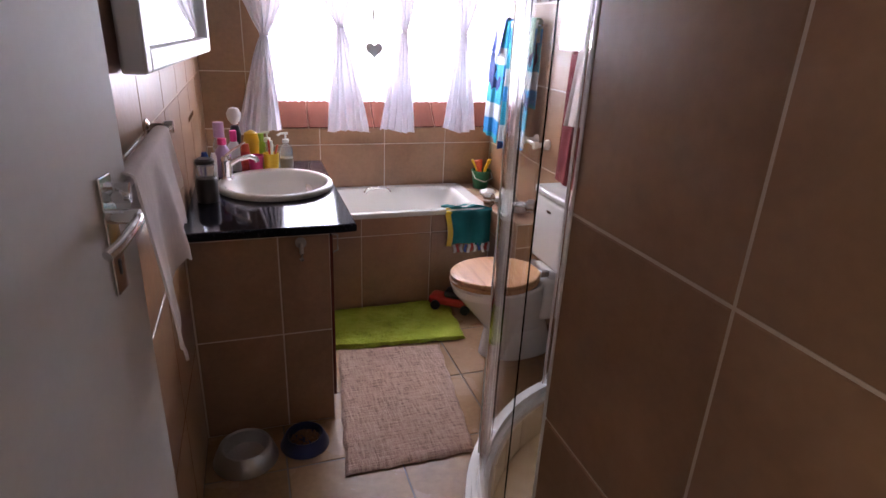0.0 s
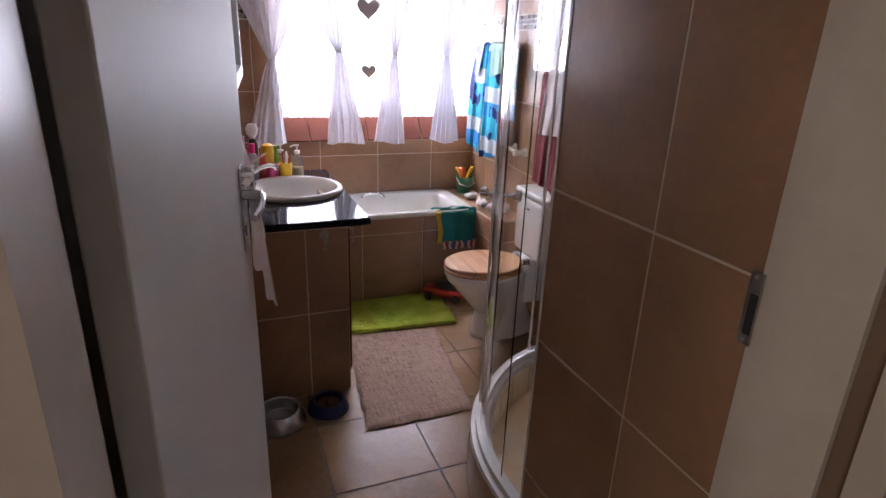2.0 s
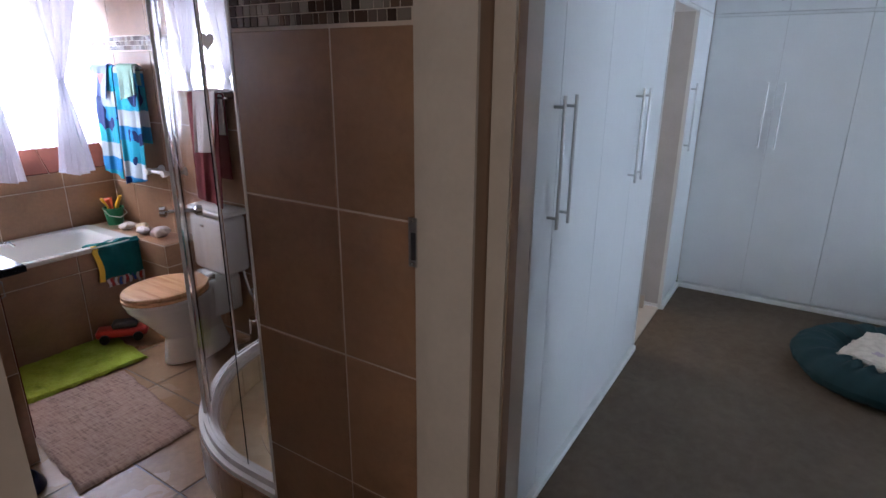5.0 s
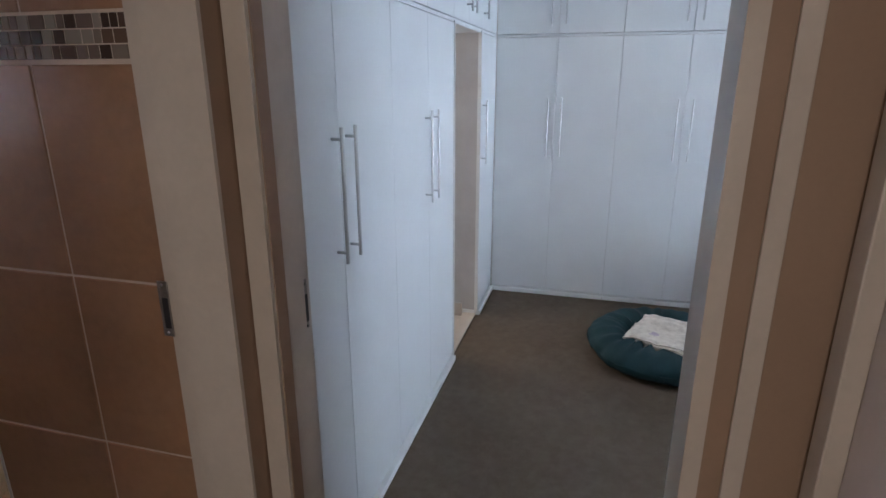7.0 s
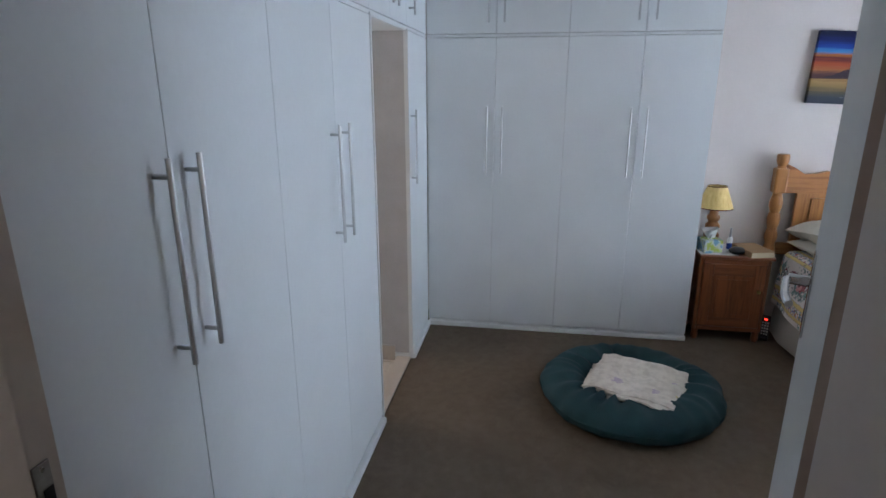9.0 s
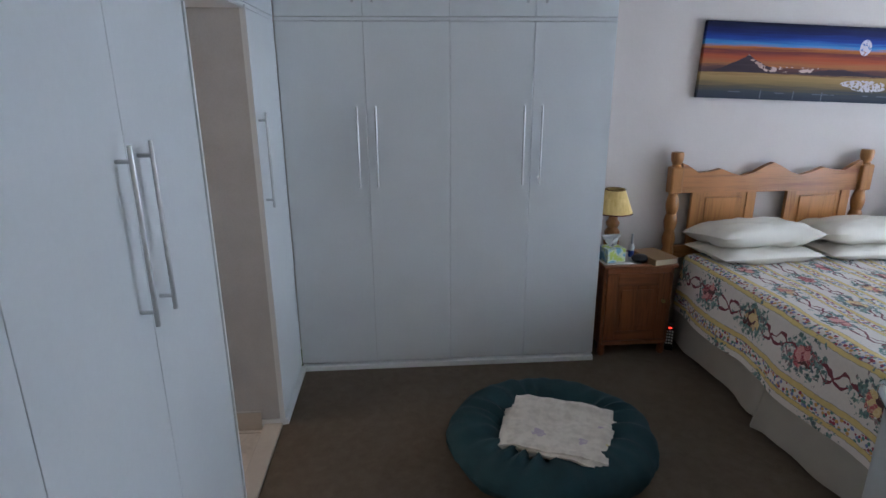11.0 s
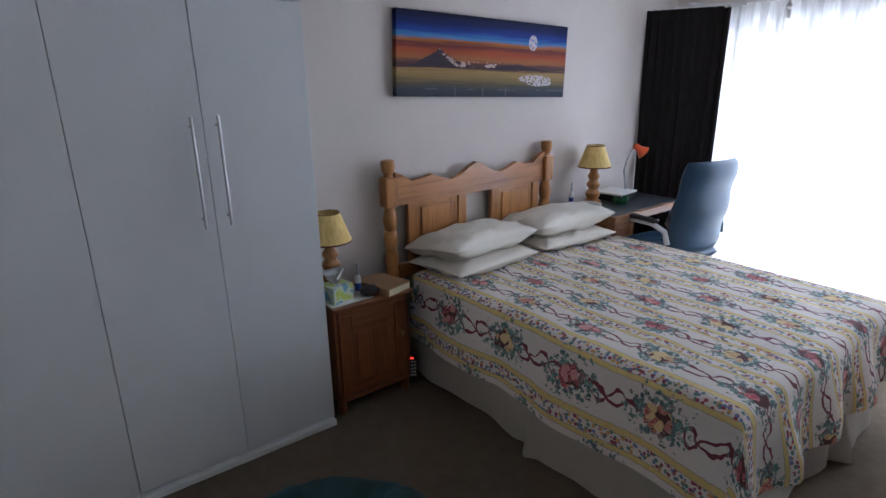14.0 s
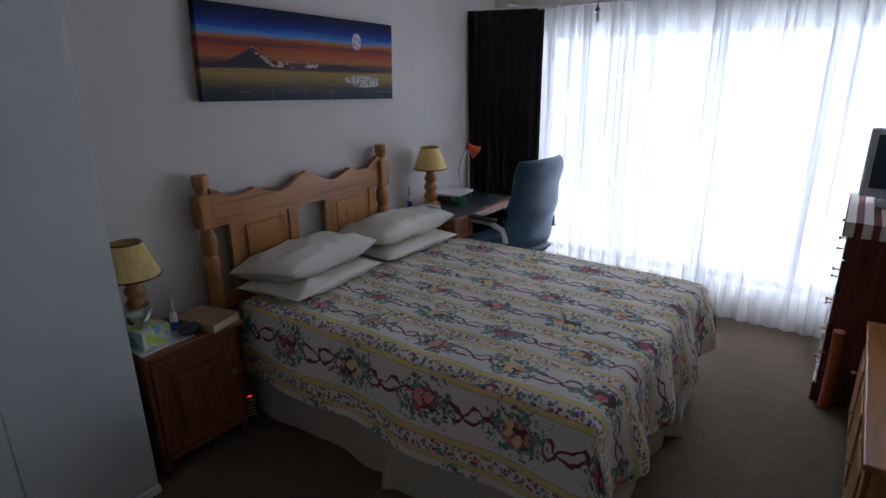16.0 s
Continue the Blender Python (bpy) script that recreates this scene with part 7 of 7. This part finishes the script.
part("bolster", sheet(bmesh.new(), ring, 150, 24, wrap=True), M["teal_cloth"], db, smooth=True)
part("cushion", sheet(bmesh.new(), lambda a, b: ((0.30 * b) * math.cos(2 * math.pi * a), (0.32 * b) * math.sin(2 * math.pi * a), 0.10 + 0.02 * (1 - b * b) + 0.006 * noise.noise((a * 9, b * 5, 0))), 48, 12, wrap=True), M["teal_cloth"], db, smooth=True)
bl = thing("folded_blanket", (2.855, -1.175, 0.098), "folded cream printed baby blanket on the pet bed", "blanket", -25)
for i, (w, d, dx, dy, r_) in enumerate(((0.47, 0.40, 0.03, 0.02, 7), (0.46, 0.39, 0.004, 0.006, 3), (0.455, 0.385, -0.004, -0.004, -2), (0.45, 0.38, 0.006, 0.0, 2))):
    def lay_pt(a, b, w=w, d=d, i=i):
        x, y = (a - 0.5) * d, (b - 0.5) * w
        e = min(a, 1 - a, b, 1 - b)
        z = i * 0.0145 + 0.007 * noise.noise((x * 26, y * 22, i * 0.3)) + 0.016 * noise.noise((x * 9 + i * 0.3, y * 9, i * 0.2)) + (0.02 * max(0, a - 0.9) * 10 if i == 3 else 0) + 0.012 * math.cos(y * 7) + (0.0 if e > 0.03 else -0.006)
        k = 0.006 * noise.noise((a * 5 + i * 3, b * 5, 4))
        return (x + k, y + k, z + 0.035)
    part("layer", slab(bmesh.new(), lay_pt, 44, 48, 0.010), M["blanket"], bl, smooth=True).matrix_basis = pose(dx, dy, 0, 0, 0, r_)


# the loose bedroom things stand on the carpet
for ob in set(bpy.data.objects) - BEFORE:
    if ob.parent is None:
        ob.matrix_basis = Matrix.Translation((0, 0, CARPET)) @ ob.matrix_basis


# ==== wall and floor tiles ====
MESHES = {}


def tile(name, parent, material, w, h, d, m, bev=0.002):
    """One tile, w by h and d thick, its face at local +z; alike tiles share a mesh."""
    key = (name, round(w, 3), round(h, 3), material.name)
    if key not in MESHES:
        bm = bmesh.new()
        x, y = w / 2, h / 2
        lo = [bm.verts.new(p) for p in ((-x, -y, -d), (x, -y, -d), (x, y, -d), (-x, y, -d))]
        mid = [bm.verts.new(p) for p in ((-x, -y, -bev), (x, -y, -bev), (x, y, -bev), (-x, y, -bev))]
        x, y = x - bev, y - bev
        hi = [bm.verts.new(p) for p in ((-x, -y, 0), (x, -y, 0), (x, y, 0), (-x, y, 0))]
        bm.faces.new(hi)
        for a, b in ((lo, mid), (mid, hi)):
            for i in range(4):
                j = (i + 1) % 4
                bm.faces.new((a[i], a[j], b[j], b[i]))
        me = bpy.data.meshes.new(name)
        bm.to_mesh(me)
        bm.free()
        me.materials.append(material)
        MESHES[key] = me
    ob = new(name, MESHES[key])
    ob.parent = parent
    ob.matrix_basis = m
    return ob


ROWS = [0.0, 0.425, 0.85, 1.275, 1.70]
ROWS2 = [1.79, 2.215, 2.54]
T, J = 0.405, 0.005


def cuts(lo, hi, step, start):
    out = [lo]
    k = math.ceil((lo - start) / step - 1e-6)
    while start + k * step < hi - 0.03:
        if start + k * step > lo + 0.03:
            out.append(start + k * step)
        k += 1
    return out + [hi]


def frame_of(n, u):
    """Rotation with local z along n and local x along u."""
    n, u = Vector(n), Vector(u)
    return Matrix((u, n.cross(u), n)).transposed().to_4x4()


def clad(parent, origin, n, u, cols, rows, hole=None, material=None, jt=J):
    rot = frame_of(n, u)
    v = Vector(n).cross(Vector(u))
    for c0, c1 in zip(cols, cols[1:]):
        for r0, r1 in zip(rows, rows[1:]):
            if hole and c0 >= hole[0] - 0.01 and c1 <= hole[1] + 0.01 and r0 >= hole[2] - 0.01 and r1 <= hole[3] + 0.01:
                continue
            w, h = c1 - c0 - jt, r1 - r0 - jt
            if w < 0.015 or h < 0.015:
                continue
            at = Vector(origin) + Vector(u) * (c0 + c1) / 2 + v * (r0 + r1) / 2
            tile("tile", parent, material or M["wall_tile"], w, h, 0.0023, Matrix.Translation(at) @ rot)


# nib wall beside the shower, its face looks to -x
clad(nib, (XP + 0.0012, 0, 0), (-1, 0, 0), (0, -1, 0), [-YP + 0.006, -0.395, -0.152], [0.0, 0.4255, 0.852, 1.267, 1.70])
clad(nib, (XP + 0.0012, 0, 0), (-1, 0, 0), (0, -1, 0), [-YP + 0.006, -0.395, -0.152], ROWS2)
struct("edge_trim", B(XP - 0.001, XP + 0.010, YP - 0.010, YP - 0.002, 0, H), M["alu"])
# window wall, looks to -y
wc = cuts(XL, XR, T, 0.315)
left = [c for c in wc if c < WX0 - 0.02] + [WX0]
clad(wall_win, (0, YF - 0.0025, 0), (0, -1, 0), (1, 0, 0), wc, [0.425, 0.85, 0.953])
clad(wall_win, (0, YF - 0.0025, 0), (0, -1, 0), (1, 0, 0), left, [0.955, 1.275, 1.70])
clad(wall_win, (0, YF - 0.0025, 0), (0, -1, 0), (1, 0, 0), left, ROWS2)
clad(wall_win, (0, YF - 0.0025, 0), (0, -1, 0), (1, 0, 0), [WX0] + wc[2:], [2.10, 2.215, 2.54])
# left wall, looks to +x
clad(bpy.data.objects["wall_bath_left"], (XL + 0.0025, 0, 0), (1, 0, 0), (0, 1, 0), cuts(0.965, YF - 0.006, T, 1.93), ROWS)
clad(bpy.data.objects["wall_bath_left"], (XL + 0.0025, 0, 0), (1, 0, 0), (0, 1, 0), cuts(0.965, YF - 0.006, T, 1.93), ROWS2)
# right wall, looks to -x
clad(wall_right, (XR - 0.0025, 0, 0), (-1, 0, 0), (0, -1, 0), cuts(-YF + 0.006, -0.31, T, -2.83), ROWS)
clad(wall_right, (XR - 0.0025, 0, 0), (-1, 0, 0), (0, -1, 0), cuts(-YF + 0.006, -0.31, T, -2.83), ROWS2)
# bath apron, ledge, vanity
clad(bath_front, (0, YBF + 0.0055, 0), (0, -1, 0), (1, 0, 0), cuts(0.19, 1.236, T, 0.46), [0.0, 0.445, 0.549])
clad(ledge, (1.2345, 0, 0), (-1, 0, 0), (0, -1, 0), [-2.90, -2.62], [0.0, 0.425, 0.562])
clad(ledge, (0, 2.6175, 0), (0, -1, 0), (1, 0, 0), [1.237, 1.446], [0.0, 0.425, 0.562])
clad(ledge, (0, 0, 0.5675), (0, 0, 1), (1, 0, 0), [1.237, 1.446], [2.62, 2.905, 3.20, 3.485])
vb = next(o for o in van.children if o.name.startswith("body"))
clad(vb, (0, 1.9455, 0), (0, -1, 0), (1, 0, 0), [XL + 0.006, -0.02, 0.166], [0.0, 0.425, 0.825])
# floor
clad(bpy.data.objects["bathroom_floor"], (0, 0, -0.0038), (0, 0, 1), (1, 0, 0), cuts(XL, XR, 0.42, 0.375), cuts(0.13, 2.90, 0.42, 1.28), None, M["floor_tile"], 0.006)


# ---- glass mosaic band ----
def mosaic(name, origin, n, u, length, parent, single):
    """Three rows of small glass pieces; n looks out of the wall."""
    rot = frame_of(n, u)
    v = Vector(n).cross(Vector(u))
    rnd = random.Random(len(name) + int(length * 100))
    bm = bmesh.new()
    pitch, row = 0.0270, 0.0270
    for r in range(3):
        x = 0.002
        while x < length - 0.012:
            w = min(rnd.choice((0.024, 0.024, 0.036, 0.016)), length - x - 0.001)
            at = Vector(origin) + Vector(u) * (x + w / 2) + v * (0.0045 + row * (r + 0.5))
            if single:
                tile("mosaic_piece", parent, M["mosaic"], round(w, 3), 0.0245, 0.004, Matrix.Translation(at) @ rot, 0.001)
            else:
                bx(bm, -w / 2, w / 2, -0.0122, 0.0122, -0.004, 0, 0.0, 1, Matrix.Translation(at) @ rot)
            x += w + 0.0027
    if single:
        bm.free()
        return
    part(name, bm, M["mosaic"], parent, "brown glass mosaic band", "stuff")


mosaic("mosaic_nib", (XP + 0.0012, YP - 0.012, 1.7015), (-1, 0, 0), (0, -1, 0), YP - 0.012 - 0.152, nib, True)
mosaic("mosaic_right", (XR - 0.0025, YF - 0.01, 1.7015), (-1, 0, 0), (0, -1, 0), YF - 0.33, wall_right, False)
mosaic("mosaic_left", (XL + 0.0025, 0.97, 1.7015), (1, 0, 0), (0, 1, 0), YF - 0.98, bpy.data.objects["wall_bath_left"], False)
mosaic("mosaic_window", (XL + 0.01, YF - 0.0025, 1.7015), (0, -1, 0), (1, 0, 0), WX0 - XL - 0.012, wall_win, False)
